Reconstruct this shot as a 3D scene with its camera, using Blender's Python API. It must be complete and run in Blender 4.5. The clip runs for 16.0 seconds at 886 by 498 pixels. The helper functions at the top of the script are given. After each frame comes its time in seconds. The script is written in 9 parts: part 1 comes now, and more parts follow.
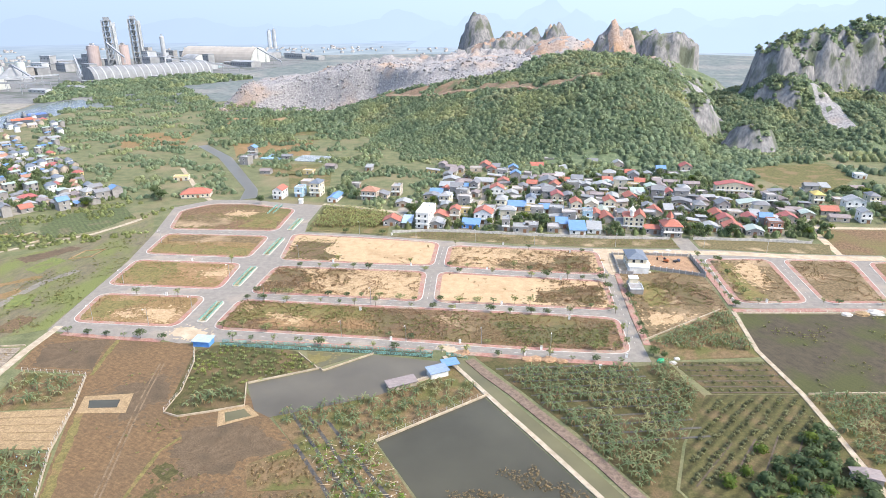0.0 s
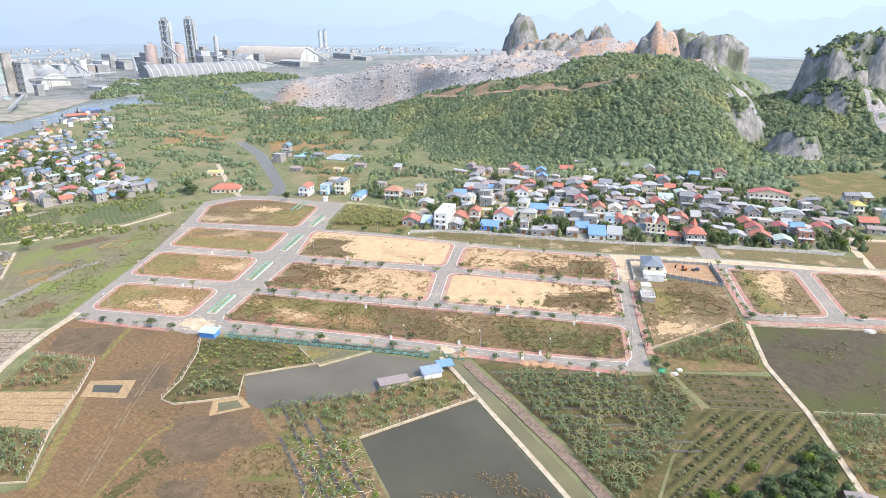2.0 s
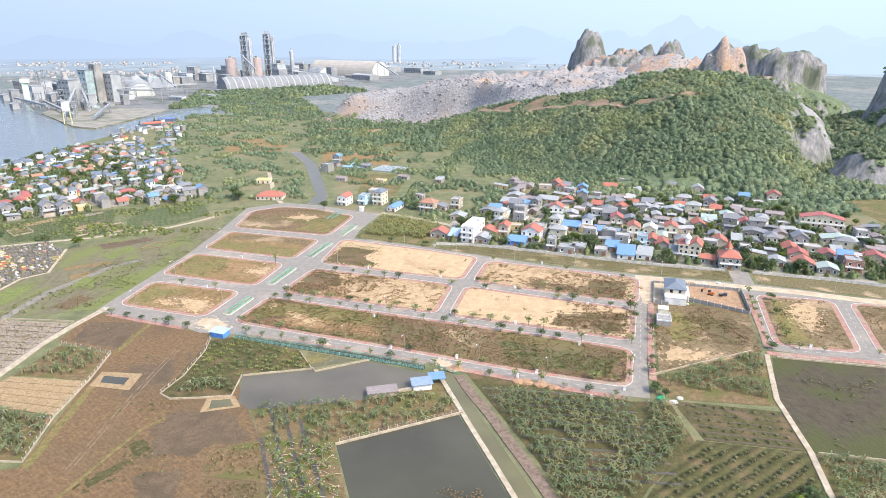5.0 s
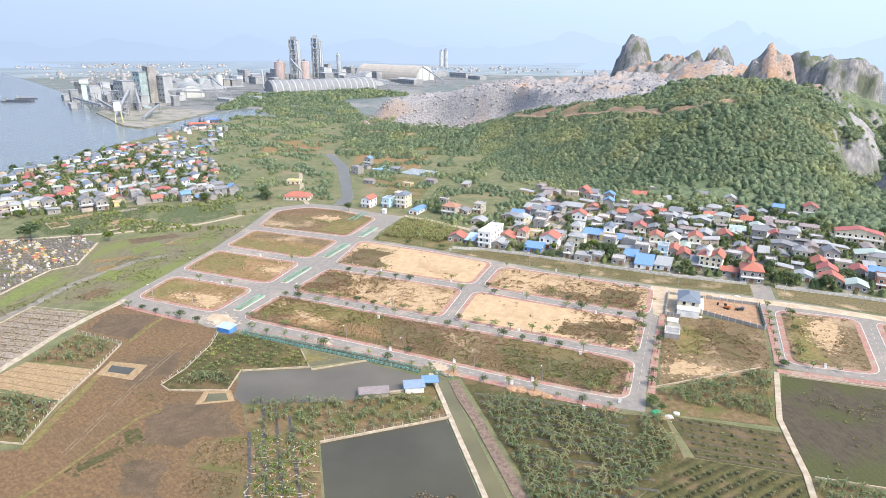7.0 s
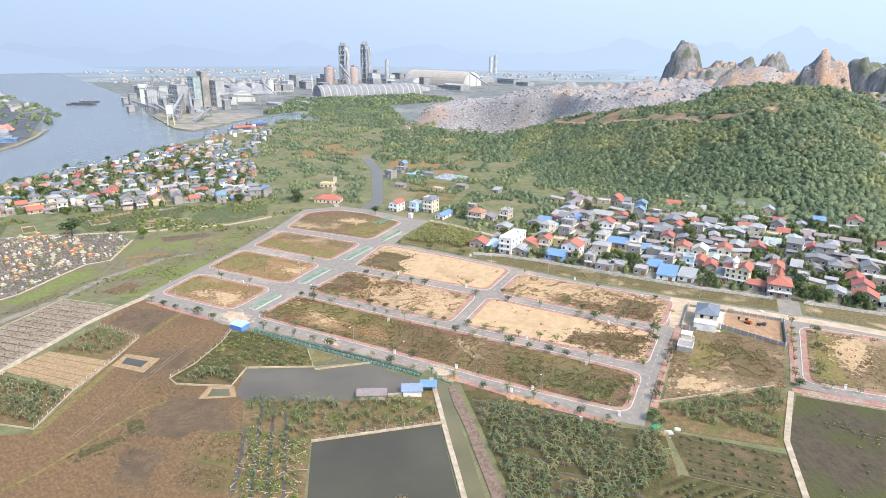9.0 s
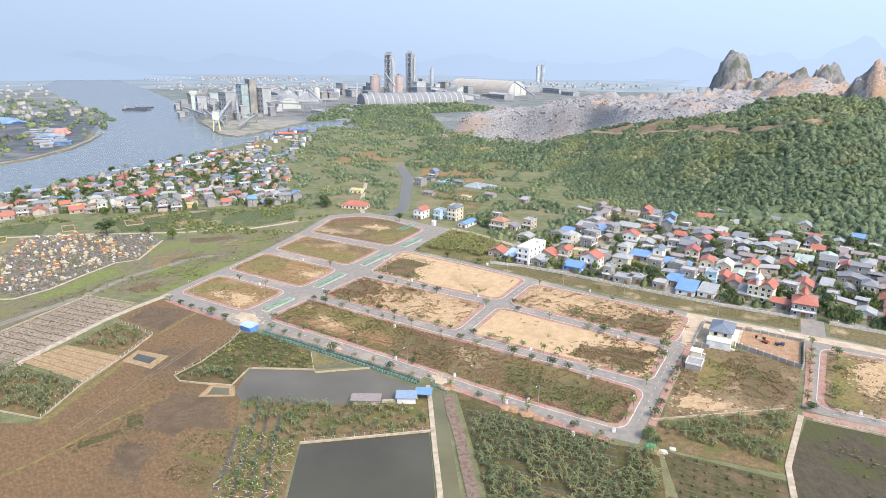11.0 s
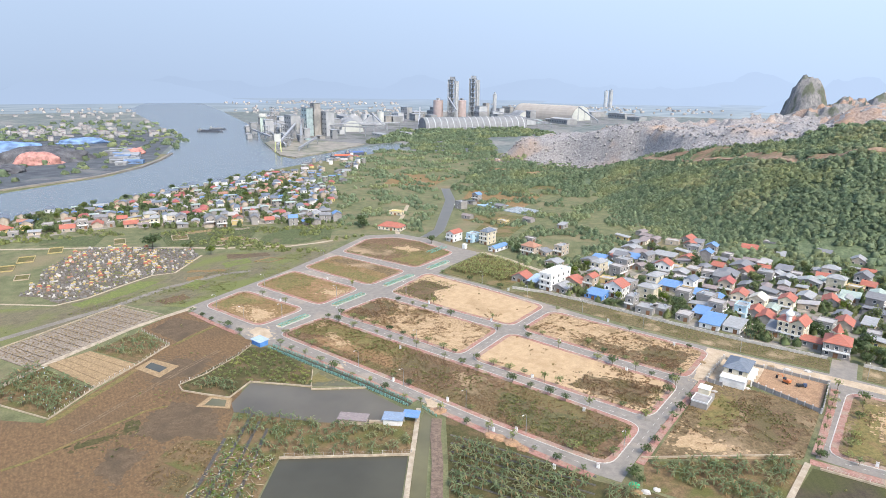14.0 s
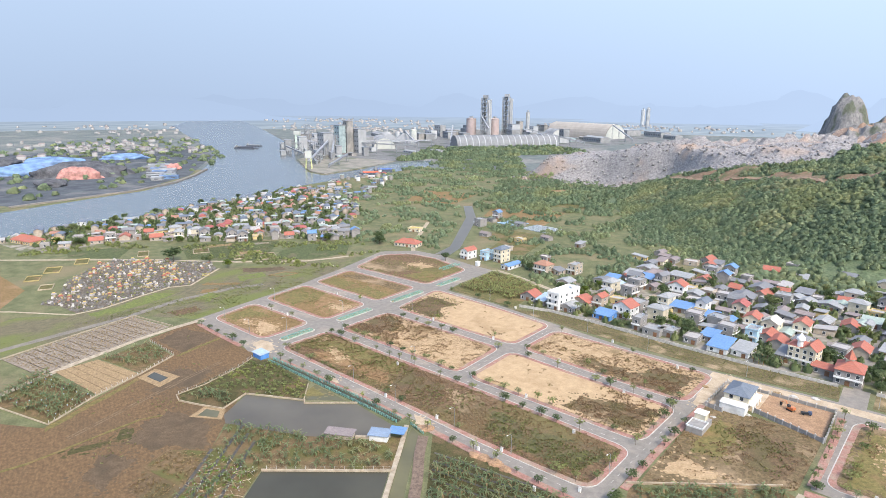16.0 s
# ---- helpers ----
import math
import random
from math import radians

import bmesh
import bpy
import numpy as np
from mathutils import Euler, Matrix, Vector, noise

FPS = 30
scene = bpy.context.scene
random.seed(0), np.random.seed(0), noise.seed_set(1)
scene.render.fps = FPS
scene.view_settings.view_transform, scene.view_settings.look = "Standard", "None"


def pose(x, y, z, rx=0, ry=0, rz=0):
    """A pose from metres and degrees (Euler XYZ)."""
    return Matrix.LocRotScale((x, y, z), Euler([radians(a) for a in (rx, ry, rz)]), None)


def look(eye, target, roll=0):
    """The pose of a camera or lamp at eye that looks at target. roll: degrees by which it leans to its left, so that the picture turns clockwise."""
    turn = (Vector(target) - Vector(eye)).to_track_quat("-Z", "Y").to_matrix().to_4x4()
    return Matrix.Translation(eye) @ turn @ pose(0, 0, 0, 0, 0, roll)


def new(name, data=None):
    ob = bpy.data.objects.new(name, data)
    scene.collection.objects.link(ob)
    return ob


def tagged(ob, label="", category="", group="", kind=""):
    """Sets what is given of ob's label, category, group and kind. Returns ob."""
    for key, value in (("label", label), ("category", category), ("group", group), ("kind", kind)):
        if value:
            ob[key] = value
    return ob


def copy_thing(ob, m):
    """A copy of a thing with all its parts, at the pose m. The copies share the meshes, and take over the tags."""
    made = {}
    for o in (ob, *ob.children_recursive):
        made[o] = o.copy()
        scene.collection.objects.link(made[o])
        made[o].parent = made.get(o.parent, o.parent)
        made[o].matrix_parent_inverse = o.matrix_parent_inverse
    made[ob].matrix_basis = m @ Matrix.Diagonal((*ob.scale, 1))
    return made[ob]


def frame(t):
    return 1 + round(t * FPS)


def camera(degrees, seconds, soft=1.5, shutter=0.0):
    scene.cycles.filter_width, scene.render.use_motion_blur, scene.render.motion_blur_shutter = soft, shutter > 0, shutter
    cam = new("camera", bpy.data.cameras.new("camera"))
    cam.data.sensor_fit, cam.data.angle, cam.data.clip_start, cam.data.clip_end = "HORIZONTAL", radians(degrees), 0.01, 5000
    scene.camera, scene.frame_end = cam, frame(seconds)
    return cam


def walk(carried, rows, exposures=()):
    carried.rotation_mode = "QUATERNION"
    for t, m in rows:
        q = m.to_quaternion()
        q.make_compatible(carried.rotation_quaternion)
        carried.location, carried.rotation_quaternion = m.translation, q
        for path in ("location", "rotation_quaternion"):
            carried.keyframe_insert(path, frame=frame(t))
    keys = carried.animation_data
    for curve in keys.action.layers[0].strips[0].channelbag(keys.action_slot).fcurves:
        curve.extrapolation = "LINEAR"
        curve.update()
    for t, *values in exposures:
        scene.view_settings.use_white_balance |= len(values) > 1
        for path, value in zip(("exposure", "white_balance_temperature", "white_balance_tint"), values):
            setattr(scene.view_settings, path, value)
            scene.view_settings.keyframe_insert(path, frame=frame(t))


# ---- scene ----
cam = camera(70.5, 16.0, soft=0.75)
PATH = [
    (0, (1.789, -0.567, 122.695), (1.785, 1.312, 122.008), -0.2),
    (0.5, (6.203, -0.35, 122.636), (6.161, 1.528, 121.95), -0.1),
    (1, (10.634, -0.109, 122.569), (10.556, 1.768, 121.882), -0.1),
    (1.5, (15.06, 0.129, 122.488), (14.946, 2.004, 121.801), -0.1),
    (2, (19.469, 0.378, 122.415), (19.319, 2.251, 121.732), -0.0),
    (2.5, (23.859, 0.666, 122.356), (23.673, 2.54, 121.681), 0.0),
    (3, (28.305, 1.037, 122.293), (28.081, 2.909, 121.626), 0.1),
    (3.5, (32.823, 1.523, 122.206), (32.563, 3.394, 121.549), 0.1),
    (4, (37.367, 2.201, 122.116), (37.069, 4.07, 121.468), 0.1),
    (6.5, (59.307, 6.891, 121.803), (58.831, 8.727, 121.169), 0.3),
    (7, (63.615, 8.0, 121.787), (63.103, 9.828, 121.158), 0.4),
    (7.5, (67.865, 9.181, 121.754), (67.315, 10.998, 121.125), 0.3),
    (8, (71.989, 10.406, 121.706), (71.402, 12.212, 121.078), 0.3),
    (8.5, (75.993, 11.715, 121.654), (75.369, 13.51, 121.033), 0.4),
    (9, (79.974, 13.2, 121.604), (79.314, 14.985, 120.991), 0.4),
    (11.5, (100.021, 21.893, 121.388), (99.189, 23.617, 120.808), 0.6),
    (12, (104.132, 23.835, 121.386), (103.266, 25.545, 120.817), 0.6),
    (12.5, (108.231, 25.913, 121.418), (107.332, 27.609, 120.859), 0.7),
    (13, (112.303, 28.118, 121.489), (111.371, 29.8, 120.941), 0.7),
    (13.5, (116.334, 30.395, 121.587), (115.37, 32.064, 121.054), 0.6),
    (14, (120.326, 32.712, 121.708), (119.33, 34.366, 121.188), 0.6),
    (14.5, (124.219, 35.066, 121.82), (123.194, 36.707, 121.313), 0.6),
    (15, (127.998, 37.326, 121.914), (126.945, 38.953, 121.421), 0.6),
    (15.5, (131.743, 39.518, 121.968), (130.665, 41.132, 121.487), 0.6),
    (16, (135.515, 41.701, 121.983), (134.413, 43.302, 121.515), 0.6),
]
walk(cam, [(t, look(eye, target, roll)) for t, eye, target, roll in PATH], exposures=[(0.0, 1.74), (8.0, 1.64), (16.0, 1.44)])

# ---- light ----
world = bpy.data.worlds.new("world")
scene.world = world
world.use_nodes = True
wt = world.node_tree
wt.nodes.clear()
sky = wt.nodes.new("ShaderNodeTexSky")
sky.sky_type, sky.sun_disc = "NISHITA", False
SUN_EL, SUN_AZ = 48.0, 118.0          # degrees; azimuth clockwise from north (+y)
sky.sun_elevation, sky.sun_rotation = radians(SUN_EL), radians(SUN_AZ)
sky.altitude, sky.air_density, sky.dust_density, sky.ozone_density = 50, 1.1, 2.2, 1.5
bg = wt.nodes.new("ShaderNodeBackground")
bg.inputs[1].default_value = 0.15
wo = wt.nodes.new("ShaderNodeOutputWorld")
wt.links.new(sky.outputs[0], bg.inputs[0])
wt.links.new(bg.outputs[0], wo.inputs[0])
sun = new("sun", bpy.data.lights.new("sun", "SUN"))
sun.data.energy, sun.data.angle, sun.data.color = 1.25, radians(6.0), (1.0, 0.93, 0.79)
_az, _el = radians(SUN_AZ), radians(SUN_EL)
SUN_WAY = Vector((math.sin(_az) * math.cos(_el), math.cos(_az) * math.cos(_el), math.sin(_el)))
sun.matrix_world = look(SUN_WAY * 500, (0, 0, 0))
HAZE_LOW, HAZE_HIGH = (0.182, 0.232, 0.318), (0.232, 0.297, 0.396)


# ---- materials ----
def material(name, low, high, size=1.0, rough=0.9, bump=0.0, third=None, size3=8.0, metal=0.0, cut=(0.35, 0.65), cut3=(0.5, 0.6),
             detail=6.0, random_tint=0.0, island_tint=0.0, spec=0.3, space="world", stretch=(1, 1, 1), furrow=None, grain=None):
    """Two colours mixed by noise of the given size in metres, a third in patches of size3, relief, tint by object or island."""
    m = bpy.data.materials.new(name)
    m.use_nodes = True
    t = m.node_tree
    b = t.nodes["Principled BSDF"]
    b.inputs["Roughness"].default_value, b.inputs["Metallic"].default_value = rough, metal
    b.inputs["Specular IOR Level"].default_value = spec
    if space == "world":
        where = t.nodes.new("ShaderNodeNewGeometry").outputs["Position"]
    else:
        where = t.nodes.new("ShaderNodeTexCoord").outputs["Object"]
    if stretch != (1, 1, 1):
        mp = t.nodes.new("ShaderNodeMapping")
        mp.inputs["Scale"].default_value = stretch
        t.links.new(where, mp.inputs["Vector"])
        where = mp.outputs[0]

    def spots(scale, lo, hi, det):
        n = t.nodes.new("ShaderNodeTexNoise")
        n.inputs["Scale"].default_value, n.inputs["Detail"].default_value = 1.0 / scale, det
        t.links.new(where, n.inputs["Vector"])
        r = t.nodes.new("ShaderNodeMapRange")
        r.inputs["From Min"].default_value, r.inputs["From Max"].default_value = lo, hi
        t.links.new(n.outputs["Fac"], r.inputs["Value"])
        return n, r

    def mixed(f, a, c, kind="MIX"):
        x = t.nodes.new("ShaderNodeMix")
        x.data_type, x.blend_type = "RGBA", kind
        for socket, v in ((x.inputs[0], f), (x.inputs[6], a), (x.inputs[7], c)):
            if isinstance(v, (tuple, list)):
                socket.default_value = (*v, 1)
            elif isinstance(v, float):
                socket.default_value = v
            else:
                t.links.new(v, socket)
        return x.outputs[2]

    n1, r1 = spots(size, *cut, detail)
    colour = mixed(r1.outputs[0], low, high)
    if third:
        _, r3 = spots(size3, *cut3, 5.0)
        colour = mixed(r3.outputs[0], colour, third)
    if furrow:
        angle, spacing, amount, wobble = furrow
        mp2, wv = t.nodes.new("ShaderNodeMapping"), t.nodes.new("ShaderNodeTexWave")
        mp2.inputs["Rotation"].default_value = (0, 0, radians(angle))
        wv.inputs["Scale"].default_value, wv.inputs["Distortion"].default_value, wv.inputs["Detail"].default_value, wv.inputs["Detail Scale"].default_value = 0.314 / spacing, wobble, 3.0, 0.6
        t.links.new(where, mp2.inputs["Vector"])
        t.links.new(mp2.outputs[0], wv.inputs["Vector"])
        rf = t.nodes.new("ShaderNodeMapRange")
        rf.inputs["To Min"].default_value, rf.inputs["To Max"].default_value = 1 - amount, 1 + 0.4 * amount
        t.links.new(wv.outputs["Fac"], rf.inputs["Value"])
        hs = t.nodes.new("ShaderNodeHueSaturation")
        t.links.new(rf.outputs[0], hs.inputs["Value"])
        t.links.new(colour, hs.inputs["Color"])
        colour = hs.outputs[0]
    if grain is None and bump >= 0.03:
        grain = (0.5, 0.24) if bump < 0.3 else (2.2, 0.2)
    if grain:
        _, rg = spots(grain[0], 0.3, 0.7, 3.0)
        rg.inputs["To Min"].default_value, rg.inputs["To Max"].default_value = 1 - grain[1], 1 + grain[1]
        hg = t.nodes.new("ShaderNodeHueSaturation")
        t.links.new(rg.outputs[0], hg.inputs["Value"])
        t.links.new(colour, hg.inputs["Color"])
        colour = hg.outputs[0]
    for amount, node, socket in ((random_tint, "ShaderNodeObjectInfo", "Random"), (island_tint, "ShaderNodeNewGeometry", "Random Per Island")):
        if amount:
            o = t.nodes.new(node)
            r = t.nodes.new("ShaderNodeMapRange")
            r.inputs["To Min"].default_value, r.inputs["To Max"].default_value = 1 - amount, 1 + amount
            t.links.new(o.outputs[socket], r.inputs["Value"])
            h = t.nodes.new("ShaderNodeHueSaturation")
            t.links.new(r.outputs[0], h.inputs["Value"])
            t.links.new(colour, h.inputs["Color"])
            colour = h.outputs[0]
    t.links.new(colour, b.inputs["Base Color"])
    if bump:
        bn = t.nodes.new("ShaderNodeBump")
        bn.inputs["Strength"].default_value, bn.inputs["Distance"].default_value = 0.8, bump
        t.links.new(n1.outputs["Fac"], bn.inputs["Height"])
        t.links.new(bn.outputs[0], b.inputs["Normal"])
    return m


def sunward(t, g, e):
    """Emission strength of the painted far haze, brighter towards the sun's side of the country."""
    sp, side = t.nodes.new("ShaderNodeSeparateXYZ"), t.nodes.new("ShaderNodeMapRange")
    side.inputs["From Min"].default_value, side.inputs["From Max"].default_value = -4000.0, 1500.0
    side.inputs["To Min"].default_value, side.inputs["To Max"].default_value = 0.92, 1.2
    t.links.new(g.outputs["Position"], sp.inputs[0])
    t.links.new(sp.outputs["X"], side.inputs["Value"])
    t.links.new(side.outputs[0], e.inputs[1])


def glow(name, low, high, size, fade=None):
    """Hazy far distance: a plain backdrop that glows softly, its haze put into the emission colour."""
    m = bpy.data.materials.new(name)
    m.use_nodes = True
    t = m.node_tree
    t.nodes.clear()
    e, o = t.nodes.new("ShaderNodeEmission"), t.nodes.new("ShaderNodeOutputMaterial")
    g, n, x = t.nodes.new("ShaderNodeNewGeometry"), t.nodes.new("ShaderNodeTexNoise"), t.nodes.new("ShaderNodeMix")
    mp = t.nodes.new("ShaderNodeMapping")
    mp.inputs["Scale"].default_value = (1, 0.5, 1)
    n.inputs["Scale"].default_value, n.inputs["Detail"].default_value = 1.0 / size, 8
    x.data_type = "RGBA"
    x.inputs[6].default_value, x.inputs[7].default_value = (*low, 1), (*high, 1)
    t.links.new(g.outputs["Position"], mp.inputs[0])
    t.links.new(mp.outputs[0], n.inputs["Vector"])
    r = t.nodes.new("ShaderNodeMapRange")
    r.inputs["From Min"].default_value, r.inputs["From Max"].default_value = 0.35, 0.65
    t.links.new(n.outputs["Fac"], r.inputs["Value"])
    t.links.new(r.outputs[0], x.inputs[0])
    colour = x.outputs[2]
    # Painted aerial haze: the colour blends to the haze tone with distance.
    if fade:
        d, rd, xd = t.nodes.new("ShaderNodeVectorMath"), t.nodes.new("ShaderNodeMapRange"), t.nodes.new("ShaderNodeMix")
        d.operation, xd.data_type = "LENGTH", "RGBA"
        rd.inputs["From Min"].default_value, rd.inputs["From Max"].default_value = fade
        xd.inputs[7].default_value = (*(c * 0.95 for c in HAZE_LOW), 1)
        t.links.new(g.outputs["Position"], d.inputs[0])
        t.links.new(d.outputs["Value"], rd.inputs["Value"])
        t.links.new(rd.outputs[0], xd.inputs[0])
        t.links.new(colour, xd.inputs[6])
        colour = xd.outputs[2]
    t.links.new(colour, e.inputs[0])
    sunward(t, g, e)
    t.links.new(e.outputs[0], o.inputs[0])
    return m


def plain(name, colour, rough=0.6, tint=0.06, size=2.0, metal=0.0, spec=0.4, random_tint=0.0, bump=0.0):
    lo = tuple(c * (1 - 2 * tint) for c in colour)
    hi = tuple(min(1, c * (1 + 1.2 * tint)) for c in colour)
    return material(name, lo, hi, size, rough, bump, metal=metal, spec=spec, random_tint=random_tint)


def water(name, colour, rough=0.08, ripple=0.02, size=1.2, drift=7.0, spec=0.4):
    m = material(name, tuple(c * 0.75 for c in colour), tuple(c * 1.12 for c in colour), drift, rough, 0.0, spec=spec, cut=(0.3, 0.7), detail=8)
    t = m.node_tree
    n = t.nodes.new("ShaderNodeTexNoise")
    n.inputs["Scale"].default_value = 1 / size
    b = t.nodes.new("ShaderNodeBump")
    b.inputs["Strength"].default_value, b.inputs["Distance"].default_value = 0.25, ripple
    g = t.nodes.new("ShaderNodeNewGeometry")
    t.links.new(g.outputs["Position"], n.inputs["Vector"])
    t.links.new(n.outputs["Fac"], b.inputs["Height"])
    t.links.new(b.outputs[0], t.nodes["Principled BSDF"].inputs["Normal"])
    return m


M_LAND = material("land", (0.099, 0.107, 0.048), (0.158, 0.156, 0.075), 7, 0.95, 0.15, third=(0.198, 0.159, 0.090), size3=38, cut3=(0.52, 0.70), detail=9, grain=(0.8, 0.2))
# Far land emits haze colours instead of being lit.
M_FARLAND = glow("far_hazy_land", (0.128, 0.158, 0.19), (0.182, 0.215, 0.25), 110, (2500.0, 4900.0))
M_ASPHALT = material("asphalt", (0.195, 0.173, 0.147), (0.242, 0.215, 0.182), 2.5, 0.9, 0.01, third=(0.33, 0.272, 0.208), size3=22, cut3=(0.56, 0.74), grain=(0.6, 0.08))
M_KERB = plain("kerb_concrete", (0.46, 0.43, 0.385), 0.85, 0.12, 1.5)
M_PAVER = material("red_paver", (0.27, 0.13, 0.098), (0.35, 0.19, 0.15), 1.2, 0.9, 0.01, third=(0.30, 0.225, 0.165), size3=5, cut3=(0.45, 0.64), grain=(0.5, 0.16))
M_SCRUB = material("brown_scrub", (0.113, 0.068, 0.036), (0.194, 0.124, 0.068), 1.3, 1.0, 0.12, third=(0.140, 0.115, 0.045), size3=46, cut3=(0.45, 0.58), cut=(0.4, 0.62), detail=10)
M_SCRUBSAND = material("scrub_with_sand_patches", (0.114, 0.083, 0.040), (0.190, 0.132, 0.070), 1.4, 1.0, 0.12, third=(0.313, 0.222, 0.132), size3=26, cut3=(0.50, 0.62), cut=(0.4, 0.62), detail=10)
M_SANDY = material("scrub_and_sand", (0.255, 0.173, 0.091), (0.412, 0.286, 0.162), 1.2, 1.0, 0.10, third=(0.176, 0.122, 0.058), size3=18, cut3=(0.52, 0.66), cut=(0.36, 0.6), detail=10)
M_SAND = material("bare_sand", (0.380, 0.262, 0.147), (0.451, 0.320, 0.184), 4, 1.0, 0.03, third=(0.285, 0.190, 0.100), size3=24, cut3=(0.58, 0.74), grain=(0.6, 0.12))
M_MEADOW = material("dry_meadow", (0.160, 0.111, 0.045), (0.237, 0.148, 0.067), 2.0, 1.0, 0.08, third=(0.275, 0.173, 0.095), size3=17, cut3=(0.54, 0.68), detail=10)
M_MUD = material("wet_field_mud", (0.121, 0.073, 0.035), (0.178, 0.111, 0.053), 1.6, 0.8, 0.06, third=(0.108, 0.073, 0.040), size3=28, cut3=(0.46, 0.78), spec=0.25, detail=10, cut=(0.36, 0.64), furrow=(-62, 1.3, 0.085, 9.0), grain=(0.45, 0.22))
M_PADDY = material("flooded_paddy", (0.118, 0.102, 0.062), (0.168, 0.144, 0.084), 3, 0.85, 0.05, third=(0.142, 0.153, 0.050), size3=30, cut3=(0.46, 0.62), spec=0.2, detail=10, stretch=(1.5, 0.7, 1))
M_GREY_PADDY = material("grey_paddy", (0.059, 0.047, 0.031), (0.083, 0.067, 0.042), 3, 0.85, 0.03, third=(0.067, 0.068, 0.025), size3=20, cut3=(0.47, 0.62), spec=0.2, detail=10, furrow=(-20, 2.2, 0.06, 10.0), grain=(0.5, 0.2))
M_TAN = material("tan_soil", (0.245, 0.167, 0.088), (0.315, 0.22, 0.12), 2.0, 1.0, 0.04)
M_BED = material("vegetable_bed", (0.20, 0.16, 0.12), (0.30, 0.25, 0.19), 0.9, 1.0, 0.08)
M_EARTH = material("orchard_soil", (0.113, 0.079, 0.036), (0.194, 0.128, 0.068), 2.2, 1.0, 0.08, third=(0.104, 0.101, 0.032), size3=9, cut3=(0.46, 0.62), detail=9)
M_GRASS = material("grass", (0.085, 0.083, 0.029), (0.138, 0.122, 0.045), 2.0, 1.0, 0.10, third=(0.185, 0.128, 0.066), size3=12, cut3=(0.5, 0.66), detail=10)
M_OLIVE = material("olive_orchard_grass", (0.052, 0.050, 0.017), (0.089, 0.076, 0.029), 1.6, 1.0, 0.10, third=(0.133, 0.090, 0.046), size3=8, cut3=(0.5, 0.66), detail=10)
M_OLIVE_ROWS = material("ridged_orchard_grass", (0.056, 0.054, 0.019), (0.095, 0.084, 0.031), 1.6, 1.0, 0.10, third=(0.129, 0.093, 0.046), size3=9, cut3=(0.5, 0.66), detail=10, furrow=(45, 3.6, 0.36, 2.5))
M_REDSOIL = material("red_earth", (0.27, 0.165, 0.095), (0.35, 0.22, 0.13), 3.0, 1.0, 0.05)
M_PATH = material("pale_concrete_path", (0.304, 0.244, 0.170), (0.423, 0.350, 0.258), 2.2, 0.9, 0.01, grain=(0.5, 0.12))
M_DIRT = material("sandy_dirt_road", (0.36, 0.275, 0.18), (0.47, 0.37, 0.26), 4, 1.0, 0.02, grain=(0.6, 0.12))
M_POND = water("pond_water", (0.07, 0.064, 0.043), 0.22, 0.02, 1.2, 30.0, 0.22)
M_MUDPOND = water("muddy_pond_water", (0.115, 0.098, 0.07), 0.3, 0.02, 1.2, 22.0, 0.25)
M_CANAL = water("canal_water", (0.135, 0.12, 0.06), 0.25, 0.02, 1.2, 16.0, 0.25)
M_RIVER = water("river_water", (0.13, 0.145, 0.15), 0.22, 0.08, 4.0)
M_YARD = material("village_yards", (0.20, 0.18, 0.14), (0.33, 0.295, 0.25), 5, 0.95, 0.02, third=(0.12, 0.125, 0.06), size3=14, cut3=(0.45, 0.56), detail=9)
M_UNDER = material("hill_undergrowth", (0.08, 0.108, 0.055), (0.135, 0.16, 0.085), 4, 0.95, 0.4, third=(0.14, 0.14, 0.078), size3=35, cut3=(0.6, 0.72), detail=9, grain=(1.6, 0.3))
M_ROCK = material("limestone", (0.133, 0.131, 0.129), (0.244, 0.230, 0.216), 4, 0.95, 0.9, third=(0.097, 0.106, 0.074), size3=16, cut3=(0.52, 0.62), detail=11, stretch=(1, 1, 0.4))
M_QUARRY = material("quarry_rock", (0.19, 0.178, 0.174), (0.32, 0.298, 0.282), 2.4, 0.95, 0.9, third=(0.34, 0.25, 0.19), size3=60, cut3=(0.54, 0.70), detail=11)

M_REDROCK = material("reddish_quarry_rock", (0.235, 0.165, 0.125), (0.36, 0.275, 0.22), 2.6, 0.95, 0.9, third=(0.34, 0.215, 0.135), size3=34, cut3=(0.5, 0.66), detail=11)
M_DRYSLOPE = material("dry_brown_slope", (0.16, 0.105, 0.066), (0.24, 0.16, 0.105), 3.0, 1.0, 0.2, third=(0.12, 0.12, 0.06), size3=11, cut3=(0.5, 0.64), detail=9)
# Middle-distance land greyed and paled in its base colour to imitate haze.
M_PLAIN = material("haze_paled_plain", (0.108, 0.127, 0.116), (0.160, 0.172, 0.159), 26, 0.95, 0.2, third=(0.200, 0.193, 0.172), size3=110, cut3=(0.52, 0.62), detail=9, stretch=(1, 0.6, 1), grain=(9.0, 0.22))
M_WORKSYARD = material("cement_dusted_yard", (0.145, 0.143, 0.138), (0.197, 0.192, 0.183), 18, 0.95, 0.1, third=(0.093, 0.101, 0.083), size3=60, cut3=(0.5, 0.6), detail=9)


# ---- builders ----
def mesh_of(name, bm, mat):
    me = bpy.data.meshes.new(name)
    bm.normal_update()
    bm.to_mesh(me)
    bm.free()
    for m in (mat if isinstance(mat, (list, tuple)) else [mat]):
        me.materials.append(m)
    return me


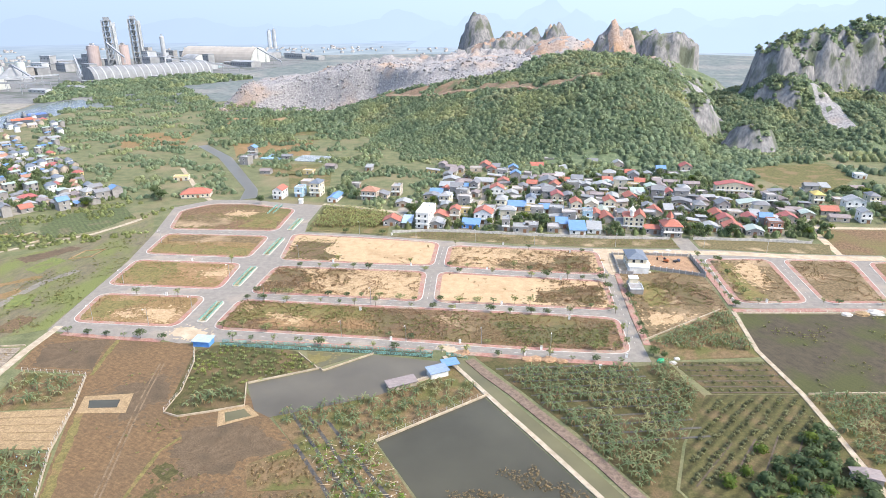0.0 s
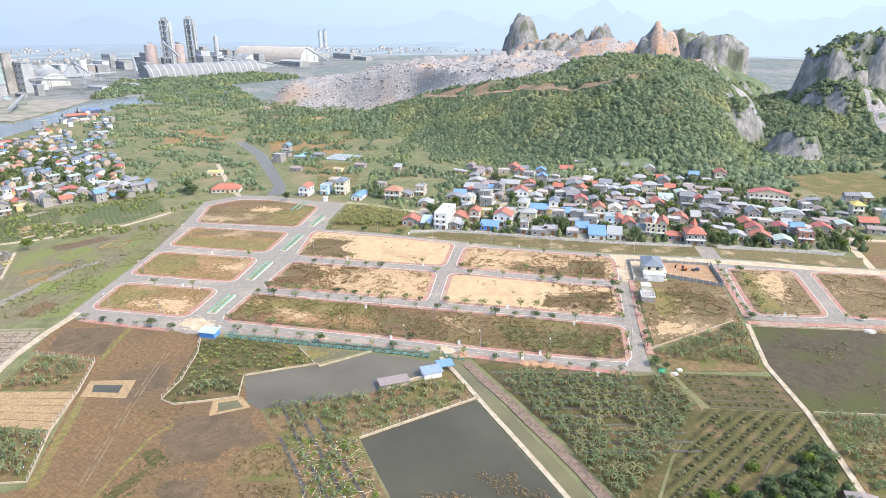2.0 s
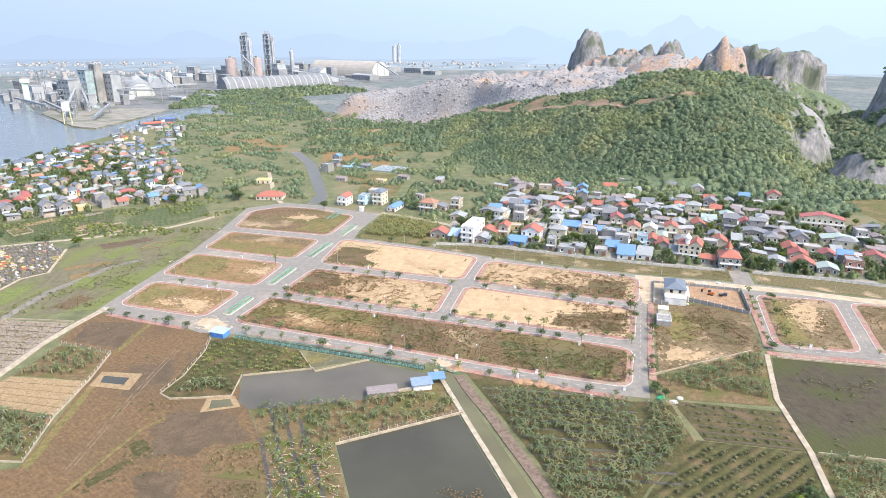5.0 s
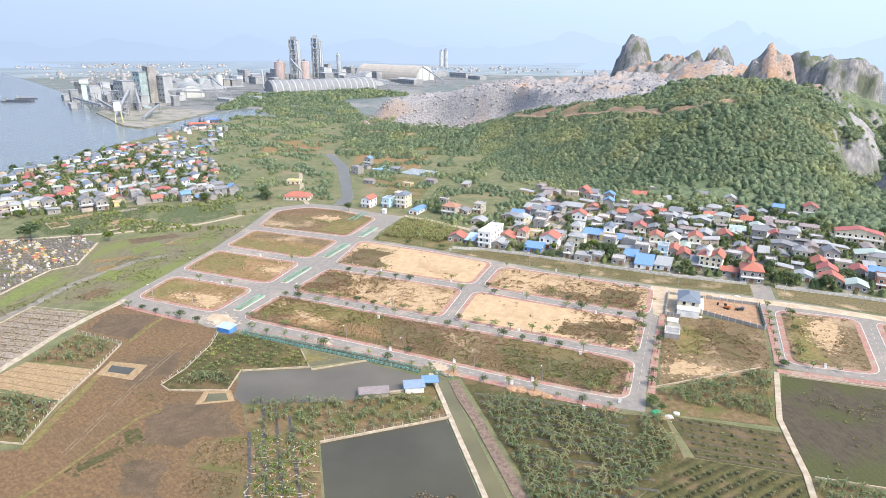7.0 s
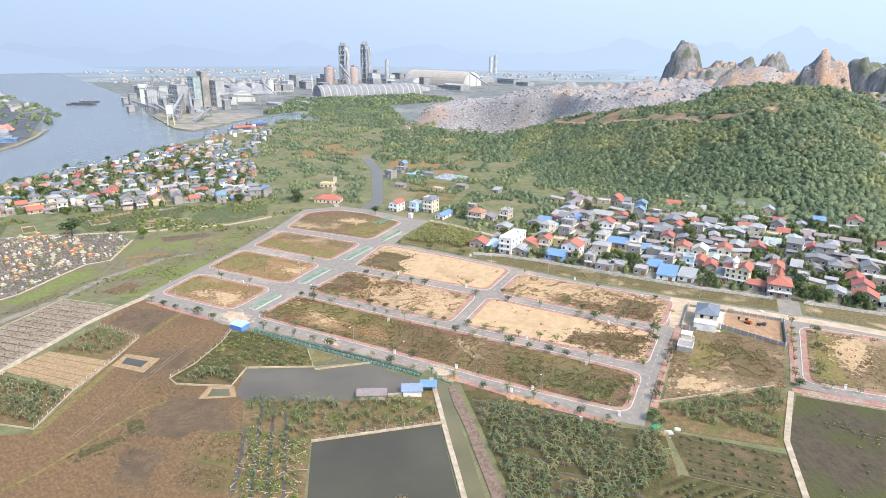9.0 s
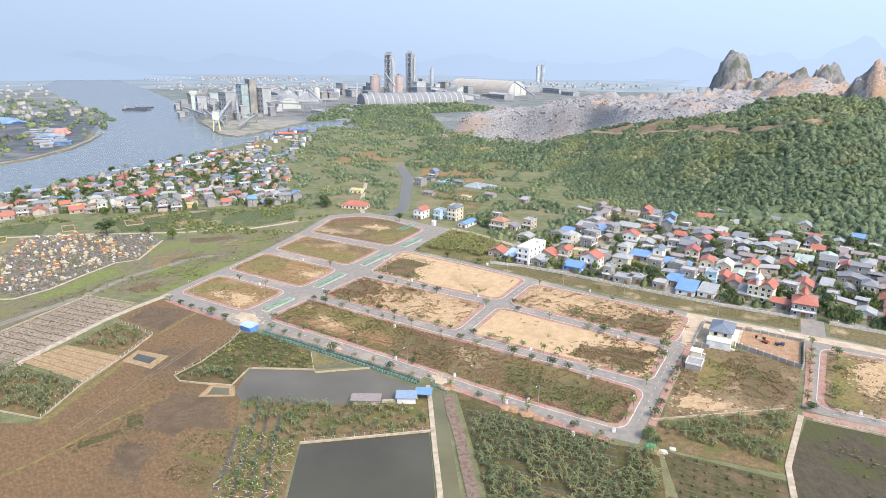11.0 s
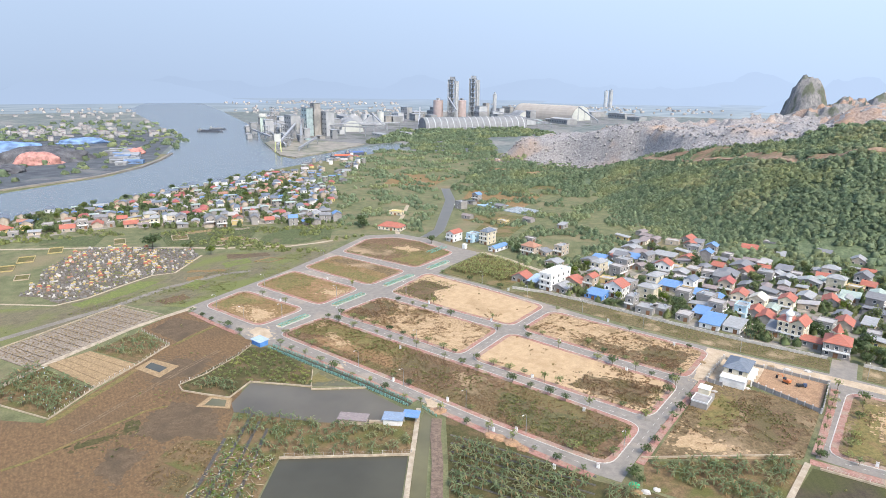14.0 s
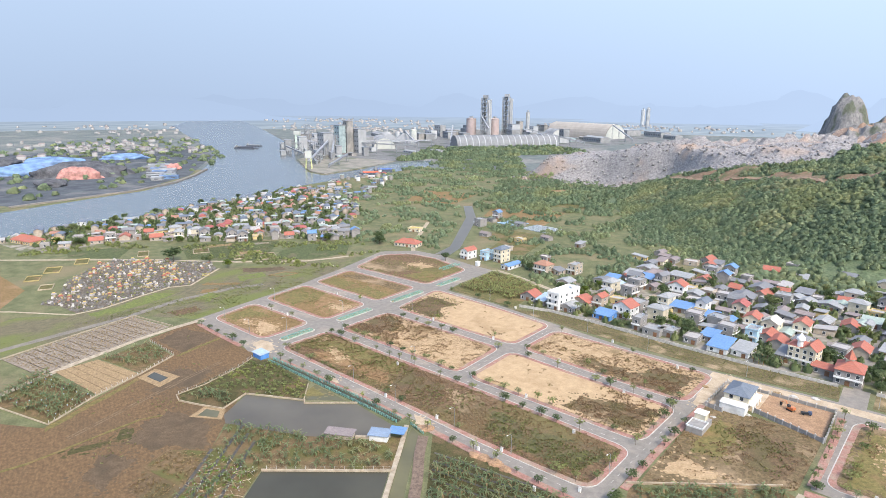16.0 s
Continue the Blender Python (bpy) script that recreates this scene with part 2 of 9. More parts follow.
def thing(name, label="", category="", group="", kind="", at=None):
    ob = tagged(new(name), label, category, group, kind)
    if at is not None:
        ob.matrix_basis = at
    return ob


def part(name, bm, mat, parent, label=""):
    ob = new(name, mesh_of(name, bm, mat))
    ob.parent = parent
    return tagged(ob, label)


def whole(name, bm, mat, label="", category="", group="", kind=""):
    return tagged(new(name, mesh_of(name, bm, mat)), label, category, group, kind)


def box(bm, x0, y0, z0, x1, y1, z1, mi=0):
    v = [bm.verts.new(p) for p in ((x0, y0, z0), (x1, y0, z0), (x1, y1, z0), (x0, y1, z0), (x0, y0, z1), (x1, y0, z1), (x1, y1, z1), (x0, y1, z1))]
    for q in ((0, 3, 2, 1), (4, 5, 6, 7), (0, 1, 5, 4), (1, 2, 6, 5), (2, 3, 7, 6), (3, 0, 4, 7)):
        bm.faces.new([v[i] for i in q]).material_index = mi
    return bm


def rod(bm, a, b, r0, r1=None, n=8):
    """A closed tapered rod from a to b."""
    a, b = Vector(a), Vector(b)
    r1 = r0 if r1 is None else r1
    turn = (b - a).to_track_quat("Z", "Y")
    lo = [bm.verts.new(a + turn @ Vector((r0 * math.cos(6.2832 * i / n), r0 * math.sin(6.2832 * i / n), 0))) for i in range(n)]
    hi = [bm.verts.new(b + turn @ Vector((r1 * math.cos(6.2832 * i / n), r1 * math.sin(6.2832 * i / n), 0))) for i in range(n)]
    for i in range(n):
        bm.faces.new((lo[i], lo[(i + 1) % n], hi[(i + 1) % n], hi[i]))
    bm.faces.new(lo[::-1])
    bm.faces.new(hi)
    return bm


def rounded(pts, r, steps=5):
    """A polygon with rounded corners."""
    out, n = [], len(pts)
    for i in range(n):
        p, a, b = Vector(pts[i]), Vector(pts[i - 1]), Vector(pts[(i + 1) % n])
        u, w = (a - p), (b - p)
        k = min(r, u.length * 0.45, w.length * 0.45)
        s, e = p + u.normalized() * k, p + w.normalized() * k
        for j in range(steps + 1):
            f = j / steps
            out.append((1 - f) ** 2 * s + 2 * f * (1 - f) * p + f * f * e)
    return out


def grown(pts, d):
    """A counter-clockwise polygon moved outwards by d."""
    out, n = [], len(pts)
    for i in range(n):
        p, a, b = Vector(pts[i]), Vector(pts[i - 1]), Vector(pts[(i + 1) % n])
        u, w = (p - a).normalized(), (b - p).normalized()
        nu, nw = Vector((u.y, -u.x)), Vector((w.y, -w.x))
        m = (nu + nw)
        out.append(p + m * (d / max(0.3, (1 + nu.dot(nw)))))
    return out


def slab(bm, pts, z0, z1):
    """A polygon with thickness."""
    lo, hi = [bm.verts.new((p[0], p[1], z0)) for p in pts], [bm.verts.new((p[0], p[1], z1)) for p in pts]
    bm.faces.new(hi)
    n = len(pts)
    for i in range(n):
        bm.faces.new((lo[i], lo[(i + 1) % n], hi[(i + 1) % n], hi[i]))
    return bm


def ring(bm, outer, inner, z0, z1):
    n = len(outer)
    rows = [[bm.verts.new((p[0], p[1], z)) for p in q] for q, z in ((outer, z0), (outer, z1), (inner, z1), (inner, z0))]
    for a, b in zip(rows, rows[1:]):
        for i in range(n):
            bm.faces.new((a[i], a[(i + 1) % n], b[(i + 1) % n], b[i]))
    return bm


def ribbon(bm, pts, width, z0, z1):
    """A strip of even width along a line."""
    p = [Vector(q[:2]) for q in pts]
    left, right = [], []
    for i, q in enumerate(p):
        d = ((p[i] - p[i - 1]).normalized() if i else Vector((0, 0))) + ((p[i + 1] - p[i]).normalized() if i + 1 < len(p) else Vector((0, 0)))
        d.normalize()
        s = Vector((-d.y, d.x)) * width / 2
        left.append(q + s)
        right.append(q - s)
    return slab(bm, right + left[::-1], z0, z1)


def area(name, pts, z, mat, label="", category="field", kind="structure", thick=0.3):
    bm = slab(bmesh.new(), pts, z - thick, z)
    return whole(name, bm, mat, label, category, "", kind)


# ---- ground, hills and water ----
def bump_noise(x, y, s, seed=0.0):
    return noise.fractal(Vector((x / s, y / s, seed)), 1.0, 2.0, 5)


def smooth(a, b, v):
    f = min(1, max(0, (v - a) / (b - a)))
    return f * f * (3 - 2 * f)


def quarry_front(x):
    """The line where the rubble of the quarry meets the woods."""
    return float(np.interp(x, (-420, -290, -155, -94, -12, 45, 90, 136, 200, 300), (940, 934, 922, 896, 826, 794, 808, 834, 850, 880))) + 5 * math.sin(x / 19)


# broad swells of the wooded hill: x, y, half-width, height
SWELLS = ((136, 815, 70, 26.0), (110, 675, 60, 23.6), (190, 645, 60, 41.4), (-10, 850, 70, 22.1), (250, 770, 80, 50.8), (140, 580, 45, 6.1),
          (45, 720, 60, 17.0), (60, 900, 80, 46.8), (230, 900, 80, 39.2), (40, 640, 55, 3.3), (-90, 900, 50, 8.1))


def hill_height(x, y):
    """Height of the wooded hill with its cliff-ended spur, and of the quarry bench behind it."""
    h = sum(k * math.exp(-((x - a) ** 2 + (y - b) ** 2) / (2 * w * w)) for a, b, w, k in SWELLS) if -330 < x < 560 else 0.0
    h = 1.06 * max(0.0, h - 3.5)
    h *= 1 - 0.82 * smooth(234, 262, x - 0.3 * (y - 610) + 6 * noise.noise((x / 15, y / 15, 3.0))) * (1 - smooth(640, 770, y))
    h *= 1 - 0.9 * smooth(300, 350, x) * (1 - smooth(700, 860, y))
    bench = smooth(-345, -290, x) * smooth(300, 200, x) * smooth(-4, 34, y - quarry_front(x)) * smooth(1250, 1050, y)
    return max(h, bench * (34 + 28 * smooth(-280, -90, x) + 10 * smooth(-40, 70, x)))


def peak(x, y, px, py, top, w, steep=2.2, long=1.0, turn=0.0):
    c, s = math.cos(turn), math.sin(turn)
    u, v = ((x - px) * c + (y - py) * s) / long, -(x - px) * s + (y - py) * c
    r = math.hypot(u, v) / w * (1 + 0.22 * bump_noise(x, y, w * 0.8, px))
    return top * max(0.0, 1 - r ** steep)


PEAKS = ((75, 1451, 136, 52, 2.3, 1.0), (142, 1425, 98, 42, 2.6, 1.0), (188, 1402, 105, 40, 2.6, 1.1), (236, 1386, 110, 42, 3.0, 1.0), (150, 1400, 88, 110, 2.6, 1.25), (150, 1390, 60, 190, 2.0, 1.2),
         (172, 945, 101, 110, 1.8, 1.1), (238, 906, 116, 50, 1.8, 1.0), (300, 930, 66, 90, 2.0, 1.0),
         (322, 1100, 104, 36, 5.0, 1.0), (362, 1086, 99, 46, 9.0, 1.2), (396, 1072, 94, 26, 8.0, 1.0), (340, 1050, 58, 120, 2.0, 1.0),
         (310, 628, 27, 26, 3.0, 1.0), (272, 690, 46, 34, 2.4, 1.0), (404, 778, 94, 46, 5.0, 0.95), (446, 788, 100, 54, 5.0, 1.1), (492, 796, 108, 64, 5.0, 1.1), (570, 820, 117, 110, 4.0, 1.3),
         (410, 756, 62, 68, 3.0, 1.0), (450, 770, 46, 150, 2.2, 1.3))


def relief(x, y):
    h = hill_height(x, y)
    for px, py, top, w, steep, long in PEAKS:
        if abs(x - px) < 2 * w * long and abs(y - py) < 2 * w:
            h = max(h, peak(x, y, px, py, top, w, steep, long))
    rough = smooth(4, 40, h)
    craggy = 1.0 if y > 1000 or x > 330 or (x > 205 and y > 885) else 0.3
    return h + rough * craggy * (8 * bump_noise(x, y, 44, 3) + 20 * smooth(30, 75, h) * (0.2 - abs(bump_noise(x, y, 26, 21))) + 6 * smooth(40, 70, h) * noise.cell((x / 12, y / 12, 4.0))) + smooth(1, 10, h) * 1.8 * bump_noise(x, y, 17, 7) - 0.6


TRACK = [(-160, 908), (-94, 878), (-40, 812), (0, 785), (50, 757), (80, 716), (108, 678), (135, 668), (165, 674)]


def track_gap(x, y):
    """Distance from the hill track, and whether the point lies above it."""
    best, up = 1e9, False
    for (x0, y0), (x1, y1) in zip(TRACK, TRACK[1:]):
        f = max(0, min(1, ((x - x0) * (x1 - x0) + (y - y0) * (y1 - y0)) / ((x1 - x0) ** 2 + (y1 - y0) ** 2)))
        d = math.hypot(x - x0 - f * (x1 - x0), y - y0 - f * (y1 - y0))
        if d < best:
            best, up = d, (x1 - x0) * (y - y0) - (y1 - y0) * (x - x0) > 0
    return best, up


def bare_slope(x, y):
    """Brown bare ground on and just above the track."""
    d, up = track_gap(x, y)
    return d < (5 + 19 * max(0.0, 0.5 + 1.6 * noise.noise((x / 24, y / 24, 9.0))) if up else 4)


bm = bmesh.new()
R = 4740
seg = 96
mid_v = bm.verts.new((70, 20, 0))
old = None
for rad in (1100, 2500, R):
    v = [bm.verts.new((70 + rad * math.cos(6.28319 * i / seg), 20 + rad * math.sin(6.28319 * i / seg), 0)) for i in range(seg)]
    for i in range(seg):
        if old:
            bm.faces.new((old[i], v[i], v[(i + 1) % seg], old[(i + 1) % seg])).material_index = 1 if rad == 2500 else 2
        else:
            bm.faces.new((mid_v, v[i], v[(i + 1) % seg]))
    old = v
# Near land is lit plainly; the outer two rings carry painted haze.
whole("ground", bm, [M_LAND, M_PLAIN, M_FARLAND], "green and brown farmland, haze painted into its far rings", "ground", "", "structure")


def heightfield(name, x0, x1, y0, y1, step, fn, mats, pick, label, category):
    """A grid of heights; faces that lie flat on the ground are left out."""
    nx, ny = int((x1 - x0) / step) + 1, int((y1 - y0) / step) + 1
    z = [[fn(x0 + i * step, y0 + j * step) for i in range(nx)] for j in range(ny)]
    verts = [(x0 + i * step + 1.5 * noise.noise((i, j, 1.0)), y0 + j * step + 1.5 * noise.noise((i, j, 5.0)), z[j][i]) for j in range(ny) for i in range(nx)]
    faces, index = [], []
    for j in range(ny - 1):
        for i in range(nx - 1):
            q = (z[j][i], z[j][i + 1], z[j + 1][i + 1], z[j + 1][i])
            if max(q) > 0:
                faces.append((j * nx + i, j * nx + i + 1, (j + 1) * nx + i + 1, (j + 1) * nx + i))
                index.append(pick(x0 + (i + .5) * step, y0 + (j + .5) * step, (max(q) - min(q)) / step, sum(q) / 4))
    me = bpy.data.meshes.new(name)
    me.from_pydata(verts, [], faces)
    for m in mats:
        me.materials.append(m)
    me.polygons.foreach_set("material_index", index)
    me.polygons.foreach_set("use_smooth", [True] * len(faces))
    return tagged(new(name, me), label, category, "", "structure")


def hill_cover(x, y, slope, z):
    """0 woods, 1 rubble, 2 limestone, 3 bare brown slope, 4 reddish rubble."""
    n = bump_noise(x, y, 40, 11)
    if y > 1240 and x > 0:
        return (4 if n > 0.27 else 2) if z > 40 + 30 * n or slope > 1.3 else 1
    if y > quarry_front(x) and x < 300 and z > 3:
        if slope > 1.5 + 0.5 * n and x > 200 and n < -0.1:
            return 2
        return 4 if x > 110 and n > -0.12 else 1
    if bare_slope(x, y):
        return 3
    if 287 < x < 312 and 690 < y < 800 and n > -0.25 and slope < 1.3:
        return 1
    if 408 < x < 432 and 650 < y < 720 and slope < 1.4 + n:
        return 1
    if slope > (1.75 if x > 345 and y < 900 else 1.15) + 0.8 * n and (x > 215 or y > 860):
        return 2
    return 0


heightfield("hill_terrain", -420, 720, 470, 1545, 5, relief, [M_UNDER, M_QUARRY, M_ROCK, M_DRYSLOPE, M_REDROCK], hill_cover, "wooded hill with quarried limestone cliffs and peaks", "hill")

area("works_yard", [(-640, 1000), (-760, 1000), (-830, 945), (-900, 1000), (-1070, 1135), (-1280, 1290), (-1330, 1560), (-1180, 2060), (-560, 2260), (-420, 2080), (-480, 1700), (-620, 1330)], 0.04, M_WORKSYARD, "cement dusted yards between the works buildings", "ground")
RIVER = [(-300, 60), (-458, 251), (-479, 305), (-474, 354), (-486, 423), (-494, 515), (-524, 634), (-538, 751), (-531, 830), (-540, 990), (-600, 1065),
               (-618, 1050), (-606, 880), (-592, 757), (-640, 772), (-804, 895), (-1060, 1120), (-1260, 1265), (-1800, 1640), (-2500, 2100),
               (-2900, 2100), (-2203, 1520), (-1536, 1160), (-1016, 870), (-738, 626), (-650, 494), (-628, 373), (-614, 311), (-560, 60)]
area("river", RIVER, 0.05, M_RIVER,
     "wide grey river with calm water", "river")

# ---- fields ----
area("mud_field", [(-164, 234), (-160, 205), (-131, 201), (-108, 132), (-150, 112), (-60, 95), (20, 95), (0, 130), (-30, 132), (-45, 160), (-56, 174), (-72, 194), (-92, 205), (-100, 224)], 0.03, M_MUD, "muddy brown fallow rice field", "field")
area("paddy_field", [(-240, 120), (-248, 180), (-228, 199), (-225, 217), (-229.5, 241), (-232.5, 263), (-225.5, 274), (-246, 310), (-240, 324), (-214, 343), (-203, 372), (-190, 395), (-176, 362), (-170, 316), (-167, 237), (-199, 221), (-191, 149), (-160, 120)], 0.03, M_PADDY, "flooded green and grey rice paddy", "field")
area("grey_paddy_field", [(132, 250), (200, 251), (200, 187), (127, 187), (124.5, 216)], 0.03, M_GREY_PADDY, "drained grey rice paddy with tractor marks", "field")
area("pond_water", [(-69, 194), (-45, 204), (-43, 202.6), (-26, 215), (3, 209), (-6, 195), (-24, 185), (-56, 174), (-62, 178)], 0.05, M_MUDPOND, "dark still fish pond", "pond", "structure")
area("pond_water", [(15.2, 186), (-19.3, 161), (-6, 137), (8, 105), (59.4, 105), (42, 138), (36.2, 148.6), (29.6, 160.3), (22.2, 173.6)], 0.05, M_POND, "dark still fish pond with floating weeds", "pond", "structure")
area("canal_water", [(4.2, 213), (9.6, 210.8), (14.9, 200.6), (23.8, 184.8), (31.7, 171.4), (38.6, 159.3), (44.9, 148.4), (50.4, 138), (67, 105), (61, 105), (43.6, 138.6), (37.2, 150.4), (30.7, 162.2), (23.2, 175.2), (16.6, 187.2), (8, 203)], 0.07, M_CANAL, "greenish brown irrigation canal", "canal", "structure")
area("creek_water", [(-147, 440), (-136, 446), (-142, 470), (-200, 590), (-246, 655), (-255, 650), (-213, 590), (-152, 470)], 0.06, M_MUDPOND, "narrow greenish creek", "creek", "structure")

# ---- roads and building plots ----
area("road", [(-166, 236), (-159, 234.8), (-136, 231), (-113.7, 227.5), (-106, 224.5), (-92, 225.5), (-71.7, 227.1), (-51, 224.9), (-29, 222.6), (-2.7, 218.8), (17.6, 216.1), (28.6, 214.4), (50, 211.2), (72, 208.8), (80.6, 209), (81.3, 223),
              (83.3, 247), (86.8, 279), (90, 311), (93, 325), (113, 325), (136, 323), (136, 300), (133.4, 268), (132.5, 257), (145, 255.5), (170, 255.8), (242, 254), (242, 322), (190, 325),
              (164, 330.5), (146, 333), (147, 352), (137, 352), (136, 333.5), (91, 335), (41, 340), (2, 349), (-46, 360.5), (-84, 366), (-86, 385), (-84, 426), (-107, 430),
              (-139, 440), (-166, 441), (-187, 421), (-176, 362), (-170, 316), (-168, 273), (-166, 237)], 0.06, M_ASPHALT, "grey asphalt streets of an unbuilt housing estate", "road", "structure")


def plot(pts, mat, label, walk_width=3.0, radius=8.0):
    """A building plot: kerb, red pavers and bare ground, one above the other."""
    outer = rounded(grown(pts, walk_width), radius)
    kerb_in = rounded(grown(pts, walk_width - 0.35), radius - 0.35)
    inner = rounded(pts, radius * 0.6)
    whole("kerb", ring(bmesh.new(), outer, kerb_in, 0.0, 0.22), M_KERB, "pale concrete kerb round a building plot", "kerb", "kerbs", "structure")
    whole("pavement", slab(bmesh.new(), kerb_in, 0.0, 0.2), M_PAVER, "red paved footway round a building plot", "pavement", "footways", "structure")
    whole("building_plot", slab(bmesh.new(), inner, 0.0, 0.26), mat, label, "plot", "building plots", "structure")


KERB_A = [(-97.6, 236.5), (-30.2, 227.6), (28.5, 218.8), (52, 216.2), (75.2, 214.5), (78.2, 246.8), (48, 251.2), (-6, 257.6), (-53, 262.8), (-94.3, 268.0)]
KERB_B = [(-161, 243.5), (-111.9, 238), (-110, 270.8), (-163.4, 275)]
KERB_C = [(-166, 284), (-106.8, 277.8), (-106.3, 313.6), (-167, 319.8)]
KERB_D = [(-167, 327.5), (-105, 320.8), (-103.3, 358.9), (-169.1, 364.6)]
KERB_E = [(-171, 371.6), (-101.5, 367.2), (-100, 416), (-138, 430), (-163, 430.5), (-180, 413)]
KERB_I = [(-92.1, 273), (-46.8, 268.6), (-8.6, 262.8), (-6.9, 301.5), (-88, 310)]
KERB_S = [(-88.6, 317.6), (-34, 310.4), (-3.6, 307.8), (-0.4, 346.2), (-38, 354.5), (-91, 363.4)]
KERB_N = [(-3.6, 262.6), (30.3, 258.8), (79.2, 253.0), (83, 288.4), (32.2, 295.6), (-1.6, 301.2)]
KERB_F = [(0.9, 306.8), (45, 299.4), (84.6, 294.6), (88.3, 330.6), (50.2, 335.8), (4.2, 341.6)]
KERB_G = [(82.4, 224.5), (128.6, 252), (134.4, 294.5), (120.5, 298.8), (91.2, 299)]
KERB_H = [(135.7, 260.8), (169.5, 260.5), (178.3, 317.5), (142.4, 319)]
KERB_J = [(175.2, 260.5), (206.5, 260), (222, 315), (184.2, 317.2)]
KERB_K = [(212, 259.5), (243, 258), (244, 312), (228, 313)]
PLOT_A, PLOT_B, PLOT_C, PLOT_D, PLOT_E, PLOT_F, PLOT_G, PLOT_H, PLOT_I, PLOT_J, PLOT_K, PLOT_N, PLOT_S = (
    grown(q, -2.7) for q in (KERB_A, KERB_B, KERB_C, KERB_D, KERB_E, KERB_F, KERB_G, KERB_H, KERB_I, KERB_J, KERB_K, KERB_N, KERB_S))
for pts, mat, label in ((PLOT_A, M_SCRUB, "long empty plot overgrown with brown scrub"), (PLOT_I, M_SANDY, "empty plot of pale sand and brown weeds"), (PLOT_N, M_SAND, "empty plot of bare yellow sand"),
                        (PLOT_S, M_SAND, "empty plot of bare pale sand"), (PLOT_F, M_SANDY, "empty plot of sand and low brown weeds"), (PLOT_B, M_MEADOW, "empty plot of dry grass with sandy scars"),
                        (PLOT_C, M_MEADOW, "empty plot of dry yellowish grass"), (PLOT_D, M_MEADOW, "empty plot of dry grass and sand"), (PLOT_E, M_SCRUB, "empty plot of brown grass"),
                        (PLOT_H, M_SCRUBSAND, "empty plot of pale sand and dry grass"), (PLOT_J, M_SCRUBSAND, "empty plot of sand and brown grass"), (PLOT_K, M_SCRUB, "empty plot of brown scrub")):
    plot(pts, mat, label, 2.7, 7.0)
PLOT_G = [Vector(p) for p in ((85.8, 227.6), (129.0, 253.4), (133.2, 293), (120.5, 298), (91.6, 298.6))]
whole("building_plot", slab(bmesh.new(), rounded(PLOT_G, 3.0), 0.0, 0.26), M_SCRUBSAND, "empty plot of brown grass and sand", "plot", "building plots", "structure")


# ---- paths, banks and beds ----
def path(name, pts, width, mat, label, z=0.16, category="path"):
    return whole(name, ribbon(bmesh.new(), pts, width, -0.1, z), mat, label, category, "", "structure")


def low_wall(pts, height=0.7, width=0.35, label="low concrete bank wall", mat=None):
    return whole("bank_wall", ribbon(bmesh.new(), pts, width, -0.1, height), mat or M_PATH, label, "wall", "bank walls", "structure")


path("field_track", [(-163, 240), (-164.2, 219), (-163.8, 201), (-160.9, 183), (-159, 169), (-155, 150), (-149, 128), (-140, 105)], 3.4, M_PATH, "pale concrete farm track")
path("canal_path", [(1.6, 213), (7.4, 203), (16.3, 186.9), (22.9, 175), (30.3, 162), (36.8, 150.2), (43.2, 138.4), (60.4, 105.5)], 1.7, M_PATH, "pale earth path beside the canal", 0.5)
path("canal_bank", [(11.3, 210.6), (17.2, 200.2), (26.2, 187.0), (34.0, 173.8), (41.1, 162.2), (47.4, 151.3), (53.2, 139.6), (70, 105.5)], 3.8, material("purple_earth", (0.13, 0.092, 0.068), (0.195, 0.14, 0.103), 1.5, 1.0, 0.1), "bare brown earth bank of the canal", 0.3)
path("east_path", [(130.5, 252), (124.6, 217), (126.0, 187), (124.6, 163), (123, 143), (121, 105)], 1.9, M_PATH, "narrow pale concrete lane", 0.35)
path("dirt_road", [(86, 331.5), (113, 329.3), (139, 327.8), (164, 326), (190, 321.5), (221, 318), (242, 317.5)], 6.5, M_DIRT, "sandy dirt road", 0.085)
path("village_lane", [(-84, 428), (-60, 421), (-30, 408), (-22, 396)], 4.0, M_PATH, "pale village lane", 0.07)
path("village_lane", [(20, 395), (30, 440), (35, 500), (60, 540)], 3.5, M_PATH, "pale village lane between houses", 0.05)
path("village_lane", [(142, 350), (144, 380), (150, 430), (158, 470)], 3.5, M_ASPHALT, "grey village lane between houses", 0.05)
path("village_lane", [(220, 320), (228, 364), (231, 372), (276, 369), (330, 367)], 4.5, M_DIRT, "pale dirt lane", 0.05)
path("village_lane", [(-166, 437), (-185, 462), (-205, 500), (-230, 545)], 3.5, M_PATH, "pale lane into the village", 0.05)
path("cemetery_lane", [(-196, 398), (-203, 382), (-213, 364), (-238, 343), (-251, 331), (-265, 323), (-285, 310), (-308, 297), (-329, 281), (-360, 257), (-400, 226)], 3.2, M_PATH, "pale concrete lane", 0.09)
path("cemetery_lane", [(-247, 311), (-226.5, 274), (-233.5, 263), (-230.5, 241), (-226, 217), (-229, 200), (-262, 182), (-290, 160)], 1.6, M_PATH, "narrow paved dike", 0.12)
path("paddy_track", [(-204, 120), (-203, 172), (-201, 219), (-205, 250), (-199, 288), (-190, 304)], 4.5, material("grey_mud_track", (0.17, 0.15, 0.12), (0.23, 0.2, 0.16), 5, 0.8, 0.05), "grey muddy track in the paddy", 0.05)

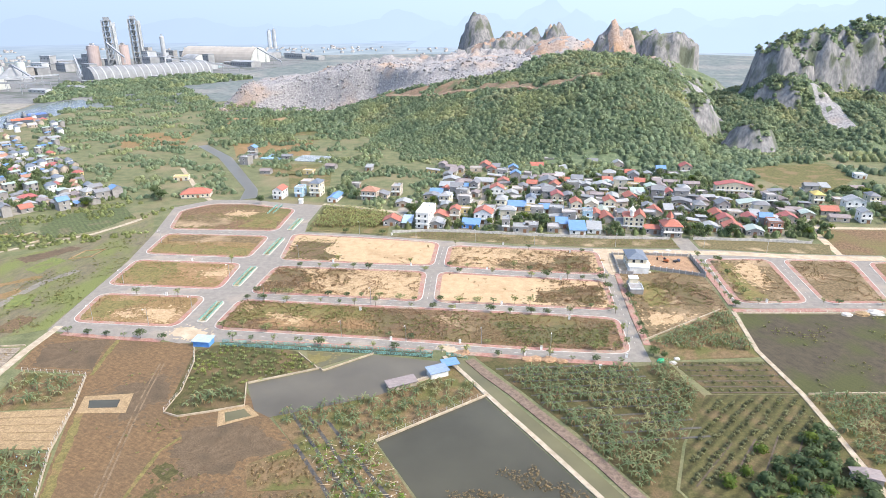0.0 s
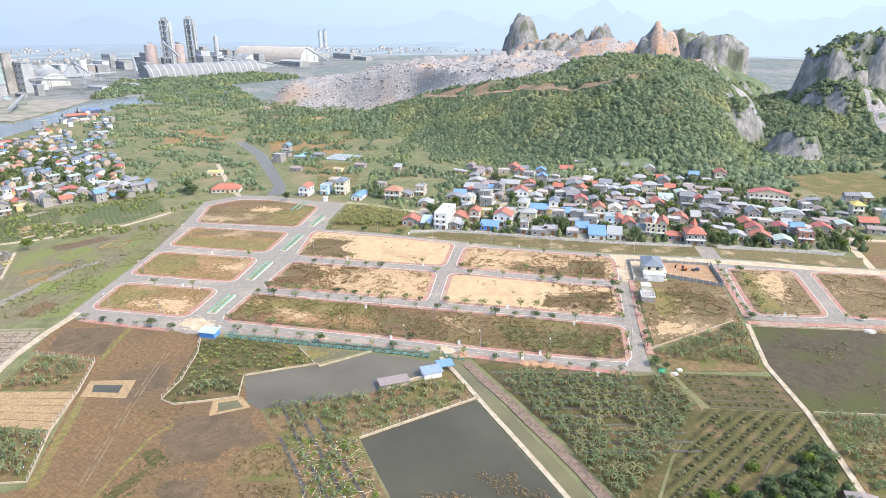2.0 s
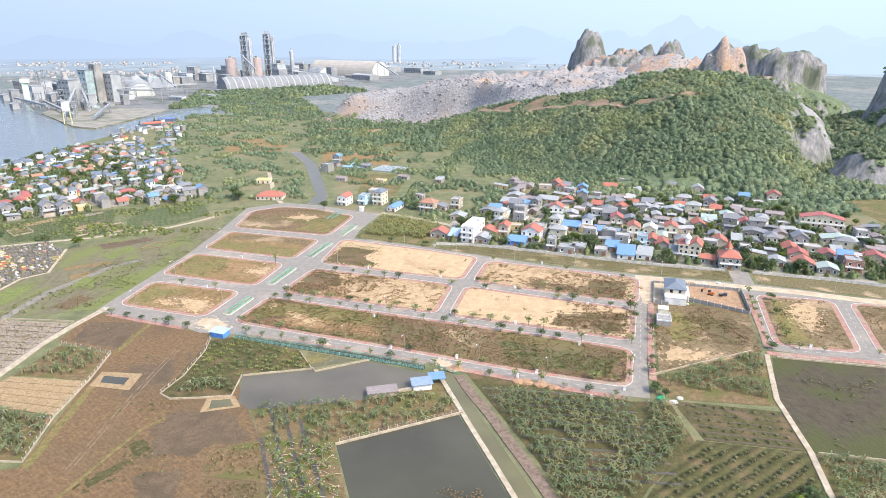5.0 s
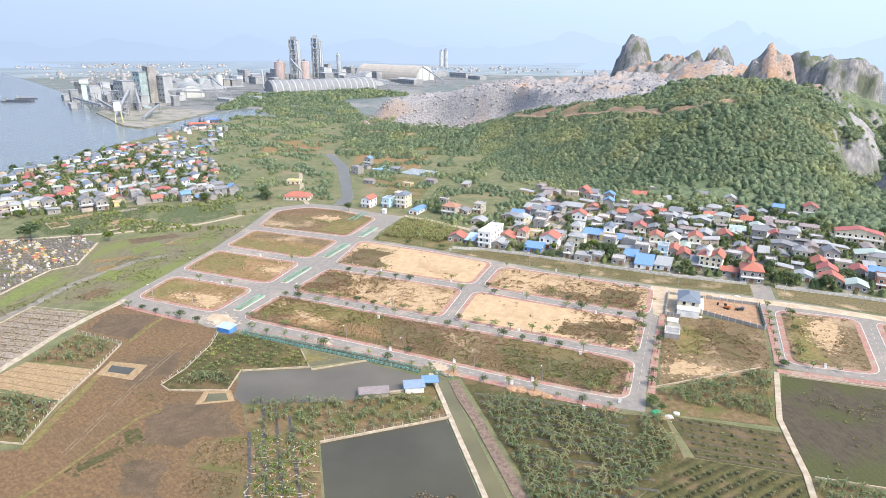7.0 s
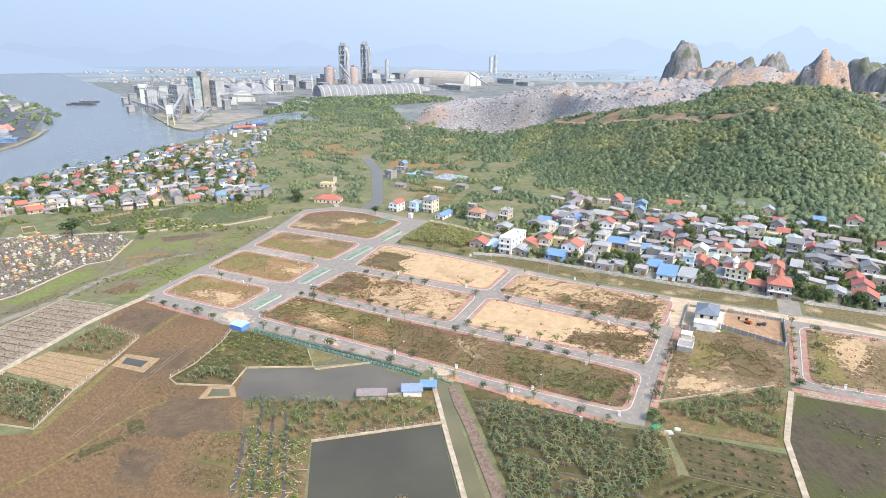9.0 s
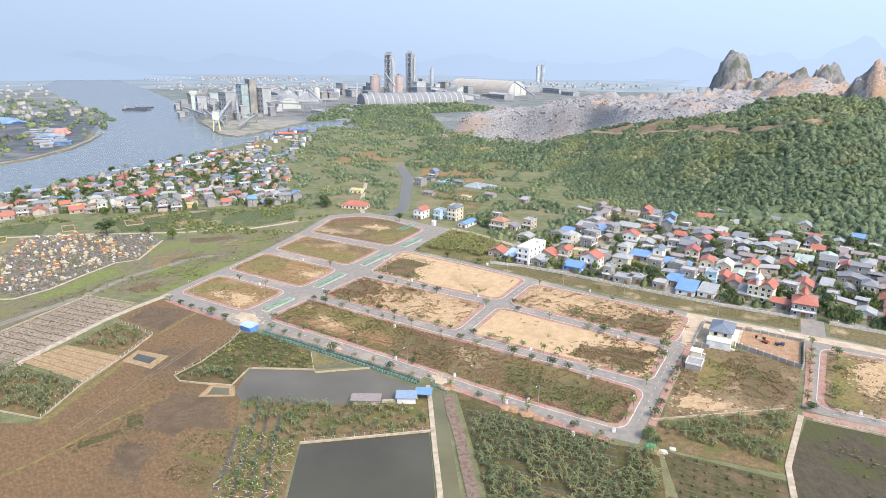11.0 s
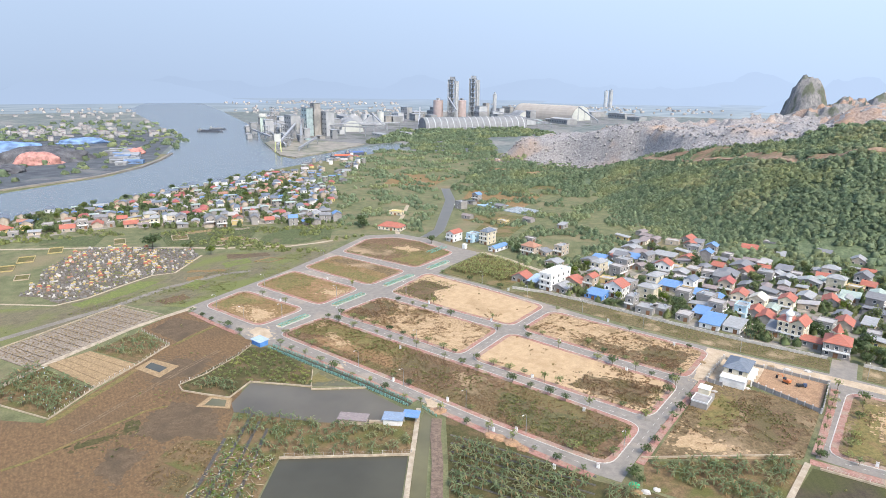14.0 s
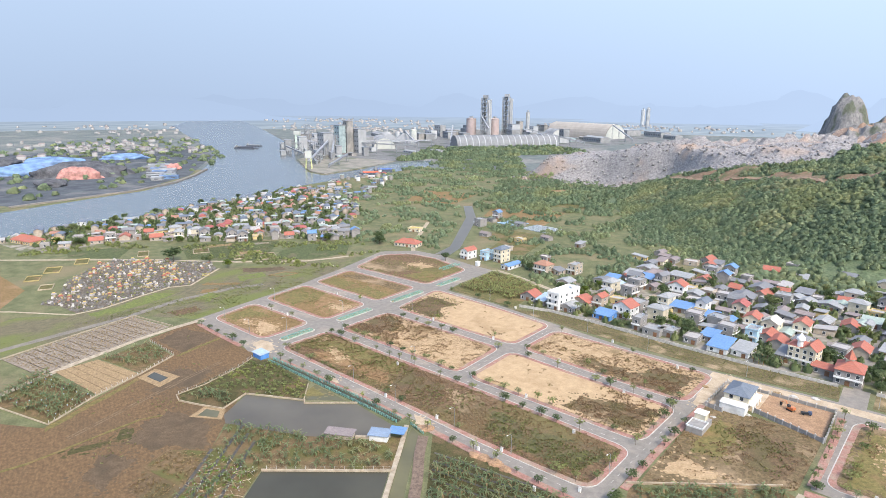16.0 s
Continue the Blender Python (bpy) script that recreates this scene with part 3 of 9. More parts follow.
low_wall([(-69, 194.5), (-45, 204.6), (-43.5, 202.8), (-26, 215.6)])
low_wall([(-91.8, 176.6), (-86.4, 174.3), (-76.5, 177), (-66, 180.5), (-69.5, 194.5)])
low_wall([(-98, 221), (-94, 210), (-91, 190), (-92, 177)], 0.4, 0.3)
low_wall([(-45.4, 204.4), (-55.5, 216.5)], 0.5)
low_wall([(16.8, 186.6), (-19.6, 161.2)], 0.8, 0.5)
low_wall([(-167, 223), (-199, 219.5), (-191, 148), (-165, 135)], 0.6, 0.4)
low_wall([(-130, 199.7), (-123.5, 180), (-118, 156.8), (-109, 134.3), (-140, 129)], 0.6, 0.35)
low_wall([(82.6, 225.5), (124.9, 253.6)], 0.8, 0.5)
low_wall([(128, 186.6), (200, 187.5)], 0.7, 0.4)
low_wall([(134, 250.3), (244, 249)], 0.7, 0.5)
low_wall([(-30, 364), (-10, 366.5), (18, 364), (60, 357), (100, 352), (135, 350)], 1.6, 0.25, "weathered concrete boundary wall", M_KERB)
low_wall([(149, 350), (185, 347), (215, 342)], 1.6, 0.25, "weathered concrete boundary wall", M_KERB)

M_GARDEN = material("vegetable_garden", (0.066, 0.085, 0.034), (0.112, 0.125, 0.05), 2.0, 1.0, 0.1, third=(0.15, 0.125, 0.07), size3=14, cut3=(0.56, 0.68), detail=9, furrow=(40, 2.6, 0.35, 1.5))
M_FRESH = material("young_rice", (0.112, 0.130, 0.040), (0.162, 0.182, 0.050), 2.2, 0.95, 0.05, third=(0.134, 0.121, 0.055), size3=9, cut3=(0.52, 0.66), detail=9)
M_VERGE = material("sandy_green_verge", (0.098, 0.085, 0.038), (0.17, 0.128, 0.062), 1.3, 1.0, 0.12, third=(0.32, 0.235, 0.14), size3=13, cut3=(0.56, 0.68), detail=10)
M_FURROW = plain("dark_furrow", (0.10, 0.075, 0.055), 1.0, 0.15)


def beds(west, east, n, mat, label, gap=0.12, z=0.22):
    """Raised beds between two sides of a field, each a strip of its own."""
    (wx0, wy0), (wx1, wy1), (ex0, ey0), (ex1, ey1) = *west, *east
    field = whole("bed_field", slab(bmesh.new(), [(wx0, wy0), (ex0, ey0), (ex1, ey1), (wx1, wy1)], -0.2, 0.045), M_FURROW, label, "field", "", "structure")
    for i in range(n):
        a, b = (i + gap / 2) / n, (i + 1 - gap / 2) / n
        q = [(wx0 + (wx1 - wx0) * a, wy0 + (wy1 - wy0) * a), (ex0 + (ex1 - ex0) * a, ey0 + (ey1 - ey0) * a),
             (ex0 + (ex1 - ex0) * b, ey0 + (ey1 - ey0) * b), (wx0 + (wx1 - wx0) * b, wy0 + (wy1 - wy0) * b)]
        part("bed", slab(bmesh.new(), q, 0.0, z), mat, field)


beds(((-190, 150), (-198, 218.5)), ((-158, 152), (-167.5, 221.5)), 14, M_BED, "grey brown vegetable beds split by dark furrows", 0.10)
beds(((-156.4, 158), (-154.5, 176.5)), ((-118.5, 157.5), (-124, 179.3)), 5, M_TAN, "bare tan soil beds split by furrows", 0.06)
area("banana_ground", [(-163, 156), (-117, 156), (-109.5, 135), (-140, 130), (-150, 128)], 0.08, M_EARTH, "brown soil under banana plants", "field")
area("banana_ground", [(-156, 203), (-130, 199.5), (-124, 180), (-154.5, 177.5)], 0.08, M_EARTH, "brown soil under banana plants", "field")
area("ditch_bank", [(-123.4, 186.5), (-107.2, 188.3), (-104.6, 176.8), (-121, 176.5)], 0.1, M_TAN, "straw covered bank of a small pool", "field")
area("pool_water", [(-120.5, 184), (-110, 184.5), (-109, 179.8), (-118.5, 179.5)], 0.13, M_POND, "small dark pool", "pond")
area("orchard_ground", [(-91.5, 177.5), (-86, 175), (-66, 181), (-70, 194.5), (-45.5, 204.6), (-57, 218), (-90, 223), (-97, 219)], 0.09, M_OLIVE, "grassy orchard ground", "field")
area("basin_bank", [(-71.5, 169), (-74, 178), (-65, 181), (-59.5, 175)], 0.12, M_TAN, "earth rim of a small basin", "field")
area("basin_water", [(-69.6, 171.5), (-71.5, 176.6), (-65.6, 178.7), (-62.2, 174.9)], 0.15, M_CANAL, "small green basin", "pond")
area("banana_ground", [(-55, 174.5), (-24, 185.5), (-6, 195.5), (5, 207), (16, 187), (-20, 161.5), (-7, 137), (8, 104), (-12, 104), (-30, 132), (-45, 160)], 0.07, M_EARTH, "reddish soil under banana plants", "field")
area("fallow_plot", [(-53, 139.5), (-57, 150.5), (-43, 159.3), (-31.5, 140.5)], 0.1, M_EARTH, "fallow plot of straw", "field")
area("banana_ground", [(13.5, 213.4), (73, 205.4), (87, 208), (92, 184), (75, 160), (66, 140), (80, 105), (72, 105), (56, 141), (43.6, 165.6), (28.4, 190)], 0.08, M_OLIVE, "grassy soil under banana plants", "field")
area("banana_ground", [(84, 224), (124, 251.5), (129, 250), (124, 217), (124.5, 212.5), (87, 210)], 0.08, M_EARTH, "brown soil under banana plants", "field")
area("tree_nursery_ground", [(88, 209), (124, 209), (125, 187), (95, 187)], 0.075, M_OLIVE, "brown nursery ground with rows of seedlings", "field")
area("orchard_ground", [(92.5, 186.5), (125, 186.5), (123.5, 163), (121, 105), (81, 105), (67, 140), (76, 160)], 0.085, M_OLIVE_ROWS, "green orchard grass", "field")
area("banana_ground", [(127, 186), (200, 186.5), (200, 105), (122.5, 105), (125.8, 163)], 0.08, M_EARTH, "brown soil under banana plants", "field")
area("banana_ground", [(-84, 369), (-33, 360.5), (-33, 405), (-60, 417), (-82.5, 423)], 0.11, M_GRASS, "green ground under a banana grove", "field")
area("verge", [(-30, 357), (41, 344), (90, 337.5), (136, 336), (136, 350), (100, 351.5), (60, 356.5), (18, 363.5), (-12, 366)], 0.09, M_VERGE, "grassy verge strewn with sand", "verge")
area("verge", [(148, 335), (190, 328), (216, 324), (224, 340), (185, 346.5), (149, 349.5)], 0.09, M_VERGE, "weedy verge strewn with sand", "verge")
area("meadow", [(222, 324), (242, 323), (300, 330), (300, 366), (232, 367)], 0.06, M_SCRUB, "brown grassy plot", "field")
area("meadow", [(254, 534), (300, 550), (345, 556), (338, 500), (292, 455), (268, 452)], 0.05, M_GRASS, "pale green meadow", "field")
area("meadow", [(-150, 515), (-112, 520), (-108, 560), (-150, 560)], 0.05, M_GRASS, "green meadow", "field")
area("construction_yard", [(109.5, 304), (133, 293), (135.3, 321), (111.5, 323.5)], 0.3, M_REDSOIL, "bare reddish brown earth yard", "yard")
area("house_ground", [(88.5, 298), (109.5, 304), (111.5, 323.5), (92, 324.5)], 0.29, M_DIRT, "sandy ground round a new house", "yard")


area("village_ground", [(-32, 367), (18, 365), (60, 358.5), (135, 352), (150, 351), (216, 344), (240, 375), (245, 460), (190, 480), (120, 490), (30, 480), (-8, 470), (-30, 420)], 0.035, M_YARD, "concrete yards and gardens of a village", "ground")
area("village_ground", [(-398, 250), (-462, 250), (-474, 300), (-464, 352), (-476, 420), (-484, 505), (-500, 560), (-420, 560), (-320, 500), (-262, 430), (-316, 372), (-376, 335)], 0.035, M_YARD, "yards and gardens of the riverside village", "ground")


# ---- foliage ----
def joined(name, template, places, mats, label, category, kind="stuff"):
    """Many copies of one small shape as one mesh. places: rows of x, y, z, width, height, turn."""
    tv, tf, tm = template
    tv, p = np.array(tv, dtype=np.float32), np.array(places, dtype=np.float32)
    c, s = np.cos(p[:, 5:6]), np.sin(p[:, 5:6])
    x = (tv[None, :, 0] * c - tv[None, :, 1] * s) * p[:, 3:4] + p[:, 0:1]
    y = (tv[None, :, 0] * s + tv[None, :, 1] * c) * p[:, 3:4] + p[:, 1:2]
    z = tv[None, :, 2] * p[:, 4:5] + p[:, 2:3]
    verts = np.stack([x, y, z], -1).reshape(-1, 3)
    n, k = len(tv), len(p)
    flat = np.array([i for f in tf for i in f], dtype=np.int32)
    sizes = np.array([len(f) for f in tf], dtype=np.int32)
    loops = (flat[None, :] + (np.arange(k, dtype=np.int32) * n)[:, None]).reshape(-1)
    sizes = np.tile(sizes, k)
    starts = np.concatenate([[0], np.cumsum(sizes)[:-1]]).astype(np.int32)
    me = bpy.data.meshes.new(name)
    me.vertices.add(len(verts))
    me.vertices.foreach_set("co", verts.reshape(-1))
    me.loops.add(len(loops))
    me.loops.foreach_set("vertex_index", loops)
    me.polygons.add(len(sizes))
    me.polygons.foreach_set("loop_start", starts)
    me.polygons.foreach_set("loop_total", sizes)
    me.polygons.foreach_set("material_index", np.tile(np.array(tm, dtype=np.int32), k))
    for m in mats:
        me.materials.append(m)
    me.update(calc_edges=True)
    return tagged(new(name, me), label, category, "", kind)


def crown_shape(rng, leaves, leaf, squash=0.8, lumps=5, core=0.62):
    """Leaves as small bent quads on a lumpy crown of radius 1 about z = 1, round a rough inner core."""
    centres = [(0, 0, 1.0, 0.72)] + [(0.5 * math.cos(a), 0.5 * math.sin(a), 0.8 + 0.45 * rng.random(), 0.42 + 0.2 * rng.random())
                                     for a in (6.283 * (i + rng.random() * 0.7) / lumps for i in range(lumps))]
    v, f, m = [], [], []
    for _ in range(leaves):
        cx, cy, cz, r = centres[rng.randrange(len(centres))]
        d = Vector((rng.gauss(0, 1), rng.gauss(0, 1), rng.gauss(0.25, 1))).normalized()
        p = Vector((cx, cy, 1 + (cz - 1) * squash)) + Vector((d.x, d.y, d.z * squash)) * r * (0.8 + 0.35 * rng.random())
        nrm = (d + Vector((rng.gauss(0, .45), rng.gauss(0, .45), rng.gauss(0.7, .45)))).normalized()
        u = nrm.orthogonal().normalized()
        u.rotate(Matrix.Rotation(6.283 * rng.random(), 3, nrm))
        w = nrm.cross(u)
        s = leaf * (0.6 + 0.8 * rng.random())
        k = len(v)
        for a, b, c in ((-1, 0, 0), (0, -0.55, 0.16), (1, 0, -0.1), (0, 0.55, 0.16)):
            v.append(tuple(p + u * a * s + w * b * s + nrm * c * s))
        f.append((k, k + 1, k + 2, k + 3))
        m.append(0)
    if core:
        b = bmesh.new()
        bmesh.ops.create_icosphere(b, subdivisions=1, radius=1)
        k = len(v)
        for q in b.verts:
            j = core * (0.85 + 0.3 * rng.random())
            v.append((q.co.x * j, q.co.y * j, 1 + q.co.z * j * squash))
        for q in b.faces:
            f.append(tuple(k + w.index for w in q.verts))
            m.append(0)
        b.free()
    return v, f, m


def leafy(name, low, high, third, size=6.0, size3=40.0):
    """Leaves: daylight also passes through them."""
    m = material(name, low, high, size, 0.75, 0.0, third=third, size3=size3, cut3=(0.5, 0.66), island_tint=0.28, spec=0.25)
    t = m.node_tree
    b, o = t.nodes["Principled BSDF"], t.nodes["Material Output"]
    tr, mx = t.nodes.new("ShaderNodeBsdfTranslucent"), t.nodes.new("ShaderNodeMixShader")
    t.links.new(b.inputs["Base Color"].links[0].from_socket, tr.inputs["Color"])
    mx.inputs[0].default_value = 0.5
    t.links.new(b.outputs[0], mx.inputs[1])
    t.links.new(tr.outputs[0], mx.inputs[2])
    t.links.new(mx.outputs[0], o.inputs["Surface"])
    return m


M_LEAF = leafy("tree_leaves", (0.125, 0.17, 0.075), (0.20, 0.235, 0.11), (0.225, 0.24, 0.10))
M_LEAF_DARK = leafy("dark_tree_leaves", (0.075, 0.11, 0.05), (0.125, 0.165, 0.07), (0.13, 0.165, 0.062))
M_LEAF_LIME = leafy("light_tree_leaves", (0.09, 0.14, 0.025), (0.16, 0.20, 0.035), (0.13, 0.17, 0.03))
# Base colours lifted well above real foliage to stand in for haze.
M_LEAF_WOOD = leafy("haze_lifted_hill_leaves", (0.165, 0.222, 0.13), (0.245, 0.295, 0.172), (0.30, 0.325, 0.16), 9.0, 60.0)
M_BANANA = leafy("banana_leaf", (0.121, 0.164, 0.076), (0.209, 0.247, 0.126), (0.264, 0.263, 0.132), 2.5, 12.0)
M_YELLOW_BANANA = leafy("yellowish_banana_leaf", (0.22, 0.25, 0.09), (0.33, 0.34, 0.14), (0.36, 0.33, 0.13), 2.5, 12.0)
M_STRAW = leafy("dry_banana_leaf", (0.24, 0.17, 0.09), (0.34, 0.25, 0.13), (0.28, 0.20, 0.10), 2.5, 12.0)
M_WEED = leafy("weeds", (0.25, 0.16, 0.09), (0.33, 0.225, 0.13), (0.26, 0.21, 0.095), 1.5, 10.0)
M_WEED_GREEN = leafy("green_weeds", (0.145, 0.155, 0.053), (0.204, 0.215, 0.076), (0.221, 0.190, 0.076), 1.5, 10.0)
M_SEEDLING = leafy("orchard_shrub_leaves", (0.165, 0.17, 0.085), (0.25, 0.245, 0.125), (0.21, 0.21, 0.085), 3.0, 16.0)
M_ORCHARD = leafy("olive_orchard_leaves", (0.184, 0.215, 0.086), (0.276, 0.294, 0.127), (0.276, 0.299, 0.092), 3.0, 16.0)
M_VEG = leafy("vegetable_leaves", (0.13, 0.22, 0.03), (0.22, 0.32, 0.06), (0.20, 0.27, 0.05), 3.0, 8.0)
M_BARK = plain("bark", (0.16, 0.12, 0.085), 0.95, 0.2, 0.5)

rng = random.Random(7)
CROWN_MID = crown_shape(rng, 90, 0.22)
TUFT = crown_shape(rng, 10, 0.5, 0.6, 3, 0.0)
SHRUB = crown_shape(rng, 46, 0.26, 0.7, 4, 0.5)


def banana_shape(rng):
    """A stem with arching leaves of bent strips; height about 1 for the crown."""
    v, f, m = [], [], []
    for i in range(5):
        a = 6.283 * i / 5
        v += [(0.05 * math.cos(a), 0.05 * math.sin(a), 0), (0.035 * math.cos(a), 0.035 * math.sin(a), 0.6)]
    for i in range(5):
        f.append((2 * i, 2 * ((i + 1) % 5), 2 * ((i + 1) % 5) + 1, 2 * i + 1))
        m.append(1)
    for i in range(8):
        a, up, long = 6.283 * (i + rng.random() * 0.6) / 8, 0.45 + 0.75 * rng.random(), 0.5 + 0.25 * rng.random()
        dry = 1 if rng.random() < 0.12 else 0
        k = len(v)
        for j in range(5):
            q = j / 4
            r, z = long * q * (1 - 0.12 * q), 0.58 + up * 0.8 * q - (0.95 if not dry else 1.5) * q * q * 0.62
            wdt = 0.07 * (0.35 + 2.2 * q * (1.12 - q))
            for s in (-1, 1):
                v.append((r * math.cos(a) - s * wdt * math.sin(a), r * math.sin(a) + s * wdt * math.cos(a), z - 0.02))
            v.append((r * math.cos(a), r * math.sin(a), z))
        for j in range(4):
            o = k + 3 * j
            f += [(o, o + 2, o + 5, o + 3), (o + 2, o + 1, o + 4, o + 5)]
            m += [dry, dry]
    return v, f, m


BANANA = [banana_shape(random.Random(s)) for s in (1, 2, 3, 4)]


def inside(pts, x, y):
    hit, n = False, len(pts)
    for i in range(n):
        (x0, y0), (x1, y1) = pts[i][:2], pts[i - 1][:2]
        if (y0 > y) != (y1 > y) and x < (x1 - x0) * (y - y0) / (y1 - y0) + x0:
            hit = not hit
    return hit


def sown(pts, step, rng, jitter=0.35, turn=0.0, step2=None):
    """Points in a polygon, in jittered rows."""
    cx, cy = sum(p[0] for p in pts) / len(pts), sum(p[1] for p in pts) / len(pts)
    r = max(math.hypot(p[0] - cx, p[1] - cy) for p in pts)
    step2 = step2 or step
    c, s = math.cos(radians(turn)), math.sin(radians(turn))
    out = []
    for i in range(int(-r / step) - 1, int(r / step) + 2):
        for j in range(int(-r / step2) - 1, int(r / step2) + 2):
            u, w = (i + rng.uniform(-jitter, jitter)) * step, (j + rng.uniform(-jitter, jitter)) * step2
            x, y = cx + u * c - w * s, cy + u * s + w * c
            if inside(pts, x, y):
                out.append((x, y))
    return out


def banana_grove(pts, step, label, seed, gaps=0.1, turn=-8, jitter=0.33, step2=None, tall=3.4, leaf=None):
    r = random.Random(seed)
    rows = [[] for _ in BANANA]
    for x, y in sown(pts, step, r, jitter, turn, step2):
        if r.random() > gaps and noise.noise((x / 14, y / 14, seed)) > -0.42:
            h = tall * r.uniform(0.65, 1.2)
            rows[r.randrange(len(BANANA))].append((x, y, 0.08, h * 0.95, h, r.random() * 6.28))
    for shape, places in zip(BANANA, rows):
        if places:
            joined("banana_plants", shape, places, [leaf or M_BANANA, M_STRAW], label, "banana plants")


banana_grove([(22, 203), (73, 205), (86, 207), (90, 186), (75, 161), (58, 139), (52, 146), (44, 165), (30, 190)], 2.3, "dense rows of green banana plants", 3, 0.08, -8, tall=2.9)
banana_grove([(-53, 175.5), (-24, 186.5), (-6, 192), (8, 200), (15.5, 187.5), (-19.5, 163), (-30, 160), (-44, 163)], 2.7, "banana plants on a strip beside a pond", 5, 0.12, 30, tall=2.8)
banana_grove([(-42, 160), (-20.5, 160), (-8.5, 137), (6, 105), (-10, 104), (-29, 133)], 2.0, "rows of banana plants and cut stems", 6, 0.3, 66, 0.25, 4.2, 2.6)
banana_grove([(86, 224), (123, 250), (128, 250), (123.5, 217), (88, 218)], 2.4, "dense banana plants in a walled field", 8, 0.05, tall=3.0)
banana_grove([(128, 184.5), (200, 185), (200, 106), (124, 106), (127, 163)], 2.3, "pale green banana field", 9, 0.05, tall=3.0)
banana_grove([(-162, 155), (-118, 155), (-110.5, 136), (-140, 131), (-149, 129)], 2.7, "banana plants with blue bagged fruit", 10, 0.12)
banana_grove([(-155, 202), (-131, 198.5), (-125, 182), (-153.5, 179)], 3.0, "banana plants in a small field", 11, 0.3)
banana_grove([(-80, 376), (-40, 372), (-35, 402), (-60, 415), (-80, 420)], 2.3, "yellowish banana grove behind the plots", 12, 0.05, leaf=M_YELLOW_BANANA)
banana_grove([(-88, 178), (-67, 183), (-70, 190), (-84, 185)], 2.6, "banana plants at the orchard edge", 13, 0.1)


def shrub_field(pts, step, wide, tall, mat, label, seed, turn=-8, gaps=0.05, jitter=0.2, shape=None, step2=None, name="orchard_shrubs", z=0.05):
    r = random.Random(seed)
    p = [(x, y, z - 0.35 * tall, wide * r.uniform(0.7, 1.25), tall * r.uniform(0.7, 1.25), r.random() * 6.28) for x, y in sown(pts, step, r, jitter, turn, step2) if r.random() > gaps]
    return joined(name, shape or SHRUB, p, [mat], label, "shrubs")


shrub_field([(-90, 190), (-68, 195), (-46, 205), (-57, 217), (-88, 222), (-95, 217)], 2.1, 1.0, 1.0, M_ORCHARD, "dense green orchard bushes", 21, -8, 0.14, 0.3, None, 3.0)
shrub_field([(94, 184), (124, 184), (122, 166), (100, 160), (85, 140), (70, 141), (80, 163)], 2.3, 0.95, 1.0, M_SEEDLING, "rows of young olive green fruit trees", 22, 45, 0.08, 0.15, None, 3.6)
shrub_field([(89.5, 208), (123.5, 208), (124.5, 188), (95, 188)], 3.2, 0.75, 0.7, M_SEEDLING, "rows of small brownish seedlings", 23, 0, 0.1, 0.15, None, 4.4)
shrub_field([(85, 139), (117, 166), (122, 165), (119, 120), (80, 120)], 4.6, 2.4, 2.6, M_LEAF_DARK, "dark green fruit trees", 24, 20, 0.05, 0.35, CROWN_MID)
shrub_field([(78, 139), (104, 163), (118, 163), (119, 130), (80, 130)], 9, 2.3, 2.7, M_LEAF_LIME, "light green fruit trees", 25, 10, 0.25, 0.4, CROWN_MID)
shrub_field([(-40, 159), (-21, 159), (-9, 137), (6, 105), (-10, 105), (-28, 133)], 1.1, 0.7, 0.4, M_VEG, "lush green vegetables between the rows", 27, 66, 0.35, 0.3, TUFT, 4.2, "vegetables", 0.2)
shrub_field([(-197, 217), (-168.5, 220), (-160, 153), (-189, 151)], 1.5, 0.5, 0.4, M_STRAW, "rows of withered grey brown seedlings", 28, -5, 0.2, 0.3, TUFT, None, "seedlings", 0.3)


def weeds(pts, step, mat, seed, cut, label, wide=0.36, scale=13.0):
    r = random.Random(seed)
    p = [(x, y, 0.18, wide * r.uniform(0.4, 1.3), 0.45 * r.uniform(0.5, 1.3), r.random() * 6.28) for x, y in sown(pts, step, r, 0.5)
         if 0.7 * noise.noise((x / scale, y / scale, seed)) + 0.8 * noise.noise((x / 3, y / 3, seed)) > cut]
    if p:
        joined("weeds", TUFT, p, [mat], label, "weeds")


weeds(PLOT_A, 0.95, M_WEED, 31, -0.1, "brown scrub weeds")
weeds(PLOT_A, 2.0, M_WEED_GREEN, 32, 0.1, "green scrub bushes", 0.9)
weeds(PLOT_I, 0.85, M_WEED, 33, 0.18, "brown weeds on sand")
weeds(PLOT_N, 0.85, M_WEED, 34, 0.46, "brown weeds on sand")
weeds([(52, 258), (74.8, 255.5), (78, 279), (60, 282)], 0.85, M_WEED, 44, -0.1, "dense brown weeds")
weeds(PLOT_S, 0.85, M_WEED, 35, 0.48, "brown weeds on sand")
weeds([(-87, 318.5), (-55, 316), (-60, 350), (-85, 355)], 1.2, M_WEED_GREEN, 45, -0.05, "green brown weeds")
weeds(PLOT_F, 0.85, M_WEED, 36, 0.2, "brown weeds on sand")
weeds(PLOT_G, 0.85, M_WEED, 37, 0.15, "brown weeds on sand")
weeds(PLOT_H, 0.85, M_WEED, 38, 0.2, "dry weeds on sand")
weeds(PLOT_J, 0.85, M_WEED, 39, 0.15, "dry weeds on sand")
weeds([(-30, 358), (41, 345), (90, 338.5), (136, 337), (136, 349.5), (100, 351), (60, 356), (18, 363), (-12, 365.5)], 1.2, M_WEED_GREEN, 40, -0.1, "green weeds on the verge")
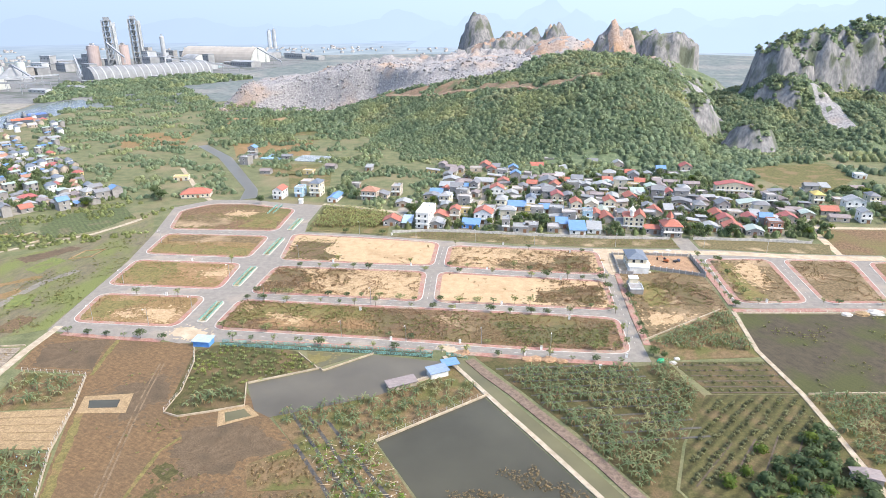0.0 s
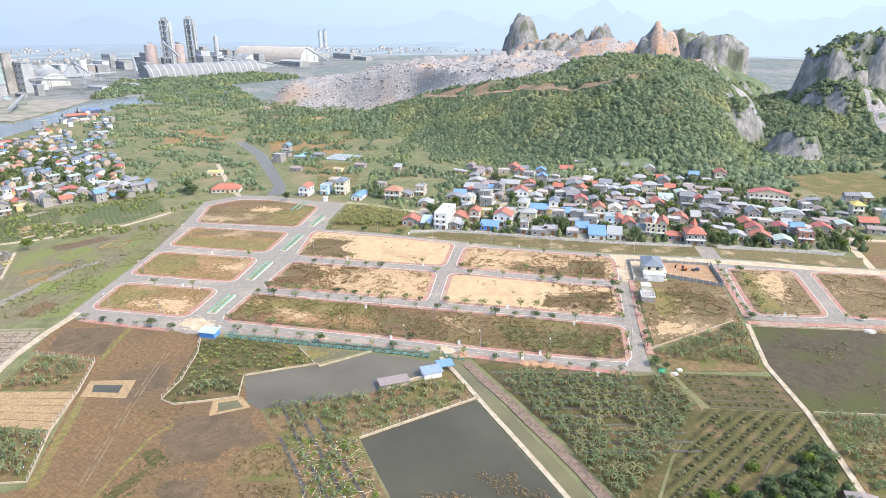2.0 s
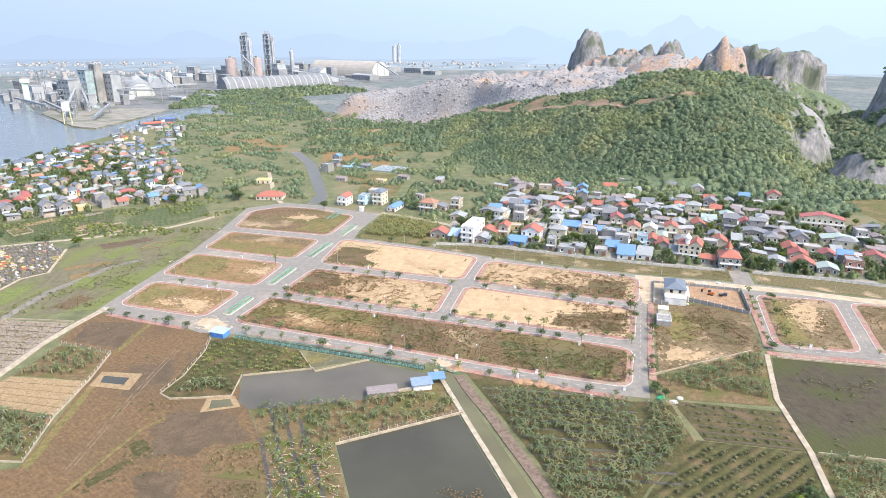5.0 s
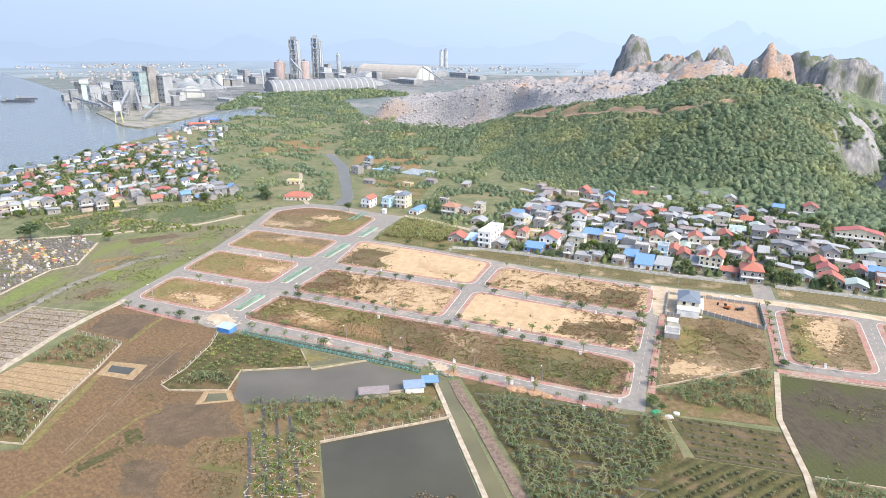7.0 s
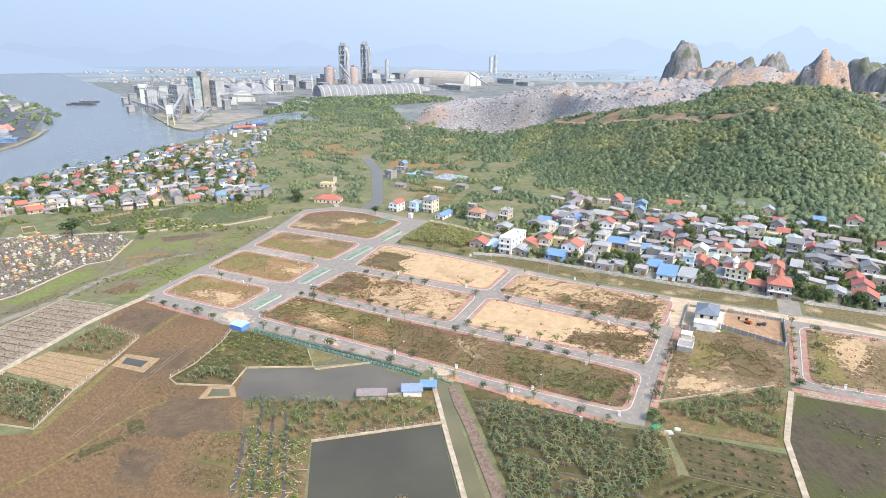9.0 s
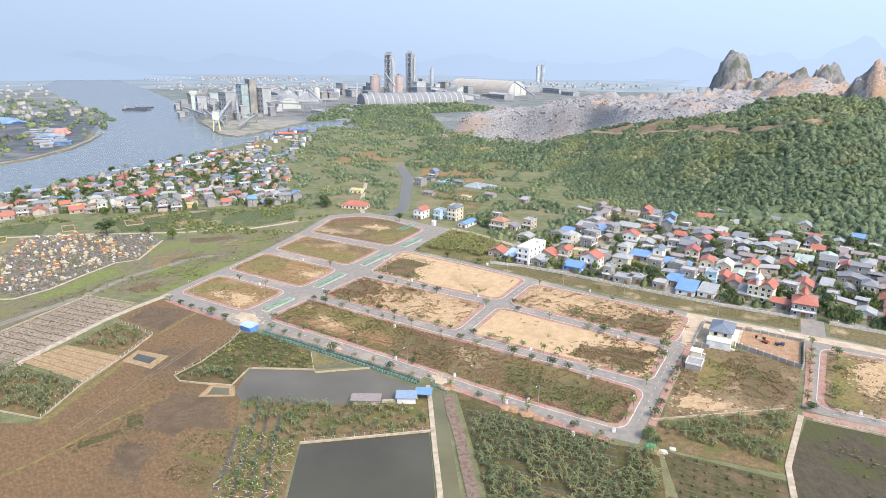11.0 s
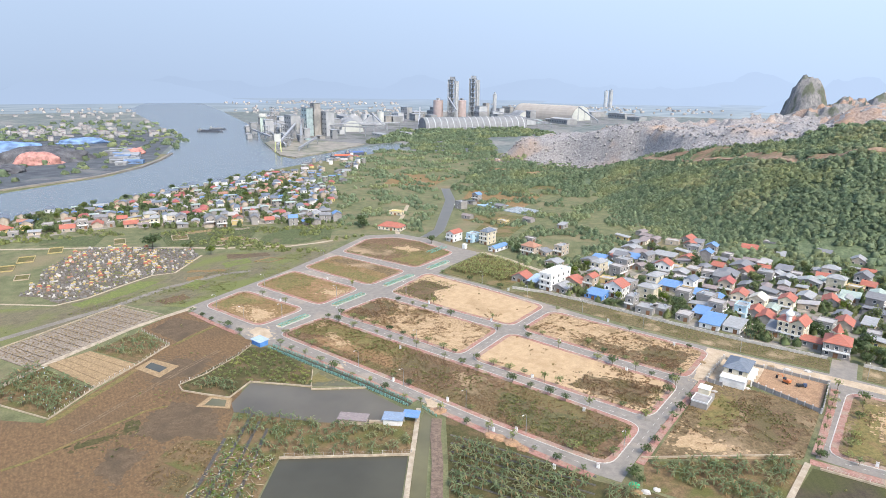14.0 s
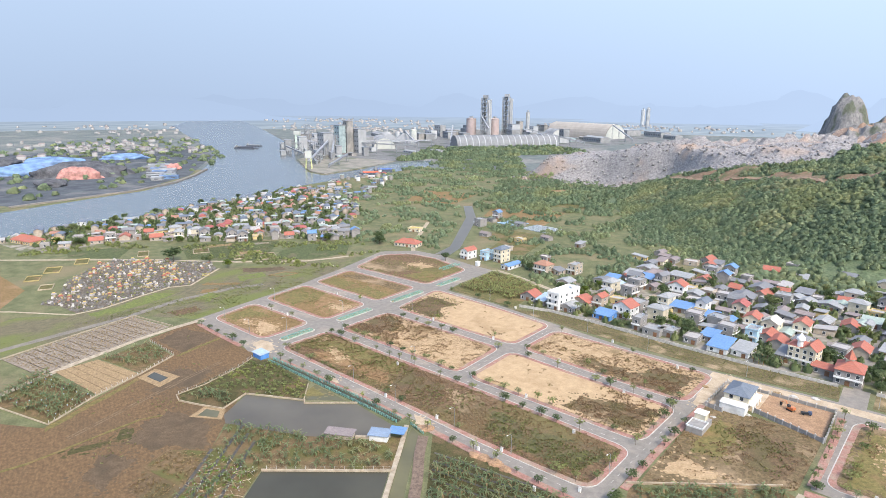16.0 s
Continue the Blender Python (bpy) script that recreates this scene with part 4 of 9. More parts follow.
for k, q in enumerate((PLOT_B, PLOT_C,
                       [(-162, 330), (-109, 323), (-106, 358), (-166.5, 362.3)], [(-167.5, 374.3), (-105, 370), (-103, 414), (-139, 427), (-177, 412)])):
    weeds(q, 1.4, M_WEED_GREEN if k % 2 else M_WEED, 50 + k, 0.1, "low dry grass tufts")
weeds([(12, 108), (60, 108), (46, 136), (2, 136)], 1.6, M_WEED_GREEN, 47, 0.0, "floating pond weeds", 0.5, 9)


# ---- trees ----
def tree(seed, mat, label, tall=7.0, wide=3.0, leaves=230, leaf=0.17, core=0.55, squash=0.85):
    r = random.Random(seed)
    t = thing("tree", label, "tree", "trees")
    b = bmesh.new()
    rod(b, (0, 0, -0.2), (0.1, 0.05, tall * 0.55), 0.05 * wide, 0.028 * wide, 7)
    for i in range(4):
        a = 6.283 * (i + r.random() * 0.5) / 4
        rod(b, (0.05, 0, tall * (0.32 + 0.05 * i)), (0.5 * wide * math.cos(a), 0.5 * wide * math.sin(a), tall * (0.55 + 0.08 * i)), 0.025 * wide, 0.01 * wide, 5)
    part("trunk", b, M_BARK, t)
    v, f, _ = crown_shape(r, leaves, leaf, squash, 6, core)
    me = bpy.data.meshes.new("crown")
    me.from_pydata([(x * wide, y * wide, tall * 0.62 + (z - 1) * tall * 0.40) for x, y, z in v], [], f)
    me.materials.append(mat)
    c = new("crown", me)
    c.parent = t
    return t


TREES = [tree(1, M_LEAF, "mid-green broadleaf tree with rounded crown", 7.5, 3.2), tree(2, M_LEAF_DARK, "dark green broadleaf tree among houses", 8.5, 3.4), tree(3, M_LEAF, "tall green tree with uneven crown", 9.5, 3.0),
         tree(4, M_LEAF_LIME, "yellowish green tree with light crown", 6.5, 2.8), tree(5, M_LEAF_DARK, "wide dark green spreading tree", 7.0, 4.2)]


def palm(seed):
    r = random.Random(seed)
    t = thing("palm_tree", "slender palm with drooping fronds", "palm", "palms")
    part("trunk", rod(bmesh.new(), (0, 0, -0.2), (0.2, 0, 7.5), 0.2, 0.13, 7), M_BARK, t)
    b = bmesh.new()
    for i in range(14):
        a, up = 6.283 * (i + r.random() * 0.5) / 14, r.uniform(0.2, 1.0)
        old = None
        for j in range(6):
            q = j / 5
            d = 2.9 * q
            z = 7.4 + up * 2.2 * q - 2.6 * q * q
            w = 0.38 * math.sin(3.14 * (0.12 + 0.85 * q))
            row = [b.verts.new((0.2 + d * math.cos(a) - s * w * math.sin(a), d * math.sin(a) + s * w * math.cos(a), z - abs(s) * 0.15)) for s in (-1, 0, 1)]
            if old:
                b.faces.new((old[0], old[1], row[1], row[0]))
                b.faces.new((old[1], old[2], row[2], row[1]))
            old = row
    part("fronds", b, M_LEAF, t)
    return t


PALM = palm(3)


def put(proto, x, y, z=0.0, turn=None, scale=1.0, used=set()):
    """The prototype itself the first time, then copies."""
    m = pose(x, y, z, 0, 0, turn if turn is not None else rng.uniform(0, 360))
    if proto.name not in used:
        used.add(proto.name)
        proto.matrix_basis = m @ Matrix.Scale(scale, 4)
        return proto
    c = copy_thing(proto, m)
    c.scale = (scale, scale, scale)
    return c


# ---- furrows, posts and sticks in the fields ----
M_DITCH = material("ditch_mud", (0.045, 0.04, 0.035), (0.09, 0.075, 0.055), 1.0, 0.5, 0.03, spec=0.5)
for x0, y0, x1, y1 in ((-49.5, 177, -22, 133), (-43, 174.5, -18.5, 135.5), (-36.8, 172.5, -14, 137.5), (-22, 133, -9, 106), (-18.5, 135.5, -4, 106), (-14, 137.5, 1, 106)):
    path("field_ditch", [(x0, y0), (x1, y1)], 1.1, M_DITCH, "dark wet ditch between banana rows", 0.09, "ditch")
path("field_ditch", [(-44.5, 160), (-31, 139), (-28, 132)], 1.2, M_DITCH, "dark wet ditch beside a fallow plot", 0.115, "ditch")
for k in range(11):
    y0 = 204 - 4.4 * k
    xa = 21 + 2.7 * k
    path("field_ditch", [(xa, y0), (min(88, xa + 52 - 1.5 * k), y0 + 3.6)], 0.9, M_DITCH, "dark furrow between banana rows", 0.10, "ditch")
for k in range(6):
    path("field_ditch", [(90 + k, 206.5 - 3.7 * k), (123.8, 206.5 - 3.7 * k)], 0.7, M_FURROW, "dark furrow between seedlings", 0.095, "ditch")
for k in range(5):
    path("field_ditch", [(72 + 9 * k, 141 + (2 if k > 2 else 0)), (90 + 8.2 * k, 160 + 2 * min(k, 2))], 0.5, M_FURROW, "dark furrow in the orchard", 0.105, "ditch")


def post_row(pts, step, label, tall=1.1):
    """A row of pale concrete posts with two wires."""
    for a, b in zip(pts, pts[1:]):
        a, b = Vector(a), Vector(b)
        n = max(1, round((b - a).length / step))
        t = thing("wire_fence", label, "fence", "wire fences", "", pose(a.x, a.y, 0.0, 0, 0, math.degrees(math.atan2(b.y - a.y, b.x - a.x))))
        pm = mesh_of("post", box(bmesh.new(), -0.075, -0.075, 0, 0.075, 0.075, tall), M_KERB)
        s = (b - a).length / n
        for i in range(n + 1):
            o = new("post", pm)
            o.parent = t
            o.matrix_basis = pose(i * s, 0, 0)
        for z in (0.5, 0.95):
            part("wire", box(bmesh.new(), 0, -0.012, tall * z - 0.012, (b - a).length, 0.012, tall * z + 0.012), M_KERB, t)


post_row([(-156, 203.5), (-130.3, 200.2), (-123.8, 180.4), (-118.4, 157), (-109.4, 134.8)], 2.6, "concrete post and wire fence round a field", 1.6)
post_row([(-98.3, 220.5), (-94.3, 210), (-91.3, 190), (-92.3, 178)], 4, "concrete post and wire fence of an orchard", 1.3)
post_row([(15.8, 187.2), (-18.8, 162.8)], 3.2, "pale posts along the pond edge", 1.5)
post_row([(136, 251.2), (242, 250)], 6.0, "concrete posts along a field edge", 1.2)

# bagged fruit, pale sticks, floating litter: too many and small to pick apart
r = random.Random(17)
PEBBLE = ([(1, 0, 0), (0, 1, 0), (-1, 0, 0), (0, -1, 0), (0, 0, 1.1), (0, 0, -1.1)], [(0, 1, 4), (1, 2, 4), (2, 3, 4), (3, 0, 4), (1, 0, 5), (2, 1, 5), (3, 2, 5), (0, 3, 5)], [0] * 8)
STICK = ([(-1, -.04, 0), (1, -.04, 0), (1, .04, 0), (-1, .04, 0), (-1, -.04, .1), (1, -.04, .1), (1, .04, .1), (-1, .04, .1)], [(4, 5, 6, 7), (0, 1, 5, 4), (1, 2, 6, 5), (2, 3, 7, 6), (3, 0, 4, 7)], [0] * 5)
CUT = [(-42, 160), (-20.5, 160), (-8.5, 137), (6, 105), (-10, 104), (-29, 133)]
joined("fruit_bags", PEBBLE, [(x, y, r.uniform(0.6, 1.6), 0.26, 0.3, 0) for x, y in sown(CUT, 2.6, r, 0.5) if r.random() < 0.75], [M_KERB], "white bags tied over banana fruit", "fruit bags")
joined("fruit_bags", PEBBLE, [(x, y, r.uniform(0.9, 1.9), 0.26, 0.36, 0) for x, y in sown([(-160, 155), (-118, 155), (-111, 137), (-140, 131)], 4.2, r, 0.5) if r.random() < 0.7], [plain("pale_blue_bag", (0.42, 0.52, 0.62), 0.6)], "pale blue bags tied over banana fruit", "fruit bags")
joined("wooden_sticks", STICK, [(x, y, 0.3, r.uniform(0.8, 1.8), 1.2, r.uniform(-0.5, 0.5) + (0 if r.random() < 0.7 else 1.5)) for x, y in sown(CUT, 3.0, r, 0.5)], [plain("dry_stick", (0.46, 0.36, 0.24), 0.9)], "dry cut stems and sticks", "sticks")
joined("pond_stubble", TUFT, [(x, y, 0.05, 0.4 * r.uniform(0.6, 1.6), 0.35, r.random() * 6) for x, y in sown([(8, 107), (56, 107), (41, 138), (26, 152), (2, 140)], 1.1, r, 0.5) if noise.noise((x / 9, y / 9, 3.3)) > -0.02], [M_STRAW], "brown stubble standing in a pond", "stubble")
joined("white_litter", PEBBLE, [(x, y, 0.25, 0.3, 0.2, 0) for x, y in ((-92, 205), (-91, 207), (-64, 200), (-62, 201), (-63, 202), (-88, 217), (-86, 218), (89, 205), (68, 219), (87, 207.5), (86.5, 205.5), (80, 207), (92, 207))], [M_KERB], "scraps of white plastic sheet", "litter")

weeds([(-212, 150), (-209, 235), (-204, 330), (-188, 358), (-177, 358), (-170, 316), (-168, 240), (-199, 222)], 1.6, M_WEED_GREEN, 48, 0.12, "tufts of rice stubble and grass", 0.6, 20)
weeds([(136, 248), (198, 249), (198, 190), (130, 190), (127, 216)], 1.9, M_WEED_GREEN, 49, 0.3, "tufts of grass in a drained paddy", 0.6, 16)
weeds([(-160, 230), (-131, 202), (-108, 134), (-60, 100), (-30, 130), (-56, 172), (-92, 204)], 2.2, M_WEED_GREEN, 46, 0.42, "tufts of grass in a muddy field", 0.5, 16)
area("coal_yard_ground", [(-642, 335), (-660, 485), (-748, 622), (-1010, 855), (-1250, 980), (-1380, 420), (-900, 260)], 0.05, material("coal_dust_ground", (0.055, 0.062, 0.07), (0.105, 0.112, 0.118), 22, 0.95, 0.1, third=(0.16, 0.155, 0.145), size3=60, cut3=(0.56, 0.66), detail=10), "grey coal-dusted river bank yards", "ground")


# ---- bare scars, turf and wet patches on plots and fields ----
M_TURF = material("olive_turf", (0.123, 0.106, 0.037), (0.190, 0.151, 0.056), 1.8, 1.0, 0.08, third=(0.203, 0.133, 0.062), size3=9, cut3=(0.54, 0.68), detail=10)
M_RUST = material("rusty_brown_soil", (0.205, 0.125, 0.06), (0.275, 0.17, 0.083), 2.2, 1.0, 0.06, third=(0.16, 0.125, 0.05), size3=8, cut3=(0.55, 0.68), detail=10)
M_DARKSCRUB = material("dark_scrub", (0.095, 0.062, 0.034), (0.165, 0.11, 0.058), 1.2, 1.0, 0.12, third=(0.115, 0.09, 0.042), size3=10, cut3=(0.46, 0.60), detail=10)
M_GREENSCRUB = material("green_brown_scrub", (0.072, 0.068, 0.03), (0.128, 0.115, 0.048), 1.2, 1.0, 0.12, third=(0.145, 0.098, 0.055), size3=9, cut3=(0.52, 0.64), detail=10)
M_TRACKMUD = material("dried_track_mud", (0.15, 0.105, 0.06), (0.20, 0.142, 0.085), 1.2, 0.9, 0.05, third=(0.12, 0.08, 0.045), size3=5, cut3=(0.5, 0.62))
M_SCAR = material("sandy_scar", (0.346, 0.237, 0.131), (0.432, 0.305, 0.174), 1.8, 1.0, 0.04, third=(0.278, 0.185, 0.097), size3=5, cut3=(0.54, 0.70), detail=8)
M_GREYMUD = material("grey_wet_mud", (0.095, 0.065, 0.037), (0.136, 0.095, 0.057), 2.0, 0.8, 0.04, third=(0.086, 0.062, 0.037), size3=8, cut3=(0.5, 0.66), spec=0.2, detail=10)


def patch(name, pts, mat, label, z, within=None, ragged=1.5, seed=0, crumbs=1.0, star=True):
    """A ragged patch of other soil with small crumbs scattered along its edge."""
    r = random.Random(seed)
    c = Vector((sum(p[0] for p in pts) / len(pts), sum(p[1] for p in pts) / len(pts)))

    def kept(p):
        for _ in range(12):
            if within is None or inside(within, p.x, p.y):
                break
            p = p + (c - p) * 0.08
        return p

    edge = []
    for i, p in enumerate(pts):
        a, b2 = Vector(p), Vector(pts[(i + 1) % len(pts)])
        n = max(2, int((b2 - a).length / 0.9))
        side = Vector((-(b2 - a).y, (b2 - a).x)).normalized()
        for j in range(n):
            q = a + (b2 - a) * j / n
            edge.append(kept(q + ((q - c).normalized() if star else side) * ragged * (1.3 * noise.noise((q.x / 4.5, q.y / 4.5, seed + 0.5)) + 0.9 * noise.noise((q.x / 1.4, q.y / 1.4, seed + 9.5)))))
    b = bmesh.new()
    if not star:
        slab(b, edge, z - 0.1, z)
    else:
        mid, top, low = b.verts.new((c.x, c.y, z)), [b.verts.new((q.x, q.y, z)) for q in edge], [b.verts.new((q.x, q.y, z - 0.1)) for q in edge]
        way = 1 if (edge[1] - edge[0]).cross(c - edge[0]) > 0 else -1
        for i in range(len(edge)):
            j = (i + 1) % len(edge)
            b.faces.new((mid, top[i], top[j])[::way])
            b.faces.new((low[i], low[j], top[j], top[i])[::way])
    for q in edge:
        for _ in range(2):
            if r.random() < 0.6 * crumbs:
                s = r.uniform(0.2, 0.75)
                h0 = z + 0.004 + 0.03 * r.random()
                w = kept(q + (q - c).normalized() * r.uniform(0.2, 2.8 * ragged) + Vector((r.uniform(-1, 1), r.uniform(-1, 1))))
                b.faces.new([b.verts.new((w.x + s * r.uniform(0.6, 1.4) * math.cos(1.0472 * k), w.y + s * r.uniform(0.6, 1.4) * math.sin(1.0472 * k), h0)) for k in range(6)])
    return whole(name, b, mat, label, "ground patch", "", "structure")


patch("turf_patch", [(-93, 244.5), (-91, 260.5), (-62, 259.5), (-33.3, 257.5), (-32.7, 246.7), (-52.2, 245.6), (-71.3, 248.9)], M_TURF, "olive green turf on an empty plot", 0.264, PLOT_A, 1.6, 1)
patch("bare_patch", [(-73, 248.9), (-52.2, 245.6), (-32.7, 246.7), (-28.7, 236.2), (-46.9, 236.3), (-77.9, 240.1)], M_RUST, "rusty brown bare soil", 0.268, PLOT_A, 1.6, 2)
patch("sand_patch", [(-75.6, 250.1), (-69.9, 250.7), (-59.9, 246.2), (-61.5, 241.8), (-69.4, 245.5)], M_SCAR, "pale sandy scar in the turf", 0.278, PLOT_A, 0.9, 3)
patch("sand_patch", [(-90.9, 253.8), (-88.4, 259.9), (-82.7, 259.5), (-86.6, 253.8)], M_SCAR, "pale sandy scar in the turf", 0.278, PLOT_A, 0.8, 4)
patch("sand_patch", [(-1, 247.5), (11.9, 249.3), (21, 241.9), (20, 231.5), (13, 232.1), (6.5, 238.6)], M_SCRUBSAND, "sandy opening in brown scrub", 0.27, PLOT_A, 1.8, 5)
patch("scrub_patch", [(22.2, 242.9), (40.7, 238.8), (58.5, 239.0), (70, 241.4), (68, 222.7), (52.2, 223.0), (29.8, 225.6)], M_GREENSCRUB, "dark green and brown scrub", 0.274, PLOT_A, 1.8, 6)
patch("scrub_patch", [(-30, 254.5), (-8, 251.5), (0, 238.5), (4, 228.5), (-26, 234.5)], M_DARKSCRUB, "dark brown scrub", 0.276, PLOT_A, 1.8, 7)
patch("sand_patch", [(-135.9, 256.1), (-120.8, 256.4), (-117, 250.2), (-118.9, 242.6), (-126.8, 247.5)], M_SCAR, "pale sandy scar in dry grass", 0.268, PLOT_B, 1.2, 8)
patch("sand_patch", [(-146.0, 252.8), (-139.5, 254.0), (-133.9, 249.3), (-138.3, 247.5)], M_SCAR, "pale sandy scar in dry grass", 0.268, PLOT_B, 1.0, 9)
patch("turf_patch", [(-156, 247), (-157, 266), (-136, 264), (-146, 256), (-148, 247)], M_TURF, "dark olive turf on an empty plot", 0.264, PLOT_B, 1.6, 10)
patch("bare_patch", [(-147.6, 308.9), (-124.1, 307.3), (-113, 304.0), (-114, 286.0), (-128.2, 290.8)], M_RUST, "rusty brown bare soil", 0.264, PLOT_C, 2.0, 11)
patch("scrub_patch", [(-85, 321), (-84, 350), (-64, 345), (-66, 332), (-57, 322), (-66, 318)], M_DARKSCRUB, "dark brown and green scrub on sand", 0.264, PLOT_S, 2.0, 12)
patch("scrub_patch", [(42.3, 262.9), (46.9, 274.6), (59.2, 278.1), (75, 279.2), (73.5, 258.9), (61.1, 258.7)], M_SCRUBSAND, "brown scrub on sand", 0.264, PLOT_N, 2.2, 13)
patch("scrub_patch", [(60, 264), (60, 276), (75.5, 278.2), (73.5, 262)], M_DARKSCRUB, "dark brown scrub", 0.272, PLOT_N, 1.6, 14)
patch("scrub_patch", [(54.1, 306.3), (64.0, 322.5), (80.8, 322.4), (78.1, 296.7), (60.4, 299.3)], M_DARKSCRUB, "dark brown scrub on sand", 0.264, PLOT_F, 2.4, 15)
patch("sand_patch", [(14, 314), (16, 328), (48, 324), (50, 310), (34, 306)], M_SCAR, "bare pale sand", 0.266, PLOT_F, 2.4, 16)
patch("sand_patch", [(-46, 272), (-42, 288), (-12, 292), (-10, 269)], M_SCAR, "bare pale sand", 0.266, PLOT_I, 2.6, 17)
patch("sand_patch", [(90, 244.5), (93.5, 252.7), (100.7, 249.3), (107.5, 247.9), (99.0, 240.8), (92.0, 238.6)], M_SCAR, "pale sand among dry grass", 0.27, PLOT_G, 1.8, 18)
patch("turf_patch", [(93.7, 266.2), (98.7, 288.3), (107.4, 283.1), (104.5, 261.5), (95.6, 256.6)], M_TURF, "olive green turf", 0.264, PLOT_G, 1.8, 19)
patch("scrub_patch", [(106.4, 283.1), (123.3, 287.5), (129.9, 277.0), (125.7, 257.1), (113.3, 256.5)], M_DARKSCRUB, "dark brown and olive scrub", 0.266, PLOT_G, 2.0, 20)
patch("turf_patch", [(142, 266), (144, 290), (149, 311), (155, 311), (152, 288), (152, 274), (153, 266)], M_TURF, "olive turf along a plot edge", 0.264, PLOT_H, 1.6, 21)
patch("sand_patch", [(154.6, 308.1), (163.3, 312), (166.7, 306.0), (161.8, 287.7), (155.7, 278.9), (152.9, 291.5)], M_SCAR, "bare sand in the middle of a plot", 0.27, PLOT_H, 2.0, 22)
patch("turf_patch", [(-161, 290), (-163, 314), (-144, 313), (-136, 300), (-142, 286)], M_TURF, "olive green turf in dry grass", 0.268, PLOT_C, 2.4, 51)
patch("sand_patch", [(-124, 301), (-112, 304), (-110, 296), (-120, 295)], M_SCAR, "pale sandy scar in dry grass", 0.274, PLOT_C, 1.6, 52)
patch("turf_patch", [(-163, 332), (-165, 344), (-130, 341), (-108, 336), (-108, 326), (-135, 328)], M_TURF, "olive green turf in dry grass", 0.266, PLOT_D, 2.4, 53)
patch("bare_patch", [(-160, 350), (-158, 360), (-120, 357), (-106, 354), (-108, 346), (-135, 348)], M_SCRUBSAND, "brown and sandy ground", 0.27, PLOT_D, 2.4, 54)
patch("bare_patch", [(-170, 378), (-172, 398), (-150, 400), (-132, 388), (-140, 377)], M_SCRUBSAND, "brown and sandy ground", 0.266, PLOT_E, 2.4, 55)
patch("sand_patch", [(-146, 402), (-140, 412), (-124, 408), (-128, 398)], M_SCAR, "pale sandy scar in brown grass", 0.272, PLOT_E, 1.8, 56)
patch("turf_patch", [(-128, 376), (-124, 392), (-106, 408), (-104, 374)], M_TURF, "olive green turf on an empty plot", 0.27, PLOT_E, 2.4, 57)
patch("scrub_patch", [(-88, 278), (-86, 304), (-70, 302), (-66, 288), (-74, 276)], M_DARKSCRUB, "dark brown scrub on sand", 0.27, PLOT_I, 3.0, 58)
patch("scrub_patch", [(30, 308), (34, 316), (56, 310), (66, 303), (60, 300), (44, 303)], M_SCRUBSAND, "brown scrub on sand", 0.274, PLOT_F, 2.4, 59)
weeds([(-88, 276), (-45, 271), (-47, 304), (-86, 308)], 0.9, M_WEED, 64, -0.02, "dense brown weeds on sand", 0.55)
weeds([(6, 310), (60, 300), (80, 298), (84, 326), (50, 331), (44, 318), (8, 322)], 0.9, M_WEED, 65, 0.12, "brown weeds on sand", 0.5)
weeds([(44, 262), (76, 258), (79, 286), (50, 290)], 0.9, M_WEED, 66, 0.0, "dense brown weeds on sand", 0.55)
for side in (-0.75, 0.75):
    path("tyre_track", [(x + side, y) for x, y in ((-105.8, 208.7), (-103.3, 190.0), (-100.0, 170.6), (-96.8, 153.9), (-94.1, 139.8), (-92.9, 133.6))], 0.6, M_TRACKMUD, "pale tyre track in the mud", 0.05, "track")
patch("dirt_spill", [(-112.9, 233.4), (-111.7, 237.6), (-105.3, 239.1), (-97.3, 233.9), (-97.4, 227.9), (-105.4, 228.4)], M_DIRT, "sandy dirt spilled over the asphalt", 0.071, None, 1.0, 71, 0.6)
patch("dirt_spill", [(-53.5, 226.8), (-49.2, 227.9), (-44.9, 225.0), (-47.8, 222.1), (-51.5, 223.0)], M_DIRT, "pale cement dust on the street", 0.071, None, 0.8, 72, 0.6)
patch("dirt_spill", [(87.4, 329.3), (94.0, 333.7), (93.1, 312.1), (91.0, 293.5), (86.4, 296.3), (86.2, 311.1)], M_DIRT, "pale sand spread over the street", 0.072, None, 1.2, 73, 0.8)
patch("dirt_spill", [(-0.9, 221.6), (5.9, 221.6), (7.6, 217.3), (3.2, 216.7)], M_DIRT, "sandy dirt beside the ditch bridge", 0.072, None, 0.8, 74, 0.6)
# the muddy field: wet hollows, grassy bunds, green strips
patch("wet_patch", [(-155.1, 207), (-158.9, 224.6), (-136.1, 228.6), (-130.1, 204.5)], M_GREYMUD, "grey wet mud in a field", 0.036, None, 1.0, 31, 0.4)
patch("wet_patch", [(-82.0, 157.0), (-81.3, 166.6), (-70.2, 172.0), (-60.2, 170.0), (-46.0, 158.4), (-58.5, 152.4), (-61.0, 145.5), (-73.9, 144.6)], M_GREYMUD, "grey wet mud in a field", 0.036, None, 2.6, 32, 0.8)
patch("wet_patch", [(-71.6, 134.3), (-59.9, 142.2), (-57, 134), (-51.5, 124.9), (-64.3, 125.7)], M_GREYMUD, "grey wet mud in a field", 0.036, None, 2.2, 33, 0.8)
patch("wet_patch", [(-118, 190), (-100, 200), (-94, 186), (-104, 172)], M_GREYMUD, "grey wet mud in a field", 0.036, None, 3.0, 34, 1.0)
